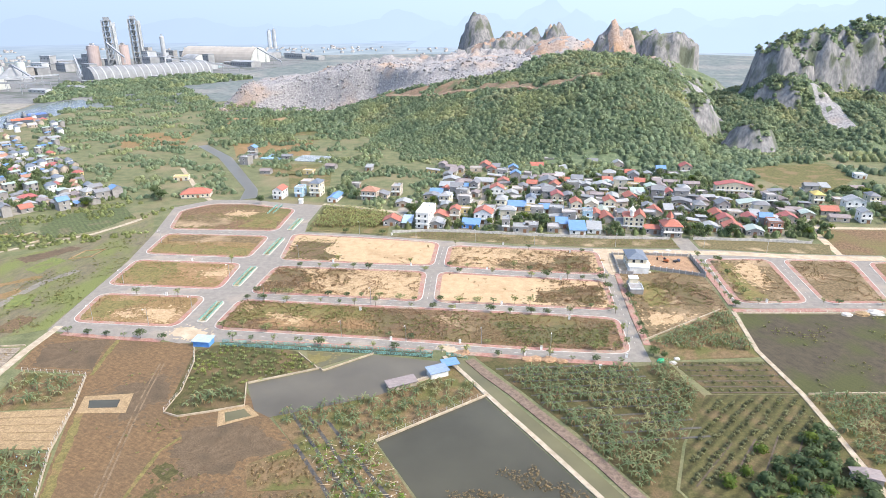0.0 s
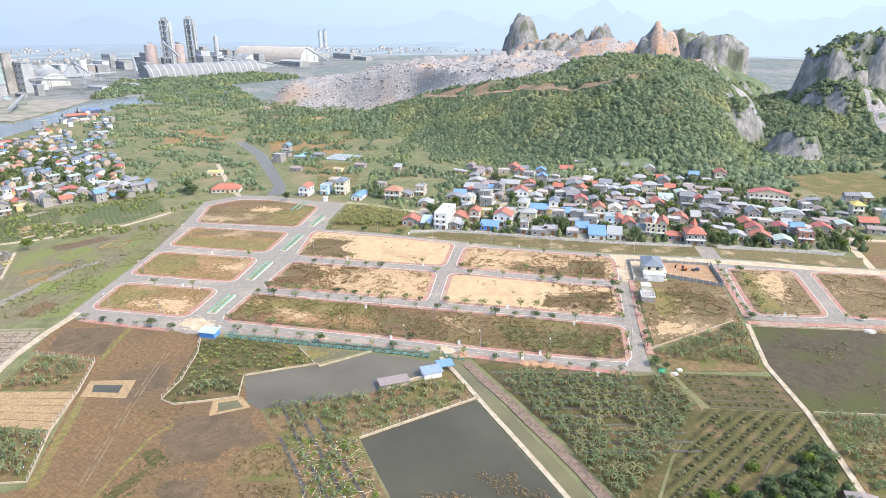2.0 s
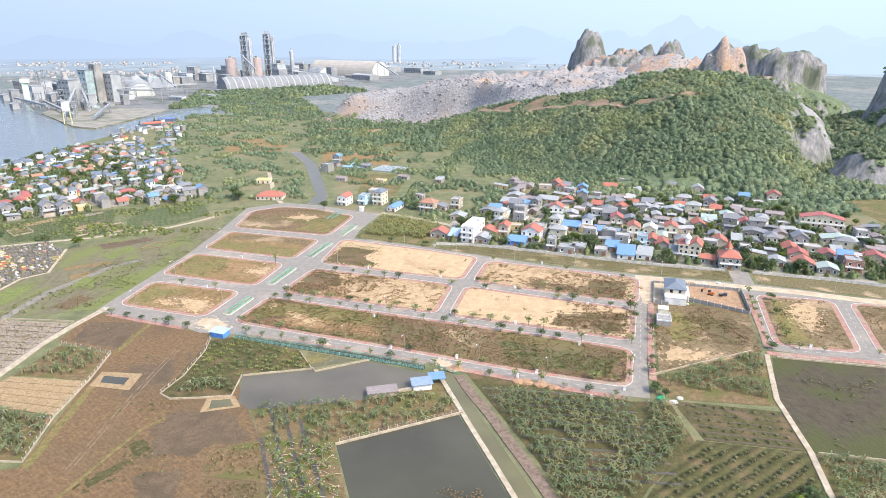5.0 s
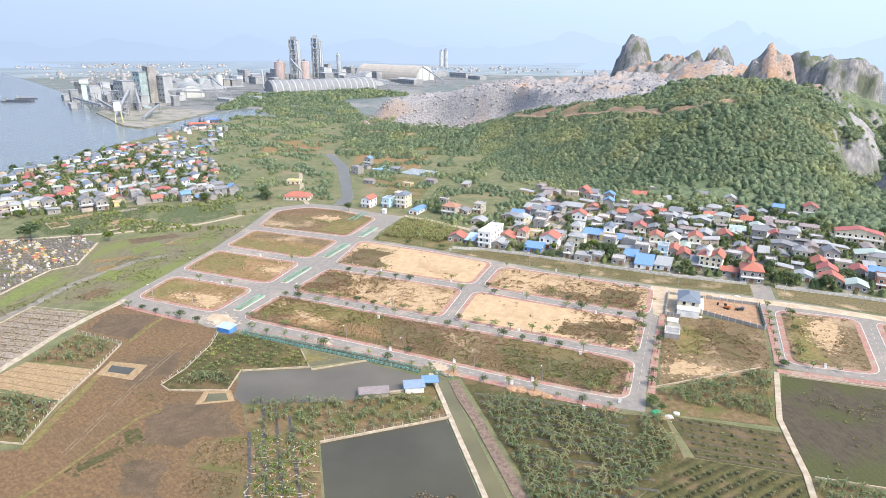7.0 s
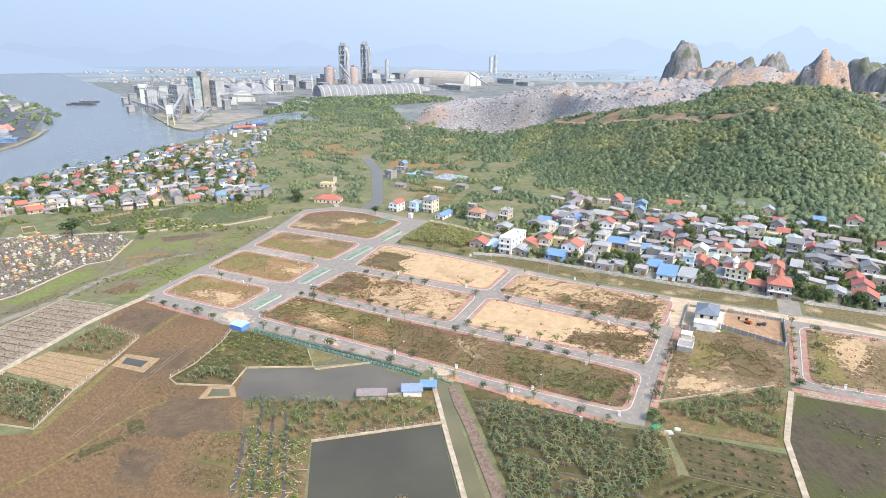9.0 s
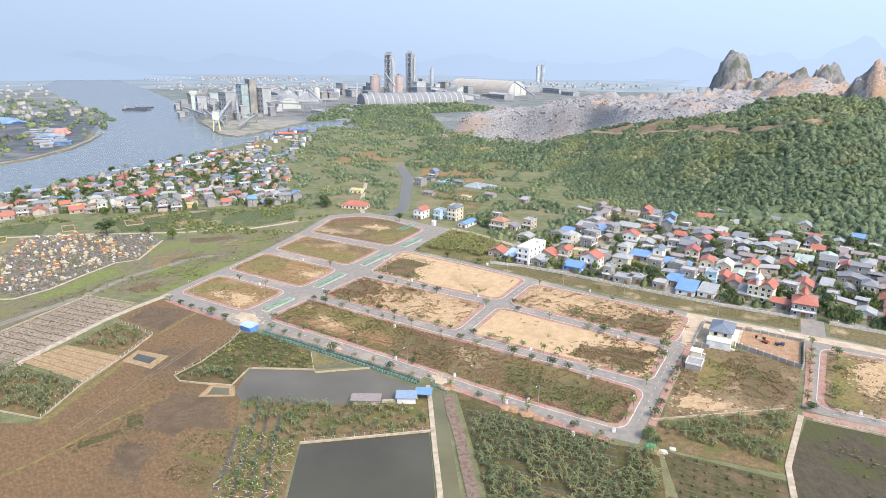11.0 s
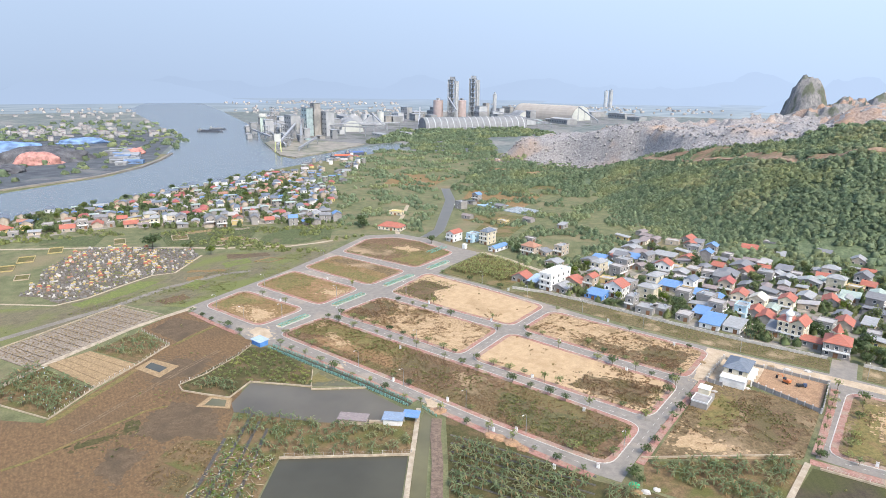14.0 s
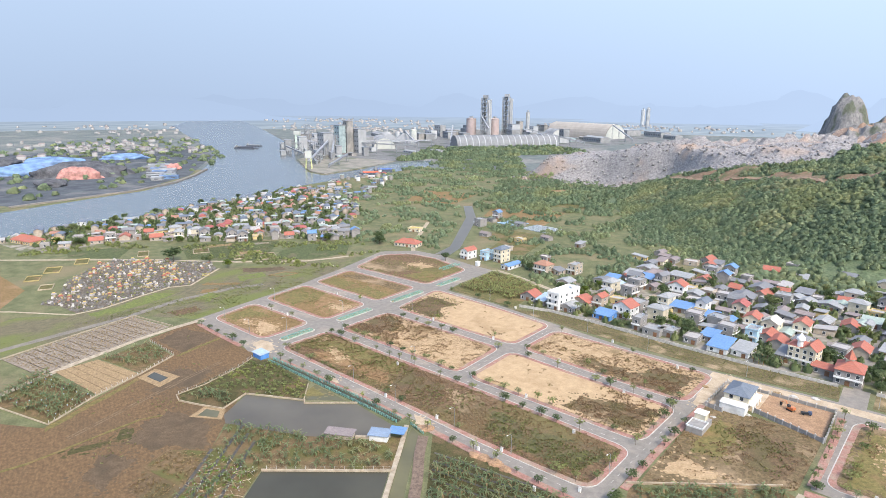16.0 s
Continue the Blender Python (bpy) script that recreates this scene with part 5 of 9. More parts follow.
patch("grass_strip", [(-107.8, 133.2), (-113.5, 152.2), (-121.1, 177.3), (-118.2, 176.6), (-110.6, 151.1), (-104.5, 131.1)], M_TURF, "grassy strip along a fence", 0.045, None, 0.5, 35, 0.0, False)
patch("grass_strip", [(-84.8, 129.0), (-79.8, 142.4), (-77.3, 141.6), (-81.5, 127.6)], M_OLIVE, "green weeds in a muddy field", 0.045, None, 1.0, 36)
patch("grass_strip", [(-83.0, 148.4), (-80.4, 151.0), (-75.5, 147.6), (-77.9, 143.2)], M_OLIVE, "green weeds in a muddy field", 0.045, None, 1.0, 37)
patch("reed_bed", [(-50.0, 138.9), (-32.9, 139.8), (-30.6, 130.8), (-44.9, 129.1)], M_DARKSCRUB, "dark wet reed bed with straw", 0.05, None, 0.6, 38)
patch("grass_strip", [(-131, 230), (-129.6, 214.3), (-127.7, 200.6), (-129.2, 200), (-131.4, 214.3), (-132.6, 230)], M_TURF, "low grassy bund", 0.12, None, 0.25, 39, 0.0, False)
patch("grass_strip", [(-90.1, 109.6), (-87.8, 118.0), (-87.0, 130.7), (-86.4, 143.4), (-85.2, 157.0), (-81.4, 163.8), (-80.6, 163.2), (-84.2, 156.6), (-85.2, 143.2), (-85.8, 130.6), (-86.6, 117.8), (-89, 109.6)], M_TURF, "low grassy bund", 0.12, None, 0.25, 40, 0.0, False)
area("pond_water", [(-48.5, 203.5), (-31.0, 214.6), (-52.4, 217.7)], 0.105, M_CANAL, "brownish green corner of a fish pond", "pond", "structure")
patch("grass_strip", [(-50, 206), (-44, 210), (-42, 213), (-51, 215)], M_TURF, "grass growing in a shallow pond", 0.13, [(-48.5, 203.5), (-31.0, 214.6), (-52.4, 217.7)], 0.8, 41)
shrub_field([(-50, 138), (-34, 139), (-32, 131), (-45, 130)], 1.3, 0.55, 0.6, M_STRAW, "dry reeds in a wet plot", 42, 20, 0.25, 0.4, TUFT, None, "reeds", 0.2)
shrub_field([(-52, 141.5), (-55, 149.5), (-43, 157.3), (-33.5, 141.5)], 1.5, 0.6, 0.7, M_STRAW, "dry straw and stalks on a fallow plot", 43, 20, 0.3, 0.4, TUFT, None, "straw", 0.2)
weeds([(22, 240), (58, 236), (70, 238), (67, 221), (30, 224)], 1.1, M_WEED_GREEN, 61, 0.0, "green weeds in dark scrub", 0.5)
weeds([(94, 258), (99, 286), (128, 284), (124, 258)], 1.2, M_WEED_GREEN, 62, 0.05, "green weeds in dark scrub", 0.45)
weeds([(-92, 246), (-90, 261), (-35, 256), (-35, 246)], 1.4, M_WEED_GREEN, 63, 0.1, "low green grass tufts", 0.4)


# ---- houses ----
WALLS = {k: material("wall_" + k, tuple(0.8 * q for q in v), v, 1.6, 0.85, 0.01, third=tuple(0.62 * q for q in v), size3=5, cut3=(0.56, 0.75)) for k, v in {
    "white": (0.70, 0.69, 0.66), "cream": (0.62, 0.55, 0.41), "yellow": (0.60, 0.46, 0.21), "beige": (0.45, 0.38, 0.30), "cement": (0.30, 0.28, 0.26),
    "skyblue": (0.42, 0.58, 0.68), "blue": (0.10, 0.26, 0.60), "brick": (0.38, 0.19, 0.13)}.items()}
ROOFS = {k: material("roof_" + k, tuple(0.75 * q for q in v), v, 1.4, 0.7, 0.02, third=tuple(0.6 * q + 0.06 for q in v), size3=4, cut3=(0.52, 0.72), stretch=(1, 3, 1)) for k, v in {
    "red": (0.40, 0.14, 0.095), "terracotta": (0.38, 0.20, 0.13), "maroon": (0.38, 0.12, 0.10), "blue": (0.15, 0.27, 0.47), "paleblue": (0.38, 0.48, 0.58),
    "slate": (0.16, 0.185, 0.22), "grey": (0.33, 0.33, 0.32), "darkgrey": (0.21, 0.21, 0.215), "white": (0.72, 0.72, 0.70), "cement": (0.42, 0.39, 0.36),
    "steelblue": (0.235, 0.30, 0.39), "dustyrose": (0.27, 0.22, 0.205), "palegreen": (0.36, 0.42, 0.36), "cream": (0.62, 0.58, 0.46), "yellow": (0.60, 0.45, 0.14)}.items()}
M_TRIM = plain("white_trim", (0.78, 0.76, 0.72), 0.7, 0.06)
M_GLASS = plain("window_glass", (0.05, 0.06, 0.07), 0.08, 0.1, 1.0, 0.0, 0.6)
M_WOOD = plain("brown_door", (0.20, 0.10, 0.05), 0.6, 0.15)
M_STEEL = plain("tank_steel", (0.62, 0.63, 0.64), 0.3, 0.05, 1.0, 0.9)


def window_mesh(w, h):
    """A proud frame round a recessed pane, in one piece."""
    b = box(bmesh.new(), -w / 2 - .12, -0.12, -h / 2 - .12, w / 2 + .12, 0.03, h / 2 + .12)
    b.normal_update()
    front = [f for f in b.faces if f.normal.y < -0.9]
    bmesh.ops.inset_region(b, faces=front, thickness=0.14, depth=-0.08)
    front[0].material_index = 1
    return mesh_of("window", b, [M_TRIM, M_GLASS])


WINDOW = window_mesh(1.3, 1.5)
DOOR = mesh_of("door", box(bmesh.new(), -0.95, -0.1, 0, 0.95, 0.05, 2.35), M_WOOD)
TANK = mesh_of("water_tank", rod(rod(rod(bmesh.new(), (-0.7, 0, 0.75), (0.7, 0, 0.75), 0.5, 0.5, 10), (-0.4, 0, 0), (-0.4, 0, 0.4), 0.25, 0.25, 6), (0.4, 0, 0), (0.4, 0, 0.4), 0.25, 0.25, 6), M_STEEL)


def child(name, me, parent, m):
    o = new(name, me)
    o.parent = parent
    o.matrix_basis = m
    return o


def roof_mesh(kind, w, d, z, pitch, mat, wall):
    b = bmesh.new()
    o, t = 0.55, 0.18
    x, y = w / 2 + o, d / 2 + o
    if kind == "flat":
        box(b, -w / 2 - .25, -d / 2 - .25, z, w / 2 + .25, d / 2 + .25, z + 0.2, 0)
        for q in ((-w / 2 - .1, -d / 2 - .1, w / 2 + .1, -d / 2 + .08), (-w / 2 - .1, d / 2 - .08, w / 2 + .1, d / 2 + .1), (-w / 2 - .1, -d / 2 + .08, -w / 2 + .08, d / 2 - .08), (w / 2 - .08, -d / 2 + .08, w / 2 + .1, d / 2 - .08)):
            box(b, q[0], q[1], z + 0.2, q[2], q[3], z + 0.85, 1)
        return mesh_of("roof", b, [mat, wall])
    if kind == "shed":
        r = pitch * d * 0.35
        lo = [(-x, -y, z), (x, -y, z), (x, y, z + r), (-x, y, z + r)]
        a, c = [b.verts.new(p) for p in lo], [b.verts.new((p[0], p[1], p[2] + t)) for p in lo]
        b.faces.new(c)
        b.faces.new(a[::-1])
        for i in range(4):
            b.faces.new((a[i], a[(i + 1) % 4], c[(i + 1) % 4], c[i]))
        return mesh_of("roof", b, [mat, wall])
    rise = pitch * min(w, d) * 0.5
    if kind == "hip":
        k = abs(w - d) / 2
        ends = ((-k, 0), (k, 0)) if w >= d else ((0, -k), (0, k))
        base = [(-x, -y), (x, -y), (x, y), (-x, y)]
        for zz in (z, z + t):
            e = [b.verts.new((p[0], p[1], zz)) for p in base]
            h = [b.verts.new((p[0], p[1], zz + rise)) for p in ends]
            if w >= d:
                fs = ((e[0], e[1], h[1], h[0]), (e[1], e[2], h[1]), (e[2], e[3], h[0], h[1]), (e[3], e[0], h[0]))
            else:
                fs = ((e[0], e[1], h[0]), (e[1], e[2], h[1], h[0]), (e[2], e[3], h[1]), (e[3], e[0], h[0], h[1]))
            for q in fs:
                b.faces.new(q)
            if zz == z:
                first = e
            else:
                for i in range(4):
                    b.faces.new((first[i], first[(i + 1) % 4], e[(i + 1) % 4], e[i]))
        return mesh_of("roof", b, [mat, wall])
    # gable: the ridge runs from front to back
    prof = [(-x, z - 0.12), (0, z + rise), (x, z - 0.12), (x, z - 0.12 + t), (0, z + rise + t), (-x, z - 0.12 + t)]
    f, k = [b.verts.new((p[0], -y, p[1])) for p in prof], [b.verts.new((p[0], y, p[1])) for p in prof]
    for i in range(6):
        b.faces.new((f[i], f[(i + 1) % 6], k[(i + 1) % 6], k[i]))
    for e in (f[::-1], k):
        b.faces.new((e[0], e[1], e[4], e[5]))
        b.faces.new((e[1], e[2], e[3], e[4]))
    for yy, s in ((-d / 2, 1), (d / 2, -1)):
        g = [b.verts.new(p) for p in ((-w / 2, yy, z), (w / 2, yy, z), (0, yy, z + rise * w / (2 * x)))]
        b.faces.new(g[::s]).material_index = 1
    return mesh_of("roof", b, [mat, wall])


NAMES = {"flat": "flat", "gable": "gabled", "hip": "hipped", "shed": "sloping sheet-metal"}
TAKEN = []


def house(x, y, yaw, w, d, floors, wall, roof, tone, label="", turn_ridge=False, tank=False, keep=False):
    """A house with walls, roof, windows and doors; its front faces the estate."""
    TAKEN.append((x, y, max(w, d) * 0.62))
    h = 3.3 * floors + (0.2 if floors > 1 else -0.2)
    t = thing("house", label or f"{['one', 'two', 'three'][floors - 1]}-storey {wall} house with {tone} {NAMES[roof]} roof", "house", "village houses", "", pose(x, y, 0, 0, 0, yaw))
    b = bmesh.new()
    box(b, -w / 2, -d / 2, -0.2, w / 2, d / 2, h)
    part("wall", b, WALLS[wall], t)
    part("plinth", ring(bmesh.new(), [Vector(p) for p in ((-w / 2 - .06, -d / 2 - .06), (w / 2 + .06, -d / 2 - .06), (w / 2 + .06, d / 2 + .06), (-w / 2 - .06, d / 2 + .06))],
                        [Vector(p) for p in ((-w / 2 + .1, -d / 2 + .1), (w / 2 - .1, -d / 2 + .1), (w / 2 - .1, d / 2 - .1), (-w / 2 + .1, d / 2 - .1))], -0.2, 0.45), WALLS["cement"], t)
    if turn_ridge and roof == "gable":
        rm = child("roof", roof_mesh(roof, d, w, h, 0.62, ROOFS[tone], WALLS[wall]), t, pose(0, 0, 0, 0, 0, 90))
    else:
        rm = child("roof", roof_mesh(roof, w, d, h, 0.62 if floors > 1 or tone in ("red", "maroon", "terracotta") else 0.38, ROOFS[tone], WALLS[wall]), t, Matrix())
    n = max(1, int(w / 3.2))
    for f in range(floors):
        for i in range(n):
            px = (i + 0.5) / n * w - w / 2
            if f == 0 and i == n // 2:
                child("door", DOOR, t, pose(px, -d / 2 - 0.05, 0))
            else:
                child("window", WINDOW, t, pose(px, -d / 2 - 0.03, 1.75 + 3.3 * f))
        for s in (-1, 1):
            for i in range(max(1, int(d / 5))):
                py = (i + 0.5) / max(1, int(d / 5)) * d - d / 2
                child("window", WINDOW, t, pose(s * (w / 2 + 0.03), py, 1.75 + 3.3 * f, 0, 0, 90 * s))
    if floors > 1:
        bb = bmesh.new()
        for f in range(1, floors):
            box(bb, -w / 2 - .12, -d / 2 - 1.1, 3.3 * f - 0.1, w / 2 + .12, -d / 2 - 0.01, 3.3 * f + 0.06)
            box(bb, -w / 2 - .12, -d / 2 - 1.1, 3.3 * f + 0.06, w / 2 + .12, -d / 2 - 1.0, 3.3 * f + 0.8)
        part("balcony", bb, M_TRIM, t)
    if tank or (roof == "flat" and tone in ("grey", "white")):
        child("water_tank", TANK, t, pose(w * 0.2, d * 0.2, h + 0.2))
    return t


house(-118.6, 446.5, -9, 7.3, 11, 2, "white", "gable", "red")
house(-104.7, 451.1, -9, 6.0, 9, 2, "skyblue", "flat", "grey")
house(-92.7, 453.4, -9, 7.5, 11, 3, "cream", "hip", "slate")
house(-77.2, 440.3, -9, 6.8, 16, 1, "white", "gable", "blue")
house(-51.9, 442.2, -12, 11.2, 9, 2, "beige", "hip", "terracotta")
house(-44.3, 446.8, -12, 11.1, 8, 1, "beige", "gable", "darkgrey")
house(-33.2, 454.9, -9, 6.5, 10, 2, "beige", "flat", "grey")
house(-26.6, 424.4, -6, 9.9, 9, 1, "beige", "gable", "grey")
house(-31.4, 382.2, -4, 10.5, 9, 1, "cement", "gable", "red")
house(-21.3, 380.2, -4, 5.6, 12, 1, "cement", "shed", "paleblue")
house(-9.8, 382.4, -11, 8.1, 22, 3, "white", "flat", "white")
house(-3.0, 377.2, -9, 10.1, 10, 1, "cement", "gable", "grey")
house(-1.5, 391.6, -9, 13.8, 9, 1, "beige", "gable", "red")
house(9.1, 393.9, -9, 6.0, 8, 2, "beige", "gable", "red")
house(18.7, 375.5, -9, 10.8, 9, 1, "blue", "shed", "blue")
house(27.2, 386.4, -11, 11.3, 10, 2, "white", "gable", "red")
house(40.2, 371.4, -7, 4.6, 9, 2, "cement", "flat", "grey")
house(49.2, 368.0, -6, 9.5, 9, 1, "cement", "flat", "grey")
house(56.0, 371.3, -11, 8.4, 9, 1, "cement", "flat", "grey")
house(69.2, 368.2, -7, 7.0, 9, 1, "cement", "flat", "cement")
house(75.9, 376.9, -8, 7.2, 10, 1, "cement", "shed", "blue")
house(83.4, 365.8, -6, 9.5, 14, 1, "white", "shed", "blue")
house(93.9, 366.2, -10, 8.1, 12, 1, "white", "shed", "grey")
house(94.5, 388.5, -9, 6.0, 8, 2, "skyblue", "flat", "grey")
house(111.8, 372.4, -9, 6.4, 12, 1, "cement", "shed", "darkgrey")
house(128.1, 363.4, -10, 9.0, 5, 1, "cement", "shed", "red")
house(138.4, 359.8, -4, 10.7, 12, 2, "cement", "hip", "red")
house(51.9, 415.7, -6, 11.9, 10, 1, "cement", "shed", "blue")
house(62.2, 421.4, -9, 6.0, 9, 2, "white", "gable", "slate")
house(69.9, 408.6, -4, 6.7, 9, 1, "cream", "shed", "blue")
house(79.2, 407.9, -9, 6.0, 8, 1, "cream", "gable", "blue")
house(81.4, 428.6, -4, 7.9, 9, 2, "beige", "gable", "maroon")
house(90.9, 409.1, -4, 7.3, 10, 2, "cream", "gable", "red")
house(100.8, 406.2, -10, 8.2, 9, 2, "cream", "gable", "cream")
house(108.5, 405.1, -7, 5.9, 12, 1, "beige", "gable", "palegreen")
house(114.6, 413.6, -7, 7.6, 10, 2, "cream", "gable", "red")
house(123.2, 438.0, -12, 8.0, 12, 1, "cement", "gable", "grey")
house(77.5, 460.8, -5, 13.1, 12, 1, "cement", "gable", "darkgrey")
house(84.2, 485.5, -8, 13.8, 14, 1, "cement", "gable", "darkgrey")
house(91.8, 440.5, -7, 9.2, 10, 1, "cement", "gable", "darkgrey")
house(40.7, 447.8, -4, 9.8, 9, 2, "white", "gable", "red")
house(51.3, 447.1, -4, 9.5, 9, 1, "cement", "gable", "grey")
house(33.4, 485.0, -12, 14.9, 9, 1, "beige", "shed", "grey")
house(-6.8, 442.4, -12, 11.7, 8, 1, "beige", "gable", "darkgrey")
house(-3.8, 451.5, -4, 9.1, 9, 1, "cement", "shed", "blue")
house(2.9, 438.2, -6, 9.8, 9, 1, "white", "gable", "paleblue")
house(3.8, 471.9, -7, 10.1, 10, 1, "cement", "shed", "grey")
house(15.3, 466.2, -7, 9.7, 10, 1, "cement", "shed", "blue")
house(7.7, 491.4, -8, 12.6, 10, 1, "beige", "gable", "grey")
house(35.6, 459.8, -7, 9.2, 8, 1, "cement", "gable", "darkgrey")
house(48.9, 484.7, -7, 9.3, 8, 1, "beige", "gable", "red")
house(123.7, 473.3, -12, 9.3, 9, 1, "cement", "gable", "palegreen")
house(129.5, 478.3, -8, 6.9, 9, 1, "cement", "gable", "palegreen")
house(140.7, 443.8, -12, 6.7, 9, 1, "beige", "gable", "palegreen")
house(141.3, 414.1, -12, 6.7, 9, 1, "beige", "gable", "darkgrey")
house(145.3, 452.1, -7, 9.5, 9, 1, "cement", "shed", "palegreen")
house(150.7, 529.6, -8, 9.5, 9, 2, "beige", "gable", "grey")
house(108.7, 492.4, -12, 8.9, 10, 1, "cement", "shed", "darkgrey")
house(111.5, 472.2, -12, 8.9, 9, 1, "cement", "gable", "grey")
house(-182.1, 451.0, 10, 20.6, 11, 1, "cream", "hip", "red")
house(-213.2, 502.2, 10, 11.6, 8, 1, "cream", "flat", "yellow")
house(-442.2, 266.3, 10, 25.9, 13, 1, "yellow", "hip", "red")
house(217.5, 454.6, -12, 26, 9, 2, "cream", "gable", "maroon")
house(179.2, 367.1, -12, 11.0, 9, 1, "beige", "gable", "red")
house(181.1, 382.0, -12, 10.0, 9, 1, "beige", "gable", "maroon")
house(197.5, 385.0, -12, 8.2, 9, 1, "beige", "gable", "maroon")
house(214.2, 418.3, -9, 6.0, 10, 1, "cream", "gable", "cream")
house(192.6, 415.7, -9, 6.0, 9, 1, "cream", "gable", "palegreen")
house(215.7, 418.9, -10, 19.7, 10, 1, "beige", "gable", "palegreen")
house(203.7, 365.7, -12, 8.4, 9, 2, "brick", "flat", "grey")
house(189.5, 360.9, -12, 9.8, 9, 1, "cement", "gable", "palegreen")
house(222.4, 385.2, -12, 11.1, 9, 1, "beige", "gable", "maroon")
house(265.0, 428.3, -10, 6.8, 9, 2, "cream", "hip", "yellow")
house(280.3, 411.1, -9, 12.6, 9, 2, "white", "gable", "grey")
house(270.7, 384.4, -12, 6.4, 9, 2, "white", "gable", "grey")
house(239.8, 394.3, -12, 8.1, 8, 1, "beige", "gable", "palegreen")
house(166.2, 368.7, -12, 8.1, 8, 1, "white", "gable", "grey")
house(167.6, 447.7, -9, 7.2, 9, 1, "beige", "gable", "maroon")
house(166.8, 424.8, -12, 17.2, 9, 1, "cement", "gable", "darkgrey")
house(159.8, 465.9, -9, 9.2, 9, 1, "cement", "gable", "palegreen")
house(143.5, 446.1, -9, 6.0, 9, 1, "white", "gable", "grey")
house(124.0, 472.1, -12, 13.8, 9, 1, "cement", "gable", "grey")
house(204.7, 518.6, -9, 9.5, 9, 2, "beige", "gable", "maroon")
house(105.5, 476.6, -9, 8.9, 9, 1, "cement", "gable", "grey")
house(147.4, 535.7, -12, 17.1, 9, 1, "cement", "gable", "grey")
house(341.4, 502.1, -12, 8.4, 9, 1, "white", "flat", "white")


# villa with an onion-shaped turret
villa = thing("villa", "three-storey cream villa with red roofs and a domed white turret", "house", "village houses", "", pose(119.5, 371.5, 0, 0, 0, -14))
TAKEN.append((119.5, 371.5, 9))
b = bmesh.new()
box(b, -6, -5, -0.2, 6, 5, 8.6)
part("wall", b, WALLS["cream"], villa)
child("roof", roof_mesh("gable", 6.2, 10.5, 8.6, 1.0, ROOFS["red"], WALLS["cream"]), villa, pose(3.2, 0, 0))
child("roof", roof_mesh("hip", 6.2, 9.0, 8.5, 0.7, ROOFS["red"], WALLS["cream"]), villa, pose(-3.4, 0.6, 0))
b = bmesh.new()
rod(b, (-1.5, -3, 8.4), (-1.5, -3, 11.6), 1.3, 1.3, 12)
for z0, z1, r0, r1 in ((11.6, 12.2, 1.5, 2.0), (12.2, 13.2, 2.0, 1.9), (13.2, 14.3, 1.9, 0.9), (14.3, 15.4, 0.9, 0.25), (15.4, 17.4, 0.12, 0.03)):
    rod(b, (-1.5, -3, z0), (-1.5, -3, z1), r0, r1, 14)
part("turret", b, M_TRIM, villa, "white onion-domed turret with a spire")
for f in range(3):
    for px in (-4.4, -1.6, 1.6, 4.4):
        child("window", WINDOW, villa, pose(px, -5.03, 1.7 + 2.8 * f))
    for py in (-2.5, 2.5):
        child("window", WINDOW, villa, pose(6.03, py, 1.7 + 2.8 * f, 0, 0, 90))
part("balcony", box(box(bmesh.new(), -6.2, -6.4, 2.9, 6.2, -5.01, 3.05), -6.2, -6.4, 3.05, 6.2, -6.3, 3.8), M_TRIM, villa)

# red pyramid turret on its neighbour
turret = thing("roof_turret", "steep red pyramid turret on a house roof", "turret", "", "", pose(137.8, 361, 9.6, 0, 0, -8))
part("roof", rod(bmesh.new(), (0, 0, 1.0), (0, 0, 5.2), 2.6, 0.05, 4), ROOFS["red"], turret)
part("base", box(bmesh.new(), -1.5, -1.5, -0.8, 1.5, 1.5, 1.02), WALLS["cream"], turret)

# ---- new white house, its annex, the transformer hut and the walled yard ----
wh = thing("house", "new two-storey white house with dark slate hipped roof", "house", "", "", pose(102.3, 308, 0.26, 0, 0, -5))
TAKEN.append((102.3, 308, 11))
part("wall", box(bmesh.new(), -4.6, -6.5, -0.1, 4.6, 7.0, 6.0), WALLS["cream"], wh)
child("roof", roof_mesh("hip", 9.2, 13.5, 6.0, 0.5, ROOFS["slate"], WALLS["cream"]), wh, pose(0, 0.25, 0))
part("annex", box(box(bmesh.new(), -4.8, -11.5, -0.1, 4.8, -6.51, 3.4), -5.0, -11.7, 3.4, 5.0, -6.51, 3.65), WALLS["white"], wh, "white blank annex with flat roof")
for f in range(2):
    for py in (-4, 0, 4):
        child("window", WINDOW, wh, pose(4.63, py, 1.6 + 2.9 * f, 0, 0, 90))
        child("window", WINDOW, wh, pose(-4.63, py, 1.6 + 2.9 * f, 0, 0, -90))
    child("window", WINDOW, wh, pose(-2, -6.53, 5.0))
    child("window", WINDOW, wh, pose(2, -6.53, 5.0))
for py in (-5.5, -1.5, 2.5, 6.5):
    part("column", rod(bmesh.new(), (6.4, py, -0.1), (6.4, py, 3.0), 0.25, 0.25, 8), M_TRIM, wh, "white porch column")
part("porch_roof", box(bmesh.new(), 4.61, -6.3, 3.0, 6.8, 7.0, 3.2), M_TRIM, wh)

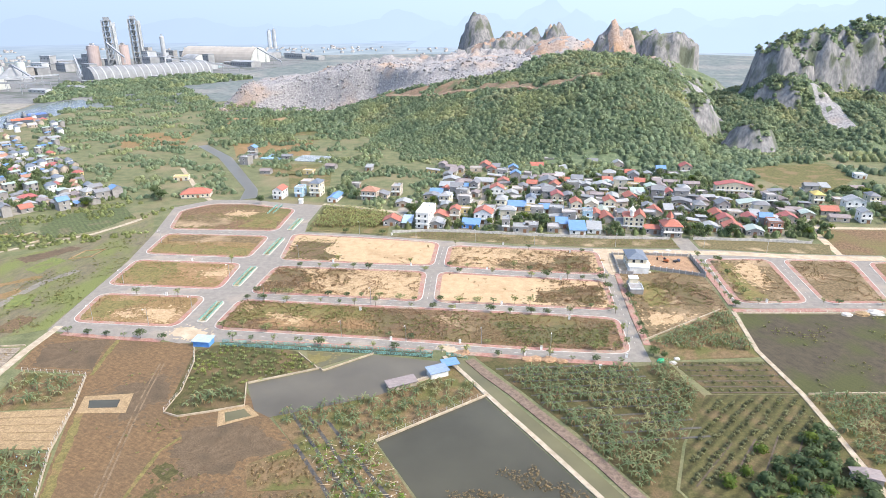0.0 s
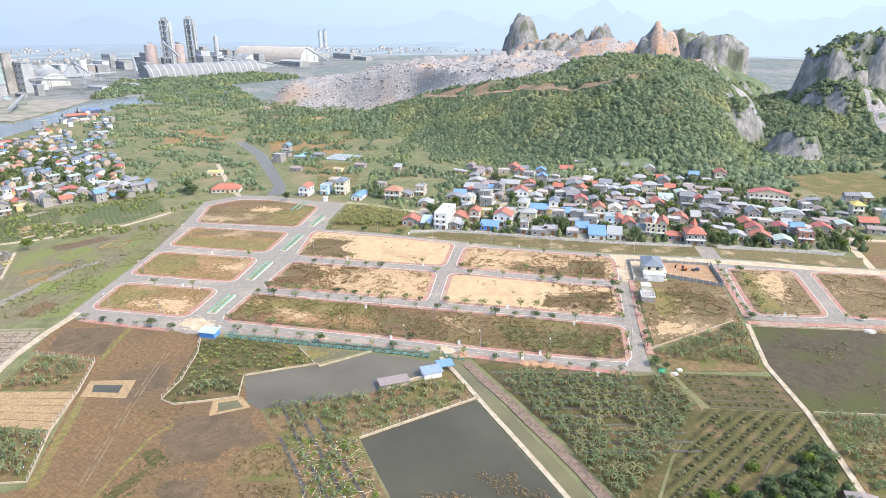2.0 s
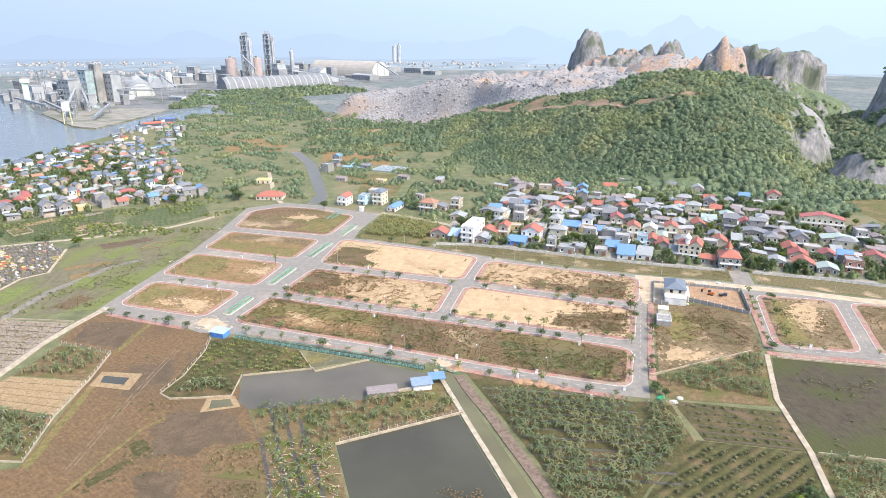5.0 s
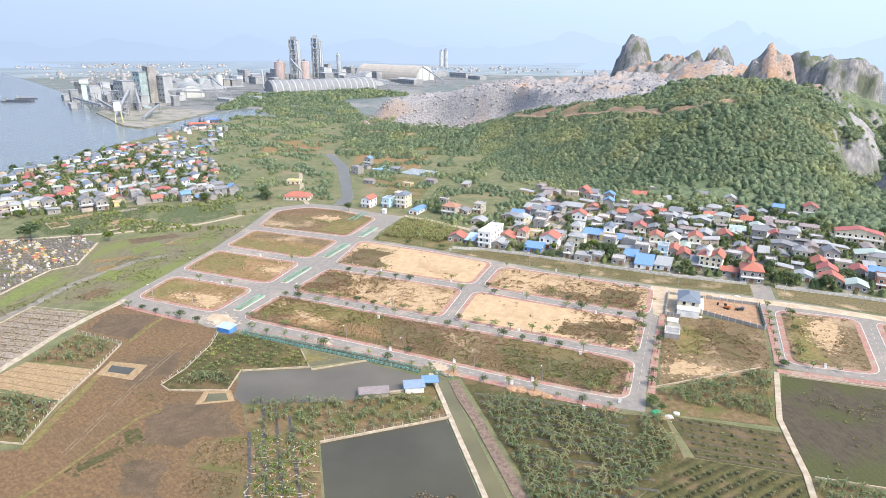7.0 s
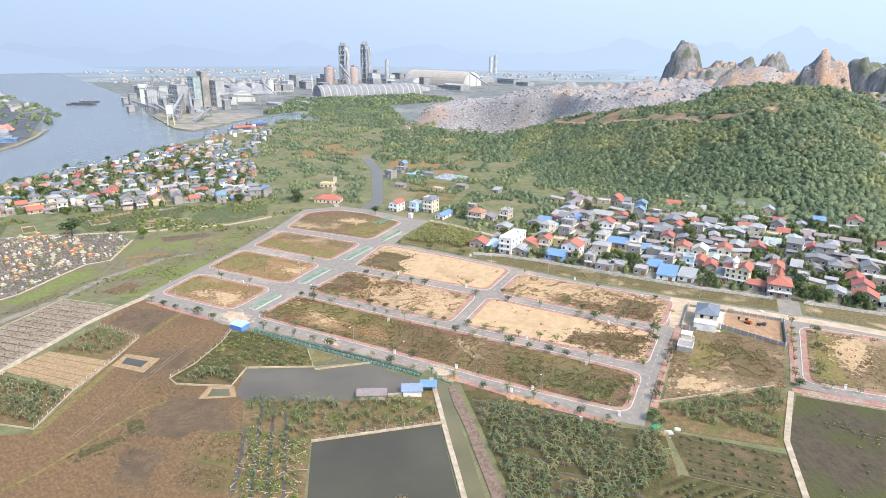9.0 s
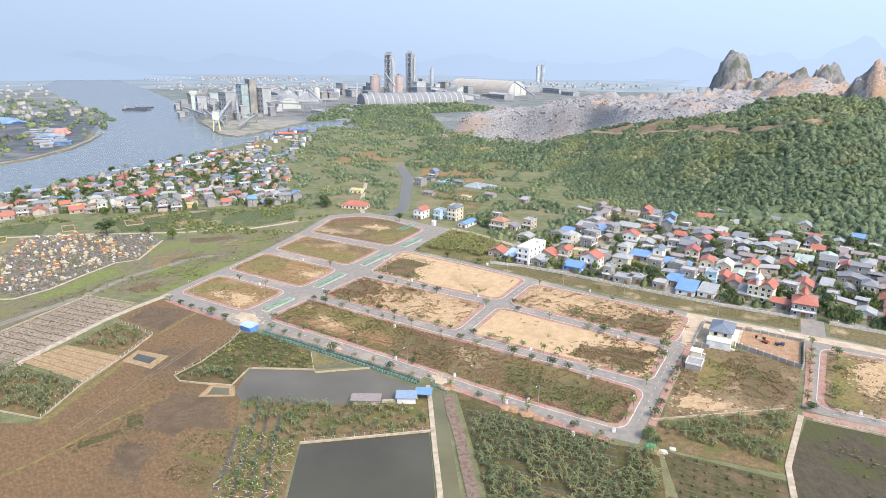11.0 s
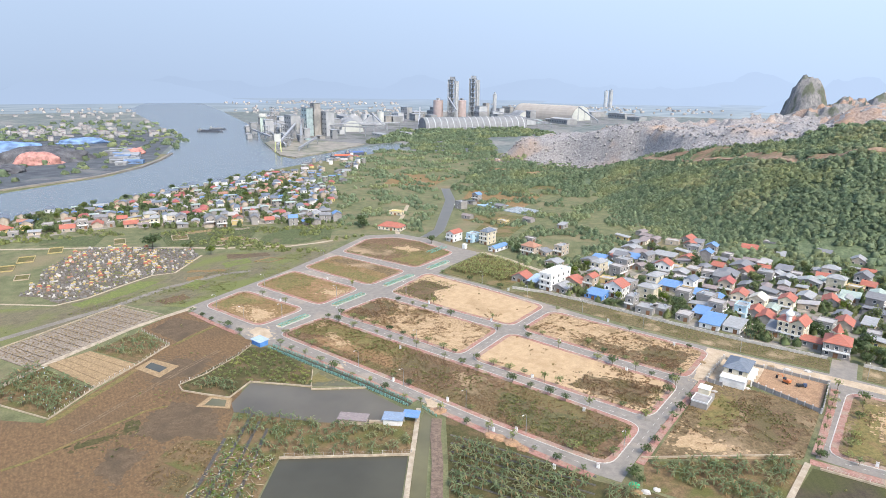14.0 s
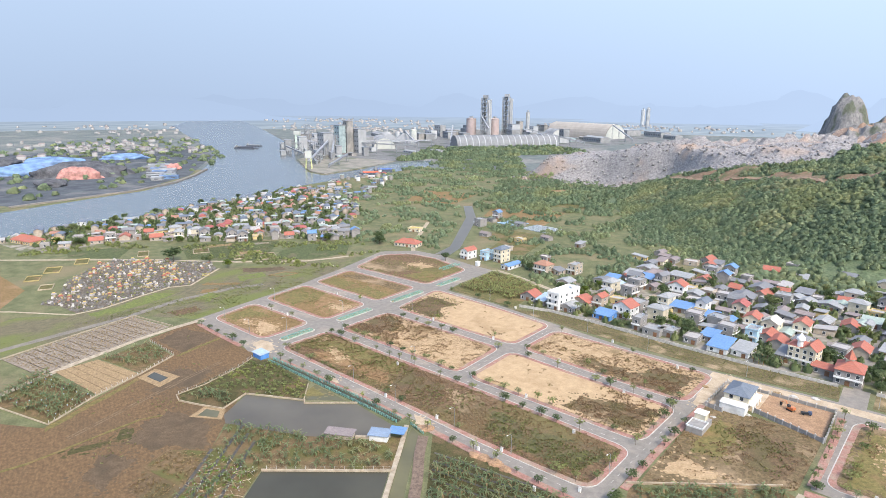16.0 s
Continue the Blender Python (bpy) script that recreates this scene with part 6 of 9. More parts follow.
hut = thing("transformer_hut", "small cream hut on a grey concrete base", "hut", "", "", pose(93.5, 277.5, 0.2, 0, 0, -6))
part("base", box(bmesh.new(), -3.0, -6.5, 0, 3.0, 4.5, 2.6), WALLS["cement"], hut, "grey concrete block base")
part("wall", box(bmesh.new(), -2.4, 0.5, 2.6, 1.6, 4.3, 5.2), WALLS["cream"], hut)
part("roof", box(bmesh.new(), -2.7, 0.2, 5.2, 1.9, 4.6, 5.4), M_TRIM, hut)
part("parapet", ring(bmesh.new(), [Vector(p) for p in ((-3.1, -6.6), (3.1, -6.6), (3.1, 0.2), (-3.1, 0.2))], [Vector(p) for p in ((-2.9, -6.4), (2.9, -6.4), (2.9, 0.0), (-2.9, 0.0))], 2.5, 3.1), WALLS["white"], hut)


def post_wall(a, b, label, height=1.9, step=3.2, mat=None):
    """A wall of panels between square posts."""
    a, b = Vector(a), Vector(b)
    n = max(1, round((b - a).length / step))
    ang = math.degrees(math.atan2(b.y - a.y, b.x - a.x))
    t = thing("yard_wall", label, "wall", "yard walls", "", pose(a.x, a.y, 0.1, 0, 0, ang))
    s = (b - a).length / n
    pm = mesh_of("post", box(box(bmesh.new(), -0.2, -0.2, -0.1, 0.2, 0.2, height + 0.35), -0.27, -0.27, height + 0.35, 0.27, 0.27, height + 0.5), M_KERB)
    wm = mesh_of("panel", box(bmesh.new(), 0.2, -0.09, -0.1, s - 0.2, 0.09, height), mat or WALLS["cement"])
    for i in range(n + 1):
        child("post", pm, t, pose(i * s, 0, 0))
        if i < n:
            child("panel", wm, t, pose(i * s, 0, 0))
    return t


post_wall((108, 303.5), (133.5, 292), "grey block wall with posts round a yard")
post_wall((134, 293), (136, 320), "grey block wall with posts round a yard", 2.2)
post_wall((112, 324), (135.5, 321.8), "grey block wall with posts round a yard", 1.4)
post_wall((91.5, 297), (94.5, 324.5), "grey block wall with posts beside the house")
post_wall((92, 296.8), (98, 295.4), "grey block wall with posts beside the house")
post_wall((95, 325), (111, 324.2), "grey block wall with posts behind the house", 1.2)

M_ORANGE = plain("orange_paint", (0.52, 0.17, 0.06), 0.45, 0.1)
M_BLACK = plain("black_rubber", (0.03, 0.03, 0.03), 0.8, 0.2)
ex = thing("excavator", "orange tracked excavator on bare earth", "excavator", "", "", pose(120.5, 313, 0.3, 0, 0, 150) @ Matrix.Scale(0.78, 4))
for s in (-1, 1):
    b = box(bmesh.new(), -1.8, s * 1.1 - 0.3, 0, 1.8, s * 1.1 + 0.3, 0.8)
    bmesh.ops.bevel(b, geom=list(b.edges), offset=0.2, segments=2, affect="EDGES")
    part("track", b, M_BLACK, ex, "black crawler track")
part("body", box(box(bmesh.new(), -2.0, -1.2, 0.9, 1.3, 1.2, 2.0), -2.1, -1.1, 2.0, -0.5, 1.1, 2.3), M_ORANGE, ex)
part("cab", box(bmesh.new(), 0.0, 0.1, 2.01, 1.5, 1.15, 3.2), M_GLASS, ex, "dark glazed cab")
part("boom", rod(rod(bmesh.new(), (1.2, -0.3, 1.6), (3.4, -0.3, 4.0), 0.28, 0.22, 6), (3.4, -0.3, 4.0), (5.6, -0.3, 2.4), 0.22, 0.16, 6), M_ORANGE, ex)
part("bucket", box(bmesh.new(), 5.3, -0.8, 0.6, 6.2, 0.2, 2.2), M_BLACK, ex)
wk = thing("site_truck", "dark blue small truck on bare earth", "truck", "", "", pose(126, 312.5, 0.3, 0, 0, 20) @ Matrix.Scale(0.7, 4))
part("cab", box(bmesh.new(), 1.2, -0.9, 0.6, 2.9, 0.9, 2.3), plain("dark_blue_paint", (0.05, 0.07, 0.12), 0.5), wk)
part("bed", box(bmesh.new(), -2.6, -1.0, 0.8, 1.1, 1.0, 1.6), M_BLACK, wk)
for px in (-1.6, 2.0):
    for s in (-1, 1):
        part("wheel", rod(bmesh.new(), (px, s * 0.75, 0.45), (px, s * 1.0, 0.45), 0.45, 0.45, 10), M_BLACK, wk)

# ---- sheds by the fields ----
sh = thing("shed", "blue walled shed with pale sheet roof at the field edge", "shed", "", "", pose(-95.2, 223.6, 0.05, 0, 0, -8))
part("wall", box(bmesh.new(), -3.3, -2.2, 0, 3.3, 2.2, 2.4), WALLS["blue"], sh)
child("roof", roof_mesh("shed", 6.6, 4.4, 2.4, 0.2, ROOFS["paleblue"], WALLS["blue"]), sh, Matrix())
sh = thing("shed", "long low grey pond shed with patched sheet roof", "shed", "", "", pose(-13.6, 192.6, 0.05, 0, 0, 24))
part("wall", box(bmesh.new(), -5, -2, 0, 5, 2, 1.9), WALLS["beige"], sh)
child("roof", roof_mesh("shed", 10, 4, 1.9, 0.15, ROOFS["dustyrose"], WALLS["beige"]), sh, Matrix())
sh = thing("shed", "white pond hut with pale blue roof", "shed", "", "", pose(-0.8, 200.0, 0.05, 0, 0, 24))
part("wall", box(bmesh.new(), -3.4, -2.2, 0, 3.4, 2.2, 2.4), WALLS["white"], sh)
child("roof", roof_mesh("shed", 6.8, 4.4, 2.4, 0.2, ROOFS["steelblue"], WALLS["white"]), sh, Matrix())
sh = thing("shed", "open pond shelter with bright blue roof", "shed", "", "", pose(3.8, 204.8, 0.05, 0, 0, 20))
for px in (-2.2, 2.2):
    for py in (-1.5, 1.5):
        part("post", rod(bmesh.new(), (px, py, 0), (px, py, 2.6), 0.1, 0.1, 6), M_KERB, sh)
child("roof", roof_mesh("shed", 5.2, 3.8, 2.5, 0.2, ROOFS["blue"], WALLS["white"]), sh, Matrix())
low_wall([(-8.4, 195.2), (-4, 197.8)], 0.9, 1.2, "broken pale footbridge between pond sheds")
sh = thing("shed", "farm shed with grey and pink sheet roof", "shed", "", "", pose(120.6, 143.2, 0.05, 0, 0, -12))
part("wall", box(bmesh.new(), -3.6, -2, 0, 3.6, 2, 2.3), WALLS["cement"], sh)
child("roof", roof_mesh("gable", 7.2, 4, 2.3, 0.22, ROOFS["dustyrose"], WALLS["cement"]), sh, Matrix())
tp = thing("tarpaulin_pile", "heap of sacks under a green tarpaulin", "tarpaulin", "", "", pose(84.5, 209.5, 0.1, 0, 0, 30))
b = bmesh.new()
bmesh.ops.create_icosphere(b, subdivisions=2, radius=1)
for q in b.verts:
    q.co = Vector((q.co.x * 1.9, q.co.y * 1.4, max(-0.1, q.co.z * 1.1))) * (1 + 0.2 * noise.noise(q.co * 1.7))
part("cover", b, plain("green_tarpaulin", (0.03, 0.36, 0.16), 0.5, 0.15, 1), tp)


def heap(x, y, w, h, mat, label, seed):
    b = bmesh.new()
    bmesh.ops.create_icosphere(b, subdivisions=3, radius=1)
    for q in b.verts:
        k = 1 + 0.35 * noise.noise(q.co * 2.2 + Vector((seed, 0, 0)))
        q.co = Vector((q.co.x * w * k, q.co.y * w * 0.8 * k, max(-0.05, q.co.z) * h * k))
    o = whole("rubble_mound", b, mat, label, "rubble", "rubble mounds")
    o.matrix_basis = pose(x, y, 0.08)


for k, (x, y, w, h) in enumerate(((86, 206.5, 1.6, 0.7), (88.5, 208, 1.4, 0.8), (91, 211, 1.2, 0.6), (186, 249.5, 3.2, 1.1), (192.5, 250.5, 3.6, 1.2), (179, 249, 2.4, 0.9), (114, 327, 2, 0.8), (120, 328, 1.5, 0.7),
                                  (128, 331, 1.6, 0.6), (87, 316, 1.5, 0.6), (107, 299, 1.4, 0.6), (96, 289, 1.2, 0.5))):
    heap(x, y, w, h, M_KERB if k % 3 else M_TAN, "mound of pale rubble and earth", k)

for k, (x, y) in enumerate(((33.4, 210.8), (36.8, 211.3), (41.9, 210.8), (46.6, 209.4), (9.3, 216.4), (8.1, 215.3))):
    heap(x, y, 2.2 + 0.4 * (k % 3), 0.9, M_REDSOIL, "small heap of reddish brown earth beside the footway", 200 + k)

# ---- street furniture ----
M_POLE = plain("galvanised_steel", (0.42, 0.43, 0.43), 0.45, 0.06, 1, 0.6)
M_TEAL = plain("teal_paint", (0.17, 0.37, 0.30), 0.55, 0.2, 0.8)
lamp = thing("street_lamp", "grey steel street lamp with curved arm", "street lamp", "street lamps")
b = bmesh.new()
rod(b, (0, 0, 0), (0, 0, 7.6), 0.11, 0.07, 7)
part("pole", b, M_POLE, lamp)
part("arm", rod(rod(bmesh.new(), (0, 0, 7.5), (0, -0.9, 8.3), 0.06, 0.05, 6), (0, -0.9, 8.3), (0, -2.0, 8.4), 0.05, 0.045, 6), M_POLE, lamp)
part("lantern", box(bmesh.new(), -0.14, -2.7, 8.3, 0.14, -1.9, 8.46), M_TRIM, lamp)
for x, y in ((-151.3, 245.0), (-125.1, 240.7), (-111.2, 253.9), (-40.6, 229.3), (-13.8, 225.2), (16.6, 223.3), (43.7, 218.6), (76.2, 227.2), (-157.1, 285.2), (-106.8, 292.4), (-82.4, 266.7), (-32.2, 262.7), (-78, 320.5), (-50, 363), (-15, 352.5), (20, 347), (54, 341.5), (100, 338), (150, 336), (182, 328), (-164, 346)):
    put(lamp, x, y, 0.02, -8 + rng.uniform(-5, 5))

cab = thing("utility_box", "white utility cabinet on the footway", "cabinet", "utility cabinets")
part("body", box(bmesh.new(), -0.45, -0.3, 0, 0.45, 0.3, 1.5), M_TRIM, cab)
part("cap", box(bmesh.new(), -0.52, -0.37, 1.5, 0.52, 0.37, 1.62), M_KERB, cab)
for x, y in ((-72, 264.2), (-36, 254.5), (-20, 226.5), (8, 224), (40, 218.5), (28, 260.5), (56, 245), (-58, 314), (-16, 308.8), (24, 302.5), (60, 289), (-30, 359), (36, 341.5), (72, 328), (-130, 271.3), (-135, 316.5), (72, 212.3), (150, 262), (33, 214), (60, 204.3)):
    put(cab, x, y, 0.2, -8)

ST = [tree(31, M_LEAF_DARK, "young dark green tree on the footway", 3.9, 1.9, 110, 0.2, 0.0, 0.7), tree(32, M_LEAF, "young sparse tree on the footway", 3.5, 1.7, 75, 0.19, 0.0, 0.6),
      tree(33, M_ORCHARD, "thin tall sapling on the footway", 4.6, 1.4, 70, 0.2, 0.0, 0.9), tree(34, M_ORCHARD, "olive green spreading young tree", 3.4, 2.1, 110, 0.17, 0.0, 0.55)]


def tree_row(x0, y0, x1, y1, step, skip=0.25):
    n = max(1, round(math.hypot(x1 - x0, y1 - y0) / step))
    for i in range(n + 1):
        if rng.random() > skip:
            f = (i + rng.uniform(-0.15, 0.15)) / n
            put(ST[rng.randrange(4)], x0 + (x1 - x0) * f, y0 + (y1 - y0) * f, 0.2, None, rng.uniform(0.7, 1.35))


tree_row(-90, 266.3, 74, 246, 8.5)
tree_row(-88, 273.9, -11, 264.4, 9)
tree_row(-1, 263.6, 76, 254.6, 8.5)
tree_row(-84, 308.3, -9, 300.6, 10, 0.4)
tree_row(-84, 318.3, -6, 309.4, 10, 0.4)
tree_row(1, 299.6, 80, 287.6, 9)
tree_row(4, 307.5, 82, 296, 9, 0.4)
tree_row(-92, 237, 70, 216.6, 10, 0.35)
tree_row(-86, 226.6, 70, 207.4, 10, 0.2)
tree_row(-155, 232.6, -114, 227.4, 9, 0.1)
tree_row(74.3, 222, 81.6, 286, 9, 0.4)
tree_row(83.2, 228, 88.5, 275, 9, 0.3)
tree_row(133, 262, 139, 318, 8, 0.1)
tree_row(142, 262, 148, 312, 9, 0.4)
tree_row(145, 259.5, 230, 258.5, 9, 0.4)
tree_row(-154, 273, -116, 268.5, 10, 0.5)
tree_row(-157, 320, -112, 313.3, 10, 0.5)
tree_row(-80, 365.5, -36, 359.5, 10, 0.5)
tree_row(-2, 340.8, 80, 328, 11, 0.5)

# outer footway on the south side, and its railed ditch
for pts, wide in (([(-158, 233), (-136, 229.4), (-114, 226.6)], 2.6), ([(-86, 226.5), (-71.7, 225.6), (-51, 223.4), (-29, 221.1), (-3, 217.4)], 2.4), ([(10, 215.7), (28.6, 212.9), (50, 209.6), (72, 207.2)], 2.8),
                  ([(131, 253.6), (145, 253.4), (170, 253.7), (242, 251.9)], 3.4), ([(83.0, 222), (84.9, 247), (88.3, 279), (90.5, 297)], 2.8), ([(132.6, 259), (134.2, 272), (137.0, 300), (138, 318)], 2.8)):
    whole("pavement", ribbon(bmesh.new(), pts, wide, 0.0, 0.213), M_PAVER, "red paved footway beside the street", "pavement", "footways", "structure")



def railing(pts, label, step=2.4):
    """Teal rails on posts with crossed braces, each run one thing."""
    for a, b in zip(pts, pts[1:]):
        a, b = Vector(a), Vector(b)
        n = max(1, round((b - a).length / step))
        s = (b - a).length / n
        t = thing("railing", label, "railing", "teal railings", "", pose(a.x, a.y, 0.15, 0, 0, math.degrees(math.atan2(b.y - a.y, b.x - a.x))))
        pm = mesh_of("post", box(bmesh.new(), -0.09, -0.09, 0, 0.09, 0.09, 1.3), M_TEAL)
        bm_ = bmesh.new()
        for z in (0.25, 0.75, 1.2):
            box(bm_, 0.09, -0.05, z, s - 0.09, 0.05, z + 0.1)
        rod(bm_, (0.1, 0, 0.3), (s - 0.1, 0, 1.2), 0.05, 0.05, 5)
        rm = mesh_of("rail_panel", bm_, M_TEAL)
        for i in range(n + 1):
            child("post", pm, t, pose(i * s, 0, 0))
            if i < n:
                child("rail_panel", rm, t, pose(i * s, 0, 0))


railing([(-88, 225.0), (-71.7, 223.6), (-51, 221.4), (-29, 219.2), (-3, 215.4)], "teal painted railing along a ditch")
railing([(-88, 222.2), (-71.7, 220.6), (-51, 218.2), (-29, 216.0), (-3, 212.5)], "teal painted railing along a ditch")
railing([(2.5, 214.4), (10.5, 211.6)], "teal painted railing on a small bridge")
railing([(-113.5, 404), (-112, 424)], "teal painted railing along a ditch", 2.0)
railing([(-117, 404), (-115.5, 424)], "teal painted railing along a ditch", 2.0)
for q in ([(-88, 224.8), (-71.7, 223.4), (-51, 221.2), (-29, 219.0), (-3, 215.2), (-3, 212.7), (-29, 216.2), (-51, 218.4), (-71.7, 220.8), (-88, 222.4)],):
    area("ditch_water", q[::-1], 0.1, M_POND, "dark water in a railed ditch", "ditch")

for y0, y1 in ((243, 264.5), (281.5, 308), (325, 354), (369, 393.5)):
    x0, x1 = -103.7 + (y0 - 242) * 0.075, -103.7 + (y1 - 242) * 0.075
    d = Vector((x1 - x0, y1 - y0))
    length = d.length
    t = thing("planted_median", "long planted traffic island framed by teal railings", "traffic island", "planted medians", "", pose(x0, y0, 0.06, 0, 0, math.degrees(math.atan2(d.y, d.x))))
    o = rounded([(0, -2.2), (length, -2.2), (length, 2.2), (0, 2.2)], 2.0)
    k = rounded([(0.4, -1.8), (length - .4, -1.8), (length - .4, 1.8), (0.4, 1.8)], 1.7)
    part("kerb", ring(bmesh.new(), o, k, 0, 0.3), M_KERB, t)
    part("soil", slab(bmesh.new(), k, 0, 0.2), M_DIRT, t)
    n = max(2, round((length - 3) / 2.4))
    s = (length - 3) / n
    for side in (-1.35, 1.35):
        b = bmesh.new()
        for z in (0.3, 0.65, 0.95):
            box(b, 1.5, side - 0.07, z, length - 1.5, side + 0.07, z + 0.12)
        for i in range(n + 1):
            box(b, 1.5 + i * s - 0.09, side - 0.09, 0.2, 1.5 + i * s + 0.09, side + 0.09, 1.15)
        part("railing", b, M_TEAL, t)
    for i in range(n + 1):
        part("cross_rail", box(bmesh.new(), 1.5 + i * s - 0.06, -1.27, 0.9, 1.5 + i * s + 0.06, 1.27, 1.0), M_TEAL, t)
    v, f, m = [], [], []
    for i in range(int(length / 1.3)):
        tv, tf, _ = TUFT
        k0 = len(v)
        v += [(1.6 + i * (length - 3.2) / max(1, int(length / 1.3) - 1) + p[0] * 0.8, p[1] * 0.8, 0.15 + p[2] * 0.35) for p in tv]
        f += [tuple(k0 + q for q in g) for g in tf]
    me = bpy.data.meshes.new("hedge")
    me.from_pydata(v, [], f)
    me.materials.append(M_LEAF)
    child("hedge", me, t, Matrix())

# white gate posts and pipes at the top junction
gate = thing("gate_hut", "small white guard hut by the road", "hut", "", "", pose(-100, 430, 0.05, 0, 0, -10))
part("wall", box(bmesh.new(), -1.3, -1.3, 0, 1.3, 1.3, 3.2), WALLS["white"], gate)
part("roof", box(bmesh.new(), -1.6, -1.6, 3.2, 1.6, 1.6, 3.4), M_TRIM, gate)


# ---- villages: lesser houses ----
def free(x, y, r):
    return all((x - a) ** 2 + (y - b) ** 2 > (r + c) ** 2 for a, b, c in TAKEN)


GLADE = [(254, 534), (300, 550), (345, 556), (338, 500), (292, 455), (268, 452)]
CREEK = [(-143, 440), (-130, 446), (-136, 472), (-196, 594), (-242, 658), (-262, 655), (-219, 590), (-158, 470)]
TONES = ["red", "terracotta", "darkgrey", "darkgrey", "grey", "grey", "dustyrose", "blue", "grey", "maroon", "dustyrose", "palegreen", "cement", "slate", "darkgrey", "darkgrey", "darkgrey", "dustyrose"]
PAINT = ["cream", "beige", "beige", "cement", "cement", "cement", "yellow", "cement", "beige", "cement"]
PROTO = []
r = random.Random(12)
spare = len(TAKEN)
for i in range(26):
    fl = 2 if r.random() < 0.28 else 1
    kind = r.choice(["gable", "gable", "gable", "hip", "shed", "flat"]) if fl == 1 else r.choice(["gable", "hip", "flat"])
    tone = r.choice(TONES) if kind != "flat" else r.choice(["grey", "cement"])
    PROTO.append(house(0, 0, 0, r.uniform(5.5, 8.5), r.uniform(7, 11.5), fl, r.choice(PAINT), kind, tone))
del TAKEN[spare:]


for lane in ([(20, 395), (30, 440), (35, 500), (60, 540)], [(142, 350), (144, 380), (150, 430), (158, 470)], [(220, 320), (228, 364), (231, 372), (276, 369), (330, 367)]):
    for (x0, y0), (x1, y1) in zip(lane, lane[1:]):
        n = int(math.hypot(x1 - x0, y1 - y0) / 4)
        TAKEN += [(x0 + (x1 - x0) * i / n, y0 + (y1 - y0) * i / n, 1.6) for i in range(n + 1)]


def settle(pts, count, seed, base_turn, gap=7.0):
    r = random.Random(seed)
    xs, ys = [p[0] for p in pts], [p[1] for p in pts]
    made = 0
    for _ in range(count * 14):
        x, y = r.uniform(min(xs), max(xs)), r.uniform(min(ys), max(ys))
        if made < count and inside(pts, x, y) and not inside(CREEK, x, y) and free(x, y, gap * r.uniform(0.7, 1.1)):
            put(PROTO[r.randrange(len(PROTO))], x, y, 0, base_turn + r.choice([0, 0, 90, 180, -90]) + r.uniform(-8, 8))
            TAKEN.append((x, y, 5.5))
            made += 1


def house_template(w, d, high, pitch, hip):
    """A small far house: walls, roof and dark window and door boxes, with material numbers 0, 1, 2."""
    x, y = w / 2, d / 2
    v = [(-x, -y, -0.2), (x, -y, -0.2), (x, y, -0.2), (-x, y, -0.2), (-x, -y, high), (x, -y, high), (x, y, high), (-x, y, high)]
    f, m = [(0, 1, 5, 4), (1, 2, 6, 5), (2, 3, 7, 6), (3, 0, 4, 7)], [0] * 4
    e, k, g = 0.5, (x if hip else 0.0) * 0.55, high + pitch * y
    v += [(-x - e, -y - e, high - 0.1), (x + e, -y - e, high - 0.1), (x + e, y + e, high - 0.1), (-x - e, y + e, high - 0.1), (-x - e + k, 0, g), (x + e - k, 0, g), (-x, 0, g - 0.15), (x, 0, g - 0.15)]
    f += [(8, 9, 13, 12), (10, 11, 12, 13)] + ([(9, 10, 13), (11, 8, 12)] if hip else [(5, 6, 15), (7, 4, 14)])
    m += [1, 1] + ([1, 1] if hip else [0, 0])
    for fl in range(int(high / 3)):
        for q in (-0.3, 0.3):
            for side in (-1, 1):
                c, z = len(v), 1.0 + 3.2 * fl
                a, b, t = q * w - 0.6, q * w + 0.6, side * (y + 0.05)
                v += [(a, t, z), (b, t, z), (b, t, z + 1.4), (a, t, z + 1.4)]
                f.append((c, c + 1, c + 2, c + 3) if side < 0 else (c + 3, c + 2, c + 1, c))
                m.append(2)
    return v, f, m


RIVERSIDE = [(-465, 250), (-476, 300), (-466, 352), (-478, 420), (-486, 505), (-515, 625), (-470, 640), (-420, 600), (-330, 560), (-290, 490), (-232, 445), (-268, 412), (-322, 362), (-386, 322), (-412, 262)]
settle([(-412, 262), (-386, 322), (-322, 362), (-268, 412), (-232, 445), (-258, 462), (-300, 420), (-345, 380), (-400, 345), (-432, 290)], 52, 3, -35, 3.8)
far_lots = [[] for _ in range(10)]
r = random.Random(91)
for pts, n in ((RIVERSIDE, 250), ([(-480, 640), (-545, 740), (-540, 850), (-470, 800), (-400, 650), (-330, 580)], 46)):
    xs, ys, made = [p[0] for p in pts], [p[1] for p in pts], 0
    for _ in range(n * 16):
        x, y = r.uniform(min(xs), max(xs)), r.uniform(min(ys), max(ys))
        if made < n and inside(pts, x, y) and not inside(CREEK, x, y) and free(x, y, 3.2 + 2.5 * r.random()):
            far_lots[r.randrange(10)].append((x, y, 0.0, r.uniform(0.75, 1.15), r.uniform(0.85, 1.1), radians(-35 + r.choice((0, 0, 90)) + r.uniform(-10, 10))))
            TAKEN.append((x, y, 4.0))
            made += 1
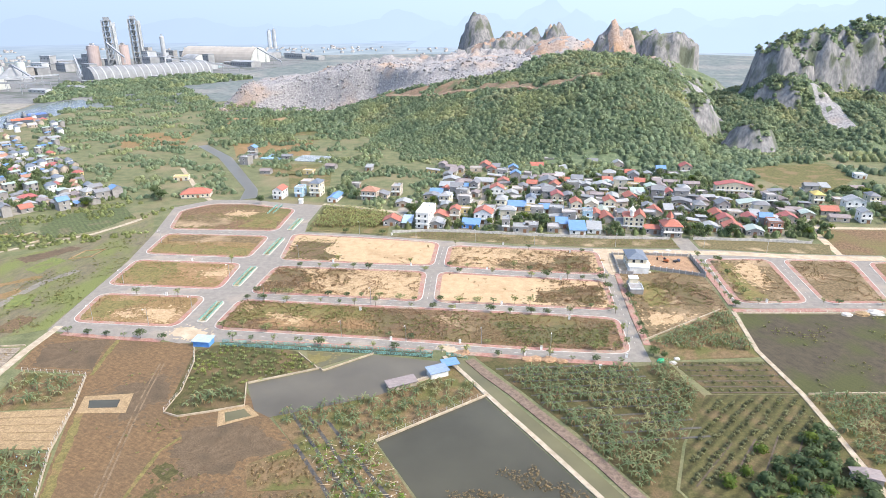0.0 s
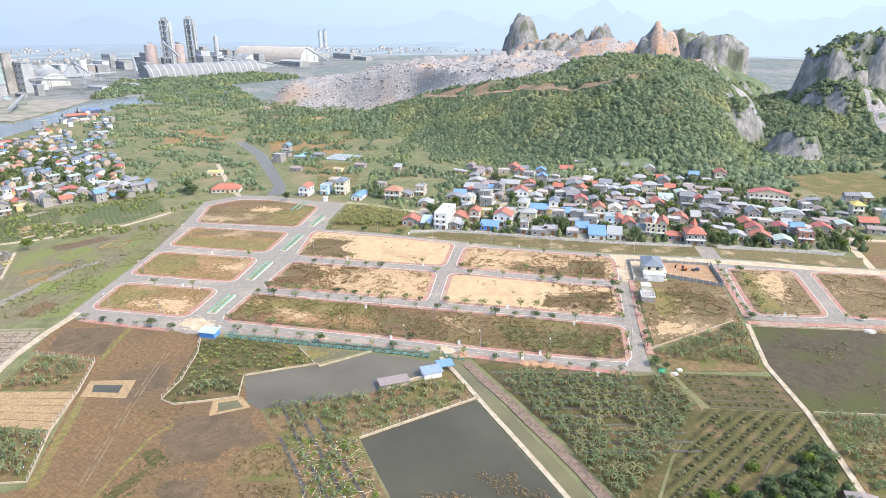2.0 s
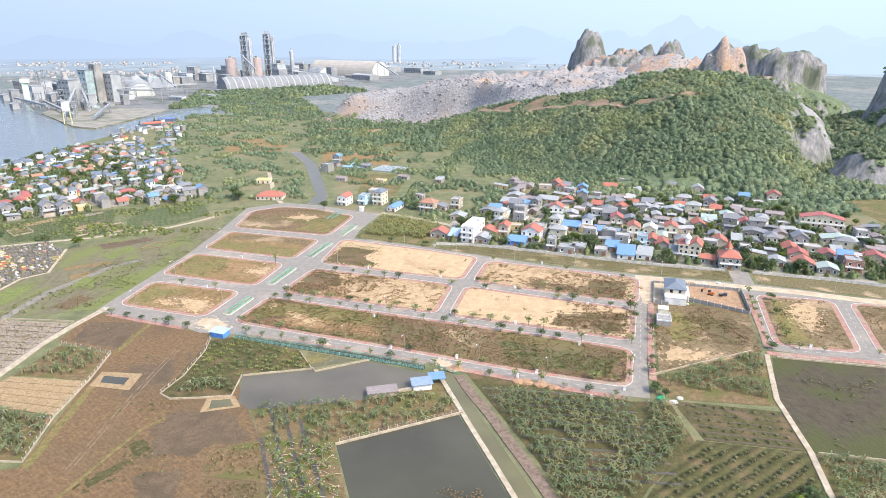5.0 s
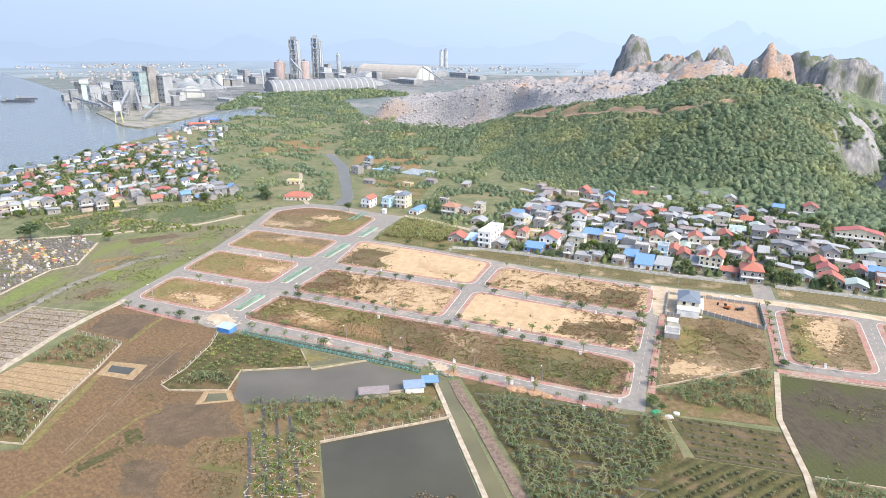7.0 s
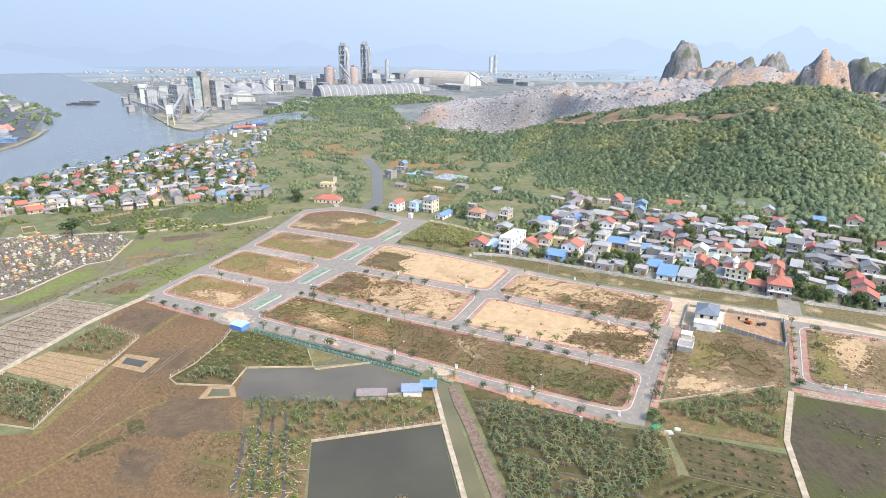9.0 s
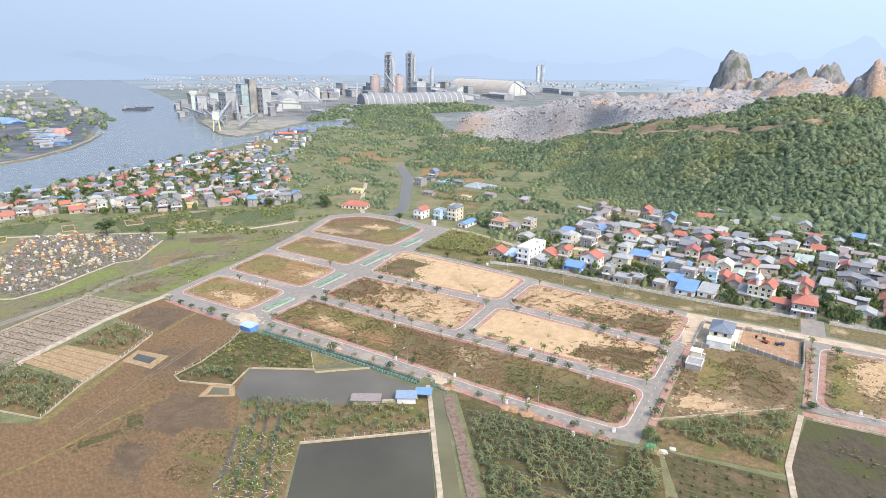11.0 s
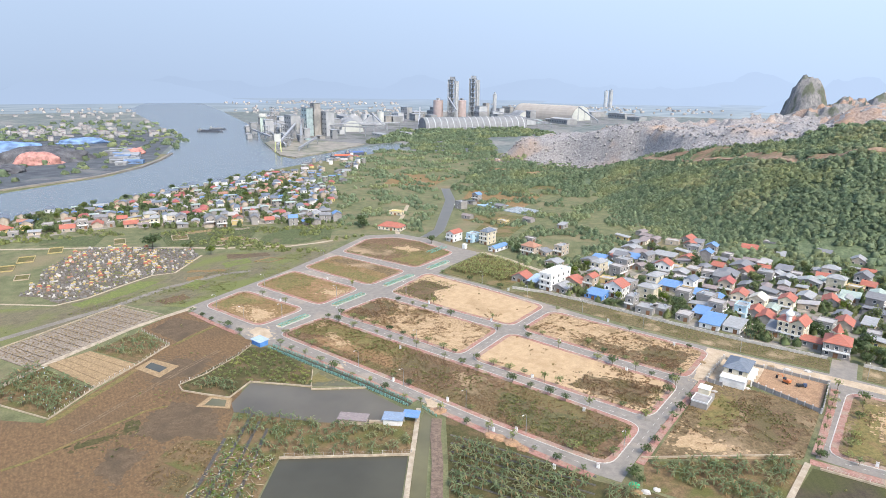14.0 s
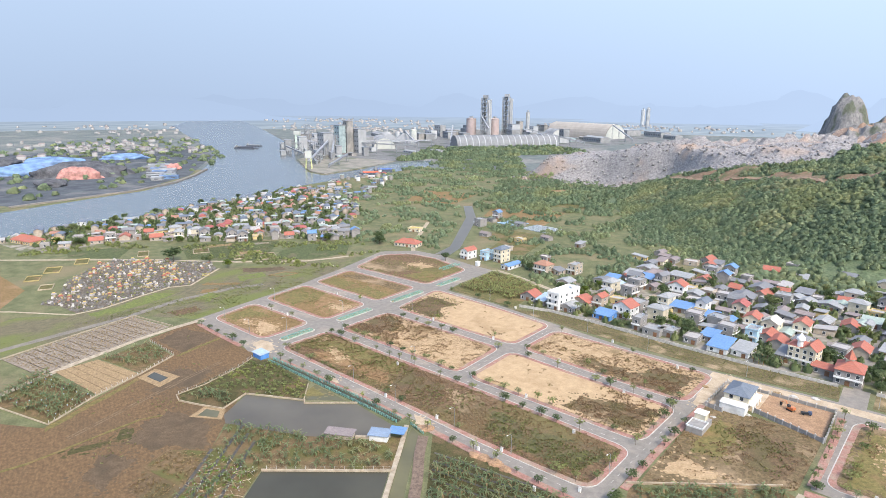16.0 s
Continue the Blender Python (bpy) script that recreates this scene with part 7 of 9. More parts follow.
for (w, d, high, pitch, hip, wall, roof), lots in zip(((9, 7, 3.2, 0.5, False, "cement", "darkgrey"), (8, 6, 3.2, 0.75, False, "cream", "terracotta"), (7, 6, 6.5, 0.8, True, "white", "slate"), (11, 7, 3.0, 0.4, False, "beige", "grey"), (7, 5, 3.0, 0.3, False, "cement", "blue"),
                                                       (10, 7, 3.2, 0.55, True, "yellow", "maroon"), (8, 6, 6.4, 0.5, False, "beige", "slate"), (12, 6, 2.8, 0.35, False, "cement", "darkgrey"), (9, 7, 3.2, 0.6, False, "beige", "cement"), (7, 6, 6.2, 0.25, False, "cement", "palegreen")), far_lots):
    if lots:
        joined("riverside_houses", house_template(w, d, high, pitch, hip), lots, [WALLS[wall], ROOFS[roof], M_GLASS], f"far {wall} village houses with {roof} roofs", "houses")
settle([(0, 395), (140, 380), (230, 372), (250, 450), (200, 480), (130, 500), (60, 520), (5, 500)], 112, 5, -9, 3.6)
settle([(-20, 480), (70, 540), (140, 520), (230, 480), (200, 530), (100, 560), (0, 550)], 26, 6, -9, 5)
settle([(235, 375), (330, 375), (360, 460), (300, 470), (240, 440)], 18, 7, -9, 8)
settle([(-130, 460), (-60, 460), (-40, 540), (-110, 600), (-200, 640), (-190, 560)], 10, 8, -9, 9)
for p in PROTO:
    if p.matrix_basis.translation.length < 0.01:
        for o in list(p.children_recursive) + [p]:
            bpy.data.objects.remove(o)

# ---- trees in the villages ----
r = random.Random(5)


def grove(pts, count, seed, kinds, gap=2.0, size=(0.7, 1.15)):
    r = random.Random(seed)
    xs, ys = [p[0] for p in pts], [p[1] for p in pts]
    made = 0
    for _ in range(count * 12):
        x, y = r.uniform(min(xs), max(xs)), r.uniform(min(ys), max(ys))
        if made < count and inside(pts, x, y) and not inside(CREEK, x, y) and free(x, y, gap):
            put(r.choice(kinds), x, y, 0, None, r.uniform(*size))
            made += 1


grove([(-30, 370), (140, 355), (240, 350), (250, 470), (140, 520), (0, 500)], 100, 21, TREES + [PALM])
grove([(-465, 250), (-482, 420), (-520, 630), (-420, 600), (-290, 490), (-226, 440), (-322, 362), (-412, 262)], 70, 22, TREES + [PALM])
grove([(240, 370), (360, 372), (370, 470), (250, 465)], 25, 23, TREES)
for x, y, k, s in ((-128, 428, 1, 0.9), (-70, 446, 2, 0.8), (-62, 440, 1, 0.9), (-204, 440, 4, 1.3), (-210, 446, 1, 1.3), (-291, 303, 4, 1.75), (-242, 315, 3, 1.2), (-269, 313, 2, 0.7), (-264, 316, 2, 0.75), (-268, 318, 4, 0.8), (12, 372, 4, 0.7), (30, 368, 0, 0.6),
                   (78, 363, 0, 0.5), (128, 380, 4, 1.2), (133, 372, 1, 1.0), (83, 214, 4, 0.6), (86, 211, 1, 0.45), (134, 258, 4, 0.5), (150, 352, 1, 0.8), (160, 355, 2, 0.9)):
    put(TREES[k], x, y, 0, None, s)
banana_grove([(100, 356), (112, 358), (110, 368), (98, 369)], 2.0, "yellowish fruit bushes in a garden", 61, 0.0)


def canopy_shape(rng, leaves, leaf):
    """A low lumpy broadleaf crown seen from far: a knobbly cap with loose leaf clumps round it."""
    b = bmesh.new()
    bmesh.ops.create_icosphere(b, subdivisions=2, radius=1)
    bmesh.ops.delete(b, geom=[q for q in b.verts if q.co.z < -0.35], context="VERTS")
    b.verts.index_update()
    shift = Vector((rng.random() * 9, rng.random() * 9, 0))
    v = [tuple(q.co * (0.8 + 0.5 * noise.noise(q.co * 1.9 + shift) + 0.12 * rng.random())) for q in b.verts]
    f = [tuple(w.index for w in q.verts) for q in b.faces]
    b.free()
    for _ in range(leaves):
        d = Vector((rng.gauss(0, 1), rng.gauss(0, 1), abs(rng.gauss(0.2, 0.8)))).normalized()
        p, u = d * (0.8 + 0.3 * rng.random()), d.orthogonal().normalized()
        u.rotate(Matrix.Rotation(6.283 * rng.random(), 3, d))
        w, k = d.cross(u), len(v)
        e = leaf * (0.6 + 0.8 * rng.random())
        v += [tuple(p + u * a * e + w * c * e + d * h * e) for a, c, h in ((-1, 0, -0.2), (0, -0.7, 0.25), (1, 0, -0.2), (0, 0.7, 0.25))]
        f.append((k, k + 1, k + 2, k + 3))
    return v, f, [0] * len(f)


CANOPY = [canopy_shape(random.Random(k), 14, 0.34) for k in (1, 2, 3)]


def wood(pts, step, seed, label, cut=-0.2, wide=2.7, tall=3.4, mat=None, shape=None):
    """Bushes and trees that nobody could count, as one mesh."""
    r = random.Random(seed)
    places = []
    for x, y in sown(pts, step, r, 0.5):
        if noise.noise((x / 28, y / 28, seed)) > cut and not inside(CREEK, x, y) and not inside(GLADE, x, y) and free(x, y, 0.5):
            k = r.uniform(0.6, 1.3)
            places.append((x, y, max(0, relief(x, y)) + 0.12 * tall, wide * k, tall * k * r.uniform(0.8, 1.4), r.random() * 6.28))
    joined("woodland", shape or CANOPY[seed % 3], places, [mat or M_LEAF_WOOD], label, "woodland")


# orchards and bushes between river village, creek and hill
wood([(-226, 440), (-290, 495), (-420, 610), (-540, 860), (-560, 960), (-420, 960), (-330, 880), (-240, 660), (-140, 445), (-165, 442)], 6.0, 71, "green bushes and fruit trees on the plain", 0.0, 2.3, 2.6)
wood([(-20, 395), (-95, 445), (-140, 480), (-235, 660), (-330, 880), (-150, 870), (0, 790), (0, 500)], 5.6, 72, "bushes and trees on rough ground", 0.08, 2.3, 2.6)
wood([(-240, 640), (-330, 900), (-560, 1000), (-620, 1180), (-500, 1250), (-330, 960), (-200, 905), (-120, 870), (-100, 700)], 7.0, 73, "woods along the river and the quarry foot", -0.12, 3.2, 3.8)
wood([(20, 505), (120, 515), (240, 480), (330, 590), (420, 640), (520, 640), (700, 700), (700, 500), (330, 470), (250, 460), (240, 400), (360, 380), (500, 500)], 7.0, 74, "trees on the plain beyond the village", 0.0, 3.2, 4.0)
wood([(-225, 440), (-262, 405), (-320, 356), (-345, 318), (-262, 325), (-180, 360), (-186, 418)], 4.6, 75, "low garden bushes and banana leaves", 0.03, 1.6, 1.5, M_ORCHARD)
wood([(-390, 215), (-412, 262), (-383, 318), (-345, 318), (-378, 268), (-410, 222)], 5.0, 76, "garden bushes beside the graves", -0.2, 1.7, 1.8, M_ORCHARD)
wood([(-470, 250), (-486, 300), (-480, 352), (-492, 420), (-500, 510), (-528, 630), (-520, 632), (-480, 425), (-460, 260)], 6.0, 77, "dry reeds and bushes on the river bank", -0.1, 2.4, 2.6)

wood([(-28, 372), (140, 355), (240, 350), (250, 470), (140, 520), (0, 500)], 4.4, 78, "garden trees and bushes between village houses", -0.3, 1.9, 2.8, M_LEAF)
wood([(-462, 255), (-474, 300), (-464, 352), (-476, 420), (-484, 505), (-515, 625), (-470, 640), (-420, 600), (-330, 560), (-290, 490), (-228, 442), (-268, 412), (-322, 362), (-386, 322), (-412, 262)], 4.5, 79, "garden trees and bushes between village houses", -0.3, 2.2, 3.2, M_LEAF)
# the wooded hill
b = bmesh.new()
old = None
for (x0, y0), (x1, y1) in zip(TRACK, TRACK[1:]):
    for k in range(8):
        f = k / 8
        x, y = x0 + f * (x1 - x0), y0 + f * (y1 - y0)
        d = Vector((x1 - x0, y1 - y0)).normalized()
        row = [b.verts.new((x - d.y * s, y + d.x * s, relief(x - d.y * s, y + d.x * s) + 0.7)) for s in (-2, 0, 2)]
        if old:
            for i in (0, 1):
                b.faces.new((old[i + 1], old[i], row[i], row[i + 1]))
        old = row
whole("hill_track", b, material("reddish_track", (0.24, 0.165, 0.11), (0.32, 0.225, 0.15), 5, 1.0, 0.1), "reddish brown bare track across the hill", "track", "", "structure")


# The olive tone is paled for haze as well.
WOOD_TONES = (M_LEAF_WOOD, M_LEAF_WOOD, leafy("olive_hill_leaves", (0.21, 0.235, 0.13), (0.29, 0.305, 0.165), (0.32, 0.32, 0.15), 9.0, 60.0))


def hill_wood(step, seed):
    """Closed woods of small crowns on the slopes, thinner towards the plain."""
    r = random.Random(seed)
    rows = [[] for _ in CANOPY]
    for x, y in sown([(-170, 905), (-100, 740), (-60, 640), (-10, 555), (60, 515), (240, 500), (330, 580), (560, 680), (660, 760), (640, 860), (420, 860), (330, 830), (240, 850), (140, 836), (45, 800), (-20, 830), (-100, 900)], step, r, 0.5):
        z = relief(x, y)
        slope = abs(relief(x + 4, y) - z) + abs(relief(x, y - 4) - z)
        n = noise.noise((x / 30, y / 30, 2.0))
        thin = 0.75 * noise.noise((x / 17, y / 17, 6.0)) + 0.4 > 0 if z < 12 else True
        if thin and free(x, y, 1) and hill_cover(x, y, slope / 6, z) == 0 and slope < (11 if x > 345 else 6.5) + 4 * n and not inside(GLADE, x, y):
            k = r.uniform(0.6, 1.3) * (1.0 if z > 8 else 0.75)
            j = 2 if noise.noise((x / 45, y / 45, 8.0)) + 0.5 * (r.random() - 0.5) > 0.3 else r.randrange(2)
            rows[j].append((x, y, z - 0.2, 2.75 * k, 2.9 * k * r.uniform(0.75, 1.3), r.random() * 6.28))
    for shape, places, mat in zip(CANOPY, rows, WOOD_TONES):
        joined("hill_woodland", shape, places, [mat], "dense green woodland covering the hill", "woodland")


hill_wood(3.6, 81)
wood([(60, 515), (110, 500), (170, 492), (240, 480), (330, 590), (250, 625), (150, 545), (60, 540)], 4.2, 83, "dense trees at the foot of the hill", -0.6, 2.9, 3.4)
wood([(200, 760), (420, 900), (520, 900), (400, 1000), (250, 900)], 7, 82, "scrub on the limestone ridges", 0.05, 3.0, 3.2, None, CANOPY[0])


# ---- lane markings ----
M_PAINT = plain("road_paint", (0.42, 0.39, 0.35), 0.7, 0.2, 1)


def dashes(pts, step=5.0):
    b = bmesh.new()
    for a, c in zip(pts, pts[1:]):
        a, c = Vector(a), Vector(c)
        d = (c - a).normalized()
        s = Vector((-d.y, d.x)) * 0.11
        for i in range(int((c - a).length / step)):
            p = a + d * (i * step + 1)
            q = p + d * 1.9
            b.faces.new([b.verts.new((*(w), 0.066)) for w in (p - s, q - s, q + s, p + s)])
    whole("lane_marking", b, M_PAINT, "worn white dashes on the asphalt", "road marking", "lane markings", "structure")


dashes([(-85, 269.6), (-6.5, 260.2), (76, 249.8)])
dashes([(-82, 313.4), (-4.6, 304.6), (40, 297.8), (82, 291.6)])
dashes([(-90, 232), (-30, 225.2), (28, 216.6), (72, 211.6)])
dashes([(-6.2, 266), (-4.3, 299)])
dashes([(-1.4, 310), (1.8, 342)])
dashes([(78.3, 222), (80.8, 248), (84.8, 288)])
dashes([(134.9, 266), (138.4, 300), (140.4, 318)])
dashes([(-155, 276), (-118, 272.5)])
dashes([(-158, 323.5), (-114, 318)])
dashes([(-162, 368), (-110, 364)])
dashes([(140, 258.4), (168, 258.2), (230, 256.8)])
dashes([(172.6, 266), (181, 312)])


# ---- graves ----
M_TOMB = plain("tomb_granite", (0.155, 0.14, 0.125), 0.5, 0.15, 1)
M_YELLOW = plain("yellow_wash", (0.38, 0.30, 0.13), 0.8, 0.12, 1)


def tomb(kind):
    t = thing("grave", {"slab": "low grey granite grave with headstone", "shrine": "yellow shrine grave with stepped pale roof", "red_shrine": "ochre shrine grave with red tiled roof", "plot": "yellow walled family grave plot", "white": "pale stone grave with carved headstone"}[kind], "grave", "graves")
    if kind == "slab":
        part("slab", box(box(bmesh.new(), -0.8, -1.3, 0, 0.8, 1.3, 0.6), -0.6, -1.1, 0.6, 0.6, 1.0, 0.85), M_TOMB, t)
        part("headstone", box(bmesh.new(), -0.5, 1.0, 0.6, 0.5, 1.25, 1.8), M_TOMB, t)
    elif kind == "white":
        part("slab", box(box(bmesh.new(), -0.9, -1.4, 0, 0.9, 1.4, 0.5), -0.6, -0.9, 0.5, 0.6, 0.9, 1.0), M_KERB, t)
        part("headstone", box(bmesh.new(), -0.6, 0.95, 0.5, 0.6, 1.2, 2.0), M_KERB, t)
    elif kind in ("shrine", "red_shrine"):
        part("base", box(bmesh.new(), -1.6, -1.6, 0, 1.6, 1.6, 0.5), M_YELLOW, t)
        for x in (-1.1, 1.1):
            for y in (-1.1, 1.1):
                part("column", rod(bmesh.new(), (x, y, 0.5), (x, y, 2.3), 0.16, 0.16, 6), M_YELLOW, t)
        part("altar", box(bmesh.new(), -0.8, -0.8, 0.5, 0.8, 0.8, 1.9), WALLS["cream"], t)
        child("roof", roof_mesh("hip", 2.6, 2.6, 2.3, 0.8, ROOFS["cement" if kind == "shrine" else "red"], WALLS["cream"]), t, Matrix())
        child("roof", roof_mesh("hip", 1.0, 1.0, 3.5, 0.9, ROOFS["yellow"], WALLS["cream"]), t, Matrix())
        part("tower", box(bmesh.new(), -0.45, -0.45, 2.9, 0.45, 0.45, 3.52), M_YELLOW, t)
    else:
        o, i = [Vector(p) for p in ((-3, -3), (3, -3), (3, 3), (-3, 3))], [Vector(p) for p in ((-2.75, -2.75), (2.75, -2.75), (2.75, 2.75), (-2.75, 2.75))]
        part("wall", ring(bmesh.new(), o, i, 0, 0.9), M_YELLOW, t)
        part("floor", slab(bmesh.new(), i, -0.05, 0.15), M_KERB, t)
        part("tomb", box(box(bmesh.new(), -0.7, -1.2, 0.15, 0.7, 1.2, 0.7), -0.5, 0.9, 0.7, 0.5, 1.15, 1.8), M_TOMB, t)
        part("gate", box(box(bmesh.new(), -0.9, 2.8, 0.91, -0.5, 3.05, 1.9), 0.5, 2.8, 0.91, 0.9, 3.05, 1.9), M_YELLOW, t)
    return t


TOMBS = [tomb("slab"), tomb("white"), tomb("shrine"), tomb("plot"), tomb("red_shrine")]
r = random.Random(44)
YARD = [(-247, 308), (-228, 275), (-235, 262), (-232, 240), (-227.5, 218), (-230, 203), (-250, 203), (-262, 197), (-276, 215), (-300, 231), (-322, 259), (-331, 280), (-308, 294), (-285, 306), (-264, 317)]
area("cemetery_ground", YARD, 0.08, material("cemetery_soil", (0.085, 0.07, 0.052), (0.17, 0.14, 0.105), 1.6, 1.0, 0.05, third=(0.10, 0.105, 0.05), size3=9, cut3=(0.54, 0.64)), "trodden pale soil between graves", "ground")
made = 0
for _ in range(9000):
    x, y = r.uniform(-331, -227), r.uniform(197, 317)
    if made < 300 and inside(YARD, x, y):
        k = r.choice((0, 0, 0, 0, 0, 0, 0, 0, 0, 1, 2, 3, 4))
        if free(x, y, (0.9, 1.0, 1.4, 2.4, 1.4)[k]):
            put(TOMBS[k], x, y, 0.09, -30 + r.choice((0, 90)) + r.uniform(-12, 12), r.uniform(0.6, 0.9))
            TAKEN.append((x, y, (0.7, 0.7, 1.2, 2.2, 1.2)[k]))
            made += 1
# low grave kerbs, plinths and stones between them, too many to pick apart
BLOCK = ([(-1, -1, 0), (1, -1, 0), (1, 1, 0), (-1, 1, 0), (-.85, -.85, 1), (.85, -.85, 1), (.85, .85, 1), (-.85, .85, 1)], [(4, 5, 6, 7), (0, 1, 5, 4), (1, 2, 6, 5), (2, 3, 7, 6), (3, 0, 4, 7)], [0] * 5)
for mat, n, label in ((M_TOMB, 700, "small dark weathered grave slabs"), (M_KERB, 150, "small pale grave stones and kerbs"), (ROOFS["terracotta"], 60, "small red tiled grave caps"), (M_YELLOW, 60, "small ochre painted grave plinths")):
    p = []
    while len(p) < n:
        x, y = r.uniform(-331, -227), r.uniform(197, 317)
        if inside(YARD, x, y) and noise.noise((x / 18, y / 18, 2.0)) > -0.35:
            p.append((x, y, 0.06, r.uniform(0.3, 0.85), r.uniform(0.3, 1.3), -0.52 + r.choice((0, 1.57)) + r.uniform(-0.2, 0.2)))
    joined("grave_slabs", BLOCK, p, [mat], label, "grave slabs")
shrub_field(YARD, 5.0, 0.8, 0.9, M_ORCHARD, "small bushes between graves", 93, 10, 0.45, 0.5)
for x, y, w, d in ((-336, 238, 16, 10), (-324, 220, 14, 9), (-344, 262, 16, 9), (-303, 335, 16, 12), (-247, 356, 20, 12), (-262, 340, 12, 8), (-330, 302, 18, 8), (-296, 216, 12, 8)):
    o = [Vector(p) for p in ((-w / 2, -d / 2), (w / 2, -d / 2), (w / 2, d / 2), (-w / 2, d / 2))]
    i = [p * 0.93 for p in o]
    e = thing("garden_enclosure", "low yellowish wall round a garden plot", "enclosure", "garden enclosures", "", pose(x, y, 0.02, 0, 0, -32))
    part("wall", ring(bmesh.new(), o, i, 0, 0.7), M_PATH if x > -316 or y > 300 else M_YELLOW, e)
    part("soil", slab(bmesh.new(), i, -0.05, 0.1), M_GRASS, e)
o = [Vector(p) for p in ((-204, 320), (-194, 324), (-192, 336), (-202, 333))]
low_wall(o + [o[0]], 0.4, 0.5, "low earth dike of a seed bed", M_TAN)

# ---- plain beyond the estate: green fields, basins ----
for pts, mat, label in (([(-196, 590), (-128, 600), (-140, 680), (-232, 690)], M_MEADOW, "yellowish green field"), ([(-118, 470), (-88, 480), (-95, 530), (-130, 520)], M_GRASS, "green field by the creek"),
                        ([(-225, 700), (-120, 720), (-130, 790), (-250, 800)], M_GRASS, "flat green field"), ([(-330, 640), (-270, 650), (-290, 740), (-370, 720)], M_MEADOW, "yellowish orchard field"),
                        ([(-270, 790), (-190, 800), (-190, 850), (-290, 850)], M_TAN, "bare brown field"), ([(-60, 660), (0, 650), (10, 668), (-50, 690)], M_TAN, "bare tan clearing"),
                        ([(-290, 314), (-332, 336), (-318, 372), (-282, 398), (-262, 372), (-240, 348), (-256, 333)], M_GARDEN, "dark green vegetable rows"), ([(-236, 352), (-214, 372), (-205, 400), (-225, 425), (-262, 398), (-252, 372)], M_GARDEN, "green vegetable rows beside the lane"), ([(-384, 270), (-362, 312), (-333, 284), (-366, 262)], M_GARDEN, "green vegetable rows by the village"),
                        ([(-410, 130), (-280, 128), (-258, 168), (-300, 205), (-400, 215)], M_MEADOW, "rough green pasture")):
    area("field", pts, 0.05, mat, label, "field")
for q, mat, label in (([(-222, 206), (-223, 226), (-227, 242), (-229.5, 258), (-219, 262), (-214, 236), (-212, 206)], M_FRESH, "bright green strip of young rice"), ([(-219, 305), (-214, 324), (-205, 318), (-208, 300)], M_FRESH, "bright green patch of young rice"), ([(-199, 256), (-203, 272), (-194, 276), (-188, 258)], M_FRESH, "green patch of young rice"),
                    ([(-223, 284), (-205, 297), (-203, 293.5), (-221, 279)], M_MEADOW, "strip of yellow stubble"), ([(-212, 272), (-206.5, 281), (-202.5, 277), (-207, 268)], M_MEADOW, "patch of yellow stubble"), ([(-190, 234), (-187, 250), (-178, 248), (-180, 234)], M_DARKSCRUB, "brown wet patch in the paddy"),
                    ([(-234, 321), (-214, 341), (-206, 338), (-224, 314)], M_GREYMUD, "grey wet mud in the paddy")):
    patch("paddy_patch", q, mat, label, 0.055, None, 1.0, int(q[0][1]) % 50, 0.3, False)
for q, mat in (([(-318, 345), (-306, 368), (-300, 363), (-311, 341)], M_TAN), ([(-278, 352), (-268, 366), (-260, 360), (-270, 346)], M_TAN), ([(-298, 372), (-286, 390), (-281, 386), (-293, 368)], M_BED)):
    patch("garden_bed_soil", q, mat, "bare soil strip among vegetables", 0.075, None, 0.4, 7, 0.3)
shrub_field([(-290, 316), (-330, 337), (-316, 370), (-282, 395), (-262, 370), (-242, 348), (-256, 335)], 2.2, 0.7, 0.6, M_SEEDLING, "low vegetable rows", 94, 40, 0.25, 0.2, TUFT, 3.4, "vegetables", 0.2)
M_NET = plain("pale_netting", (0.33, 0.36, 0.36), 0.7, 0.25, 1.0)
for x, y, w, d, mat, label in ((-158, 592, 24, 22, plain("blue_pool_liner", (0.30, 0.45, 0.58), 0.4, 0.2, 2), "pale blue lined basin"), (-122, 583, 30, 26, M_NET, "rows of pale garden netting")):
    t = thing("garden_bed", label, "garden bed", "", "", pose(x, y, 0.06, 0, 0, -12))
    for i in range(7):
        part("strip", box(bmesh.new(), -w / 2, -d / 2 + i * d / 7, 0, w / 2, -d / 2 + (i + 0.75) * d / 7, 0.7), mat, t)

# ---- cement works ----
M_CEMENT = material("dusty_concrete", (0.249, 0.254, 0.254), (0.318, 0.318, 0.314), 9, 0.9, 0.0, third=(0.224, 0.228, 0.228), size3=30, random_tint=0.12)
M_CEMENT_DARK = material("grey_steelwork", (0.23, 0.24, 0.25), (0.30, 0.31, 0.32), 6, 0.8, random_tint=0.15)
M_HALLROOF = material("grey_hall_roof", (0.175, 0.18, 0.185), (0.225, 0.228, 0.23), 8, 0.8, 0.05)
M_TARP = plain("blue_tarpaulin", (0.17, 0.27, 0.44), 0.6, 0.2, 12)
M_OPENING = plain("dark_opening", (0.11, 0.115, 0.12), 0.8, 0.1)
M_ROSE = material("rose_silo", (0.36, 0.29, 0.27), (0.42, 0.34, 0.315), 12, 0.85)
M_SHEET = material("pale_sheet", (0.328, 0.336, 0.336), (0.410, 0.418, 0.418), 14, 0.8, random_tint=0.12)
M_CREAM = material("cream_dome", (0.42, 0.425, 0.385), (0.48, 0.485, 0.44), 14, 0.7)
M_OCHRE = material("ochre_vault", (0.33, 0.295, 0.25), (0.39, 0.345, 0.295), 20, 0.7)


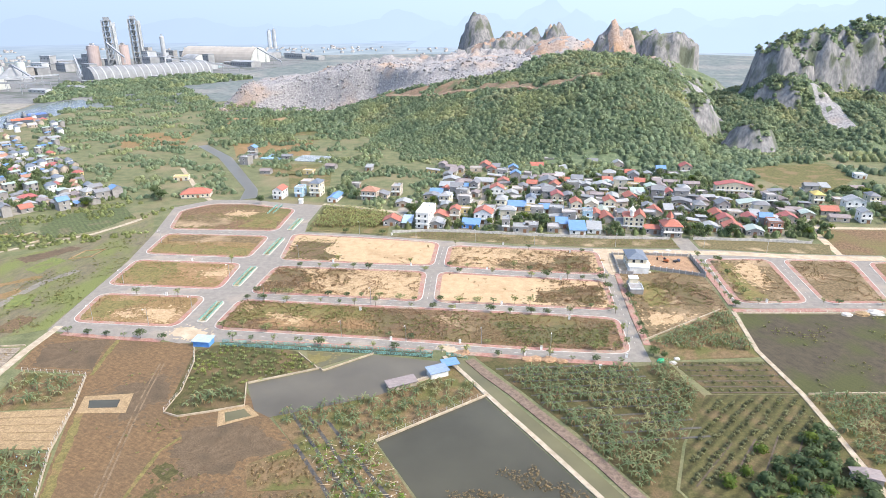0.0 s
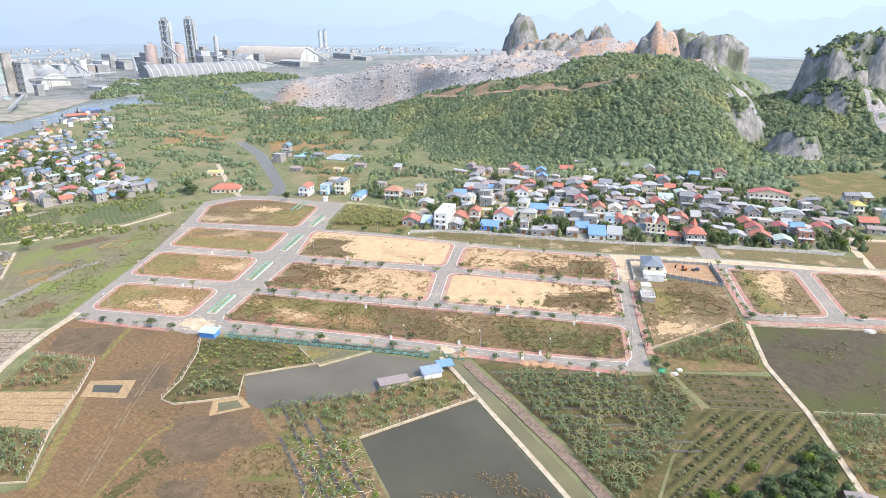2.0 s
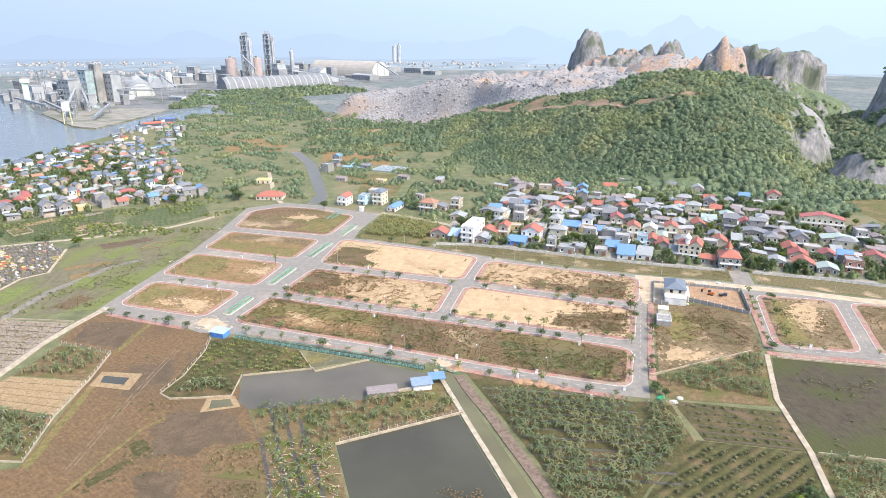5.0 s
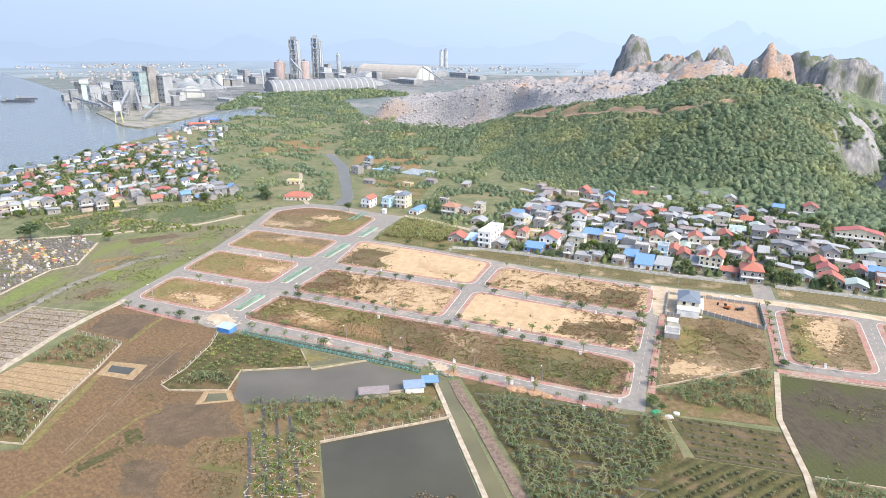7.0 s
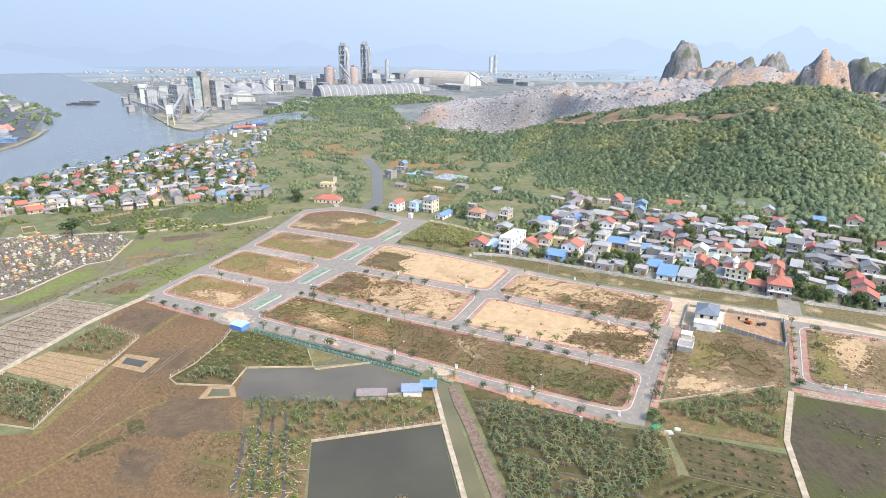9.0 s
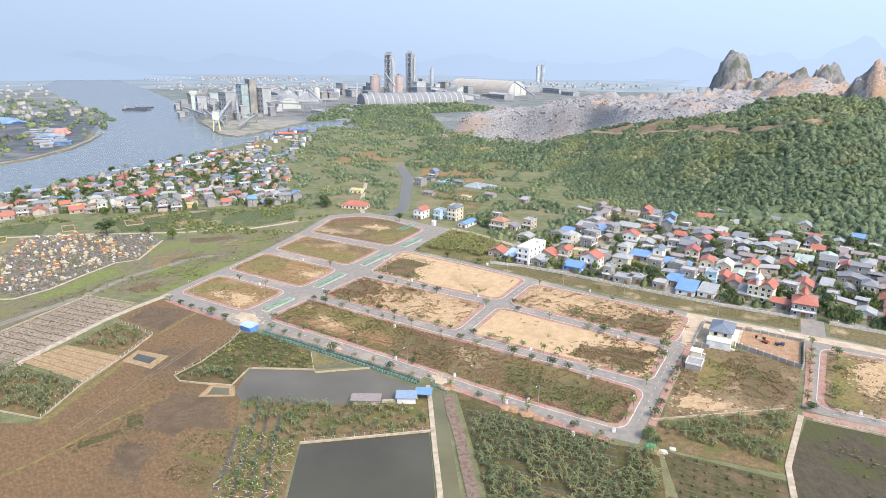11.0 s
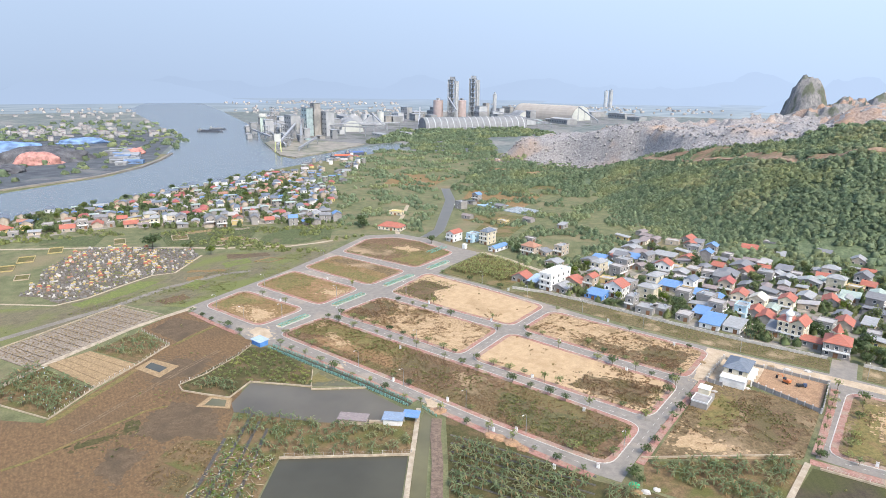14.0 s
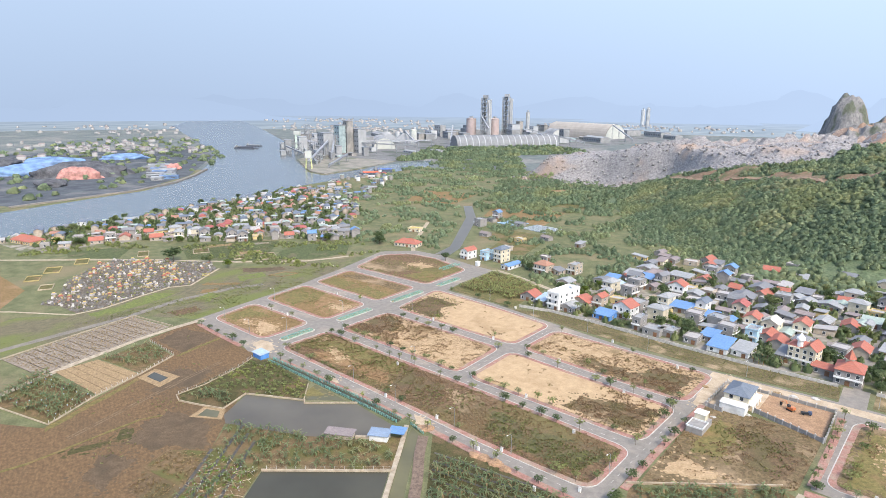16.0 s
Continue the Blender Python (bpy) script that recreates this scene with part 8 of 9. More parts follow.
def tower(x, y, high, turn):
    t = thing("preheater_tower", "tall concrete and steel preheater tower of a cement works", "tower", "preheater towers", "", pose(x, y, 0, 0, 0, turn))
    part("shaft", box(bmesh.new(), 6.1, -8, 0, 15, 8, high * 0.96), M_SHEET, t, "pale concrete lift shaft")
    n = 9
    for k in range(n + 1):
        z = high * k / n
        part("floor", box(bmesh.new(), -15, -13, z - 0.9, 6, 13, z), M_CEMENT, t)
    for px in (-14, 5):
        for py in (-12, 12):
            part("column", box(bmesh.new(), px - 1.1, py - 1.1, 0, px + 1.1, py + 1.1, high - 0.95), M_CEMENT, t)
    for k in range(n):
        z0, z1 = high * k / n, high * (k + 1) / n - 0.9
        part("brace", rod(rod(bmesh.new(), (-14, -12, z0), (5, -12, z1), 0.7, 0.7, 4), (-14, -12, z1), (-14, 12, z0), 0.7, 0.7, 4), M_CEMENT, t)
        part("cyclone", rod(rod(bmesh.new(), (-5, 0, z0 + 5), (-5, 0, z1), 5.0, 5.0, 10), (-5, 0, z0), (-5, 0, z0 + 5), 1.2, 5.0, 10), M_CEMENT_DARK, t)
    part("top_house", box(bmesh.new(), -10, -8, high, 4, 8, high + 8), M_CEMENT_DARK, t)
    part("duct", rod(bmesh.new(), (10, -9, 0), (10, -9, high * 0.9), 2.2, 2.2, 8), M_SHEET, t, "pale vertical duct")


tower(-868, 1725, 124, 20)
tower(-833, 1795, 128, 20)


def silo(x, y, rad, high, mat, label, cone=0.0):
    t = thing("silo", label, "silo", "silos", "", pose(x, y, 0))
    part("body", rod(bmesh.new(), (0, 0, 0), (0, 0, high), rad, rad, 20), mat, t)
    part("roof", rod(bmesh.new(), (0, 0, high), (0, 0, high + max(1.5, cone)), rad * 1.03, rad * 0.25, 20), mat, t)
    part("head_house", box(bmesh.new(), -rad * .3, -rad * .3, high + max(1.0, cone), rad * .3, rad * .3, high + max(1.5, cone) + 5), M_CEMENT_DARK, t)


silo(-912, 1710, 15, 62, M_ROSE, "tall rose-coloured cement silo")
silo(-855, 1755, 14, 62, M_ROSE, "tall rose-coloured cement silo")
silo(-775, 1820, 6, 82, M_SHEET, "slim pale cooling stack with duct")
silo(-960, 1480, 9, 34, M_CREAM, "small cream silo beside the hall")
silo(-985, 1440, 7, 28, M_SHEET, "small pale silo beside the hall")
silo(-806, 3060, 9, 78, M_SHEET, "far white twin silo tower")
silo(-784, 3064, 9, 84, M_SHEET, "far white twin silo tower")


def cone_store(x, y, rad, high):
    t = thing("conical_store", "grey conical raw material store", "store", "conical stores", "", pose(x, y, 0))
    part("roof", rod(bmesh.new(), (0, 0, 6), (0, 0, high), rad, rad * 0.12, 24), M_CEMENT, t)
    part("base", rod(bmesh.new(), (0, 0, 0), (0, 0, 6), rad * 0.97, rad * 0.97, 24), M_CEMENT_DARK, t)
    part("head_house", box(bmesh.new(), -4, -4, high - 1, 4, 4, high + 7), M_CEMENT_DARK, t)


cone_store(-925, 1395, 36, 30)
cone_store(-1010, 1420, 36, 30)
cone_store(-1060, 1330, 26, 22)


def vault(a, b, width, high, mat, end_mat, label, ribs=0, squash=1.0):
    """A long vaulted hall from a to b with closed ends and, where wanted, proud ribs."""
    a, b = Vector(a), Vector(b)
    length = (b - a).length
    t = thing("vaulted_hall", label, "hall", "vaulted halls", "", pose(a.x, a.y, 0, 0, 0, math.degrees(math.atan2(b.y - a.y, b.x - a.x))))
    n = 16
    arc = [(math.cos(math.pi * i / n) * width / 2, math.sin(math.pi * i / n) ** squash * high) for i in range(n + 1)]
    bm_ = bmesh.new()
    lo, hi = [bm_.verts.new((0, p[0], p[1])) for p in arc], [bm_.verts.new((length, p[0], p[1])) for p in arc]
    for i in range(n):
        bm_.faces.new((lo[i], hi[i], hi[i + 1], lo[i + 1]))
    part("roof", bm_, mat, t)
    for row, x, s in ((lo, -0.3, 1), (hi, length + 0.3, -1)):
        e = bmesh.new()
        q = [e.verts.new((x, p[0] * 0.99, p[1] * 0.99)) for p in arc]
        e.faces.new(q[::s])
        part("end_wall", e, end_mat, t)
    for k in range(ribs):
        e = bmesh.new()
        x = length * (k + 0.5) / ribs
        o = [[e.verts.new((x + dx, p[0] * 1.03, p[1] * 1.04)) for p in arc] for dx in (-1.0, 1.0)]
        for i in range(n):
            e.faces.new((o[0][i], o[1][i], o[1][i + 1], o[0][i + 1]))
        part("rib", e, M_SHEET, t, "white arched rib")


vault((-764, 1392), (-592, 1622), 62, 30, M_HALLROOF, M_HALLROOF, "long grey vaulted hall with white ribs", 17)
vault((-566, 2025), (-820, 2130), 92, 46, M_OCHRE, M_CREAM, "huge ochre vaulted store with cream end")
vault((-852, 1222), (-960, 1330), 54, 26, M_CEMENT, M_CREAM, "grey vaulted store with cream rounded end")
vault((-700, 1900), (-760, 1960), 60, 30, M_CEMENT, M_CREAM, "smaller vaulted store with cream end")


def works(x, y, w, d, high, mat, label, turn=-35, name="industrial_building"):
    t = thing(name, label, "building", "works buildings", "", pose(x, y, 0, 0, 0, turn))
    part("wall", box(bmesh.new(), -w / 2, -d / 2, 0, w / 2, d / 2, high), mat, t)
    if high < 16:
        child("roof", roof_mesh("gable", d, w, high, 0.2, M_TARP if mat == M_TARP else M_CEMENT_DARK if mat == M_CEMENT_DARK else M_CEMENT, mat), t, pose(0, 0, 0, 0, 0, 90))
    else:
        part("roof", box(bmesh.new(), -w / 2 - .8, -d / 2 - .8, high, w / 2 + .8, d / 2 + .8, high + 1.2), M_CEMENT_DARK, t)
    b = bmesh.new()
    rows, cols = max(1, int(high / 9)), max(1, int(w / 9))
    for i in range(rows):
        for j in range(cols):
            part("window", box(bmesh.new(), -w / 2 + (j + .3) * w / cols, -d / 2 - 0.3, (i + .35) * high / rows, -w / 2 + (j + .7) * w / cols, -d / 2 - 0.01, (i + .65) * high / rows), M_OPENING, t)
    b.free()


r = random.Random(9)
for x, y, w, d, high in ((-905, 1075, 34, 22, 40), (-930, 1030, 26, 18, 34), (-800, 1010, 16, 12, 22), (-960, 1100, 60, 22, 14),
                         (-1020, 1130, 80, 26, 16), (-845, 995, 34, 14, 12), (-775, 965, 18, 10, 14), (-1000, 1050, 20, 14, 24), (-915, 960, 26, 10, 9), (-1060, 1090, 30, 16, 11), (-1000, 1860, 120, 40, 22), (-1060, 1760, 60, 30, 14),
                         (-760, 1700, 36, 26, 34), (-720, 1740, 26, 22, 26), (-690, 1690, 40, 24, 18), (-640, 1760, 60, 30, 14), (-500, 2250, 90, 40, 16), (-640, 2300, 140, 60, 18), (-420, 2150, 60, 30, 12), (-1150, 1560, 90, 40, 14),
                         (-1240, 1480, 70, 30, 12), (-1120, 1250, 50, 24, 12), (-1150, 1340, 80, 30, 14), (-790, 1760, 30, 26, 46),
                         (-760, 1790, 24, 20, 30), (-945, 1745, 30, 24, 40), (-980, 1690, 50, 26, 20), (-900, 1790, 60, 26, 24), (-730, 1820, 70, 30, 18), (-560, 1850, 90, 34, 14), (-1000, 1600, 70, 30, 16), (-880, 1620, 40, 20, 22),
                         (-660, 1840, 26, 20, 34), (-1090, 1850, 80, 40, 18), (-1000, 1300, 40, 20, 18), (-930, 1250, 34, 22, 26), (-960, 1190, 46, 24, 16)):
    works(x, y, w, d, high, r.choice([M_CEMENT, M_SHEET, M_CEMENT]), r.choice(["dusty grey cement works building", "pale concrete industrial building with openings"]))


# the grinding hall on the quay, its steel frames and the low sheds round it
M_BLOCK = material("beige_concrete_block", (0.232, 0.219, 0.202), (0.305, 0.288, 0.262), 7, 0.9, 0.0, third=(0.189, 0.185, 0.176), size3=22, random_tint=0.12)
M_TEALWALL = plain("pale_teal_sheet", (0.30, 0.37, 0.37), 0.7, 0.12, 8)
for k, (x, y, w, d, high) in enumerate(((-1157, 1243, 51, 30, 25), (-1174, 1307, 38, 24, 20), (-846, 1018, 31, 22, 47), (-878, 1074, 11, 14, 36), (-864, 1084, 24, 18, 60), (-851, 1095, 18, 16, 70), (-832, 1110, 31, 20, 52), (-770, 1060, 10, 12, 18), (-794, 962, 22, 14, 6), (-793, 998, 33, 16, 5), (-792, 1044, 17, 12, 6), (-836, 1159, 18, 14, 9), (-858, 1238, 26, 16, 6), (-1174, 1584, 50, 20, 12), (-1156, 1672, 43, 20, 12), (-1005, 1565, 31, 20, 19), (-1014, 1638, 37, 20, 24), (-1061, 1755, 35, 20, 35), (-993, 1741, 22, 18, 17), (-935, 1706, 33, 20, 16), (-904, 2012, 18, 16, 46), (-935, 2164, 49, 24, 24), (-849, 2194, 63, 26, 27), (-955, 2296, 41, 20, 25), (-633, 1818, 32, 20, 10), (-624, 1921, 42, 16, 8), (-739, 1182, 42, 18, 5), (-693, 1218, 36, 16, 7), (-730, 1340, 39, 16, 6), (-712, 1440, 27, 12, 5), (-648, 1469, 27, 12, 5))):
    works(x, y, w, d, high, (M_BLOCK, M_SHEET, M_CEMENT, M_BLOCK, M_TEALWALL)[k % 5], ("beige concrete works block with dark openings", "pale sheet-clad works shed", "dusty grey works building", "weathered concrete works building", "pale teal works building")[k % 5], -20)


def lattice(x, y, wide, high, label):
    """An open steel frame tower of posts, floors and cross braces."""
    t = thing("steel_frame_tower", label, "tower", "steel frame towers", "", pose(x, y, 0, 0, 0, 25))
    h = wide / 2
    for px in (-h, h):
        for py in (-h, h):
            part("post", box(bmesh.new(), px - 0.5, py - 0.5, 0, px + 0.5, py + 0.5, high), M_CEMENT_DARK, t)
    n = max(2, int(high / 9))
    for k in range(1, n + 1):
        z = high * k / n
        part("floor", box(bmesh.new(), -h - 0.8, -h - 0.8, z - 0.5, h + 0.8, h + 0.8, z + 0.1), M_CEMENT, t)
        part("brace", rod(rod(bmesh.new(), (-h, -h, z - high / n), (h, -h, z), 0.35, 0.35, 4), (h, -h, z - high / n), (-h, -h, z), 0.35, 0.35, 4), M_CEMENT_DARK, t)


for x, y, wide, high in ((-860, 1010, 12, 30), (-835, 1035, 10, 42), (-950, 1065, 10, 60), (-800, 960, 9, 22), (-770, 930, 9, 18), (-735, 890, 8, 16), (-890, 985, 12, 26)):
    lattice(x, y, wide, high, "open grey steel tower of the cement works")


def conveyor(a, b, label="long grey covered conveyor on trestles"):
    a, b = Vector(a), Vector(b)
    t = thing("conveyor", label, "conveyor", "conveyors")
    e = bmesh.new()
    u = (b - a).normalized()
    s = Vector((-u.y, u.x, 0)).normalized() * 1.8
    q = [[e.verts.new(p + s * k + Vector((0, 0, z))) for k, z in ((-1, 0), (1, 0), (1, 3), (-1, 3))] for p in (a, b)]
    for i in range(4):
        e.faces.new((q[0][i], q[0][(i + 1) % 4], q[1][(i + 1) % 4], q[1][i]))
    e.faces.new(q[0][::-1])
    e.faces.new(q[1])
    part("gallery", e, M_CEMENT_DARK, t)
    n = max(2, int((b - a).length / 40))
    for i in range(n + 1):
        p = a + (b - a) * i / n
        part("trestle", rod(rod(bmesh.new(), (p.x + s.x, p.y + s.y, 0), (p.x + s.x * .6, p.y + s.y * .6, p.z), 0.6, 0.5, 5), (p.x - s.x, p.y - s.y, 0), (p.x - s.x * .6, p.y - s.y * .6, p.z), 0.6, 0.5, 5), M_CEMENT_DARK, t)


for a, b in (((-700, 830, 8), (-830, 1010, 30)), ((-740, 930, 14), (-860, 1060, 34)), ((-850, 1090, 24), (-790, 1330, 18)), ((-925, 1395, 34), (-840, 1330, 10)), ((-780, 1400, 10), (-880, 1560, 45)), ((-690, 1640, 40), (-560, 1700, 8)), ((-640, 1640, 32), (-520, 1660, 8)),
             ((-820, 930, 9), (-960, 1010, 12)), ((-700, 850, 6), (-940, 1040, 9)), ((-650, 830, 5), (-700, 930, 14)), ((-830, 1100, 22), (-700, 1150, 18)), ((-900, 1120, 30), (-990, 1180, 14)), ((-760, 1560, 40), (-870, 1700, 70)), ((-560, 1980, 44), (-470, 1900, 8))):
    conveyor(a, b)

# the quay, ships, riverside sheds and tarpaulined stock
area("quay", [(-594, 765), (-640, 776), (-806, 900), (-830, 945), (-760, 1000), (-640, 1000), (-616, 900)], 1.6, material("quay_earth", (0.19, 0.175, 0.145), (0.29, 0.26, 0.215), 12, 0.95, third=(0.14, 0.15, 0.10), size3=45), "bare grey brown quay of the works", "quay", "structure", 2.0)
t = thing("loading_tower", "yellow green ship loading tower on the quay", "tower", "", "", pose(-668, 800, 1.6, 0, 0, 40))
part("frame", rod(rod(rod(rod(bmesh.new(), (-5, -5, 0), (-3, -3, 30), .8, .6, 5), (5, -5, 0), (3, -3, 30), .8, .6, 5), (5, 5, 0), (3, 3, 30), .8, .6, 5), (-5, 5, 0), (-3, 3, 30), .8, .6, 5), plain("faded_yellow", (0.5, 0.5, 0.25), 0.7), t)
part("hopper", box(bmesh.new(), -5, -5, 18, 5, 5, 30.5), M_CREAM, t)
t = thing("loading_tower", "pale green loading tower on the quay", "tower", "", "", pose(-1010, 1090, 0, 0, 0, 40))
part("frame", box(bmesh.new(), -6, -6, 0, 6, 6, 34), plain("pale_green", (0.5, 0.58, 0.5), 0.7), t)
part("top", box(bmesh.new(), -8, -8, 34, 8, 8, 42), M_CREAM, t)


def ship(x, y, long, wide, turn, hull, load, label):
    t = thing("barge", label, "barge", "barges", "", pose(x, y, 0.05, 0, 0, turn))
    o = [(-long / 2, -wide / 2), (long * .38, -wide / 2), (long / 2, 0), (long * .38, wide / 2), (-long / 2, wide / 2)]
    part("hull", slab(bmesh.new(), o, -0.3, 2.6), hull, t)
    b = box(bmesh.new(), -long * .34, -wide * .4, 2.61, long * .33, wide * .4, 4.4)
    bmesh.ops.bevel(b, geom=[e for e in b.edges if e.verts[0].co.z > 4 and e.verts[1].co.z > 4], offset=0.9, segments=2, affect="EDGES")
    part("hold_cover", b, load, t)
    part("wheelhouse", box(box(bmesh.new(), -long * .47, -wide * .35, 2.6, -long * .37, wide * .35, 5.6), -long * .45, -wide * .2, 5.6, -long * .4, wide * .2, 7.4), M_CEMENT, t)


M_HULL = plain("dark_hull", (0.07, 0.08, 0.10), 0.7, 0.15, 3)
ship(-545, 820, 38, 11, 48, M_HULL, plain("orange_cover", (0.72, 0.16, 0.09), 0.7, 0.08, 3), "barge with a bright orange red cover")
ship(-556, 868, 36, 10, 52, M_HULL, plain("blue_cover", (0.12, 0.20, 0.45), 0.7, 0.1, 3), "barge with a blue cover")
ship(-1110, 1020, 62, 14, 20, M_HULL, M_HULL, "dark river barge under way")
ship(-1150, 1075, 40, 11, 30, M_HULL, M_CEMENT_DARK, "dark river barge moored midstream")
M_COAL = material("coal_heap", (0.06, 0.06, 0.065), (0.12, 0.12, 0.125), 10, 1.0, 0.4)


def stock(x, y, w, d, high, mat, label, seed, turn=-35):
    b = bmesh.new()
    bmesh.ops.create_icosphere(b, subdivisions=4, radius=1)
    for q in b.verts:
        k = 1 + 0.3 * noise.noise(q.co * 2.0 + Vector((seed, 0, 0)))
        q.co = Vector((q.co.x * w / 2 * k, q.co.y * d / 2 * k, max(-0.02, q.co.z) * high * k))
    for f in b.faces:
        f.smooth = True
    o = whole("stockpile", b, mat, label, "stockpile", "riverside stockpiles")
    o.matrix_basis = pose(x, y, 0, 0, 0, turn)


stock(-960, 470, 120, 60, 14, M_TARP, "long stockpile under blue tarpaulin", 1, 60)
stock(-1050, 560, 110, 60, 14, M_TARP, "long stockpile under blue tarpaulin", 2, 60)
stock(-1080, 700, 90, 40, 10, M_TARP, "smaller stockpile under blue tarpaulin", 3, 50)
stock(-870, 520, 130, 80, 20, M_COAL, "large black coal stockpile", 4, 55)
stock(-835, 500, 60, 26, 17, plain("red_tarpaulin", (0.40, 0.20, 0.165), 0.7, 0.2, 6), "stockpile covered with red tarpaulin", 5, 60)
stock(-790, 440, 60, 40, 9, M_COAL, "black coal stockpile on the bank", 6)
stock(-850, 660, 40, 26, 9, plain("rust_tarpaulin", (0.50, 0.22, 0.17), 0.7, 0.2, 6), "stockpile under rusty red tarpaulin", 7)
stock(-1150, 500, 140, 80, 12, M_COAL, "black coal stockpile on the bank", 8)
for k in range(16):
    x, y = -735 - 22 * (k % 8) + r.uniform(-6, 6), 560 + 26 * (k // 8) + 13 * (k % 8) + r.uniform(-8, 8)
    works(x, y, r.uniform(14, 26), r.uniform(10, 14), r.uniform(4, 6), r.choice([M_CEMENT, M_CEMENT_DARK, M_TARP, M_BLOCK]), "low riverside shed with sheet roof", 45, "riverside_shed")
low_wall([(-640, 330), (-655, 480), (-690, 560), (-742, 628), (-800, 690)], 1.6, 5.0, "stone river embankment", M_ASPHALT)

M_TOWN_WALL = material("pale_town_wall", (0.248, 0.242, 0.229), (0.341, 0.329, 0.310), 60, 0.9)
M_TOWN_ROOF = material("mixed_town_roof", (0.158, 0.151, 0.151), (0.274, 0.223, 0.209), 40, 0.9)
# far towns: pale houses, too small and many to tell apart
r = random.Random(77)
UNIT = ([(-.5, -.5, 0), (.5, -.5, 0), (.5, .5, 0), (-.5, .5, 0), (-.5, -.5, 1), (.5, -.5, 1), (.5, .5, 1), (-.5, .5, 1), (-.5, 0, 1.35), (.5, 0, 1.35)],
        [(0, 1, 5, 4), (2, 3, 7, 6), (1, 2, 6, 9, 5), (3, 0, 4, 8, 7), (4, 5, 9, 8), (6, 7, 8, 9)], [0, 0, 0, 0, 1, 1])
for k, (cx, cy, sx, sy, n) in enumerate(((-1500, 1900, 420, 300, 130), (-2100, 2500, 500, 400, 90), (-1900, 1300, 500, 300, 80), (-600, 2900, 900, 300, 90), (-1300, 800, 300, 200, 70), (300, 2600, 700, 300, 40), (-1200, 480, 250, 150, 50))):
    p = [(cx + r.gauss(0, sx / 2), cy + r.gauss(0, sy / 2), 0.0, r.uniform(6, 15), r.uniform(3, 8), r.random() * 3) for _ in range(n)]
    p = [q for q in p if not (-1080 < q[0] < -560 and 300 < q[1] < 2100) and not inside(RIVER, q[0], q[1])]
    joined("distant_houses", UNIT, p, [M_TOWN_WALL, M_TOWN_ROOF], "distant pale houses of a town", "distant town")
wood([(-640, 1000), (-560, 1200), (-420, 1450), (-560, 1560), (-700, 1400), (-780, 1330)], 11, 91, "dark trees in front of the works", -0.3, 6, 6)
wood([(-760, 660), (-1000, 880), (-1500, 1150), (-1700, 1000), (-1300, 500), (-1000, 350), (-660, 340)], 26, 92, "scattered trees on the far bank", 0.0, 6, 5)

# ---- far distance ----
# Ridges emit almost the horizon tone: aerial haze put into their colour.
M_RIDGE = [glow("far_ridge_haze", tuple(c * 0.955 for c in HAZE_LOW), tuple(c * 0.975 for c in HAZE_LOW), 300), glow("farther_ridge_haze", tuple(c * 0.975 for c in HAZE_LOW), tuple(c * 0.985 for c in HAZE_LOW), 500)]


def ridge(x, y, long, deep, high, k, seed, label="far mountain painted in glowing haze blue"):
    """A far karst mountain with a jagged crest, glowing in haze colour."""
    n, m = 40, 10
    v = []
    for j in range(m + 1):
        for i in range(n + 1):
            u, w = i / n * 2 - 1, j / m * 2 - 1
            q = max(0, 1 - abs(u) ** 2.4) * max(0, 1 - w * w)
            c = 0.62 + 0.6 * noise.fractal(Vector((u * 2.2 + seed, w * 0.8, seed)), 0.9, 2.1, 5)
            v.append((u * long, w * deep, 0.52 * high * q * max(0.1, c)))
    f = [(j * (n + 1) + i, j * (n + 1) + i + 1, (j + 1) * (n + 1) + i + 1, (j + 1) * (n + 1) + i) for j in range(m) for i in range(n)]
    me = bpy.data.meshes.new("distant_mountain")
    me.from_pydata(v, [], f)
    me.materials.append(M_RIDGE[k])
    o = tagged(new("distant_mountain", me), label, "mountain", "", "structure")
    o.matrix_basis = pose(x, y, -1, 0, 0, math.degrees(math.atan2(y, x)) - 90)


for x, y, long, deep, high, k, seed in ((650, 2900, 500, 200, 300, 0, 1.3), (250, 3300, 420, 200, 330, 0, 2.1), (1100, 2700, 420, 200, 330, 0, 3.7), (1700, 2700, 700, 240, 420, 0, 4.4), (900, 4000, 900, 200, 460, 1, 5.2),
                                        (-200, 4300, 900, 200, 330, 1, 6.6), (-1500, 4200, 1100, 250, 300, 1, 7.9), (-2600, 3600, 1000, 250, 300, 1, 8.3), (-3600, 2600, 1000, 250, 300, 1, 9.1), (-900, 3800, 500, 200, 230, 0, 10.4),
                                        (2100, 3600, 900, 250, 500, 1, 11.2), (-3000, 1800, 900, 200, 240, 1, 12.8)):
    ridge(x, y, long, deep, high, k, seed)

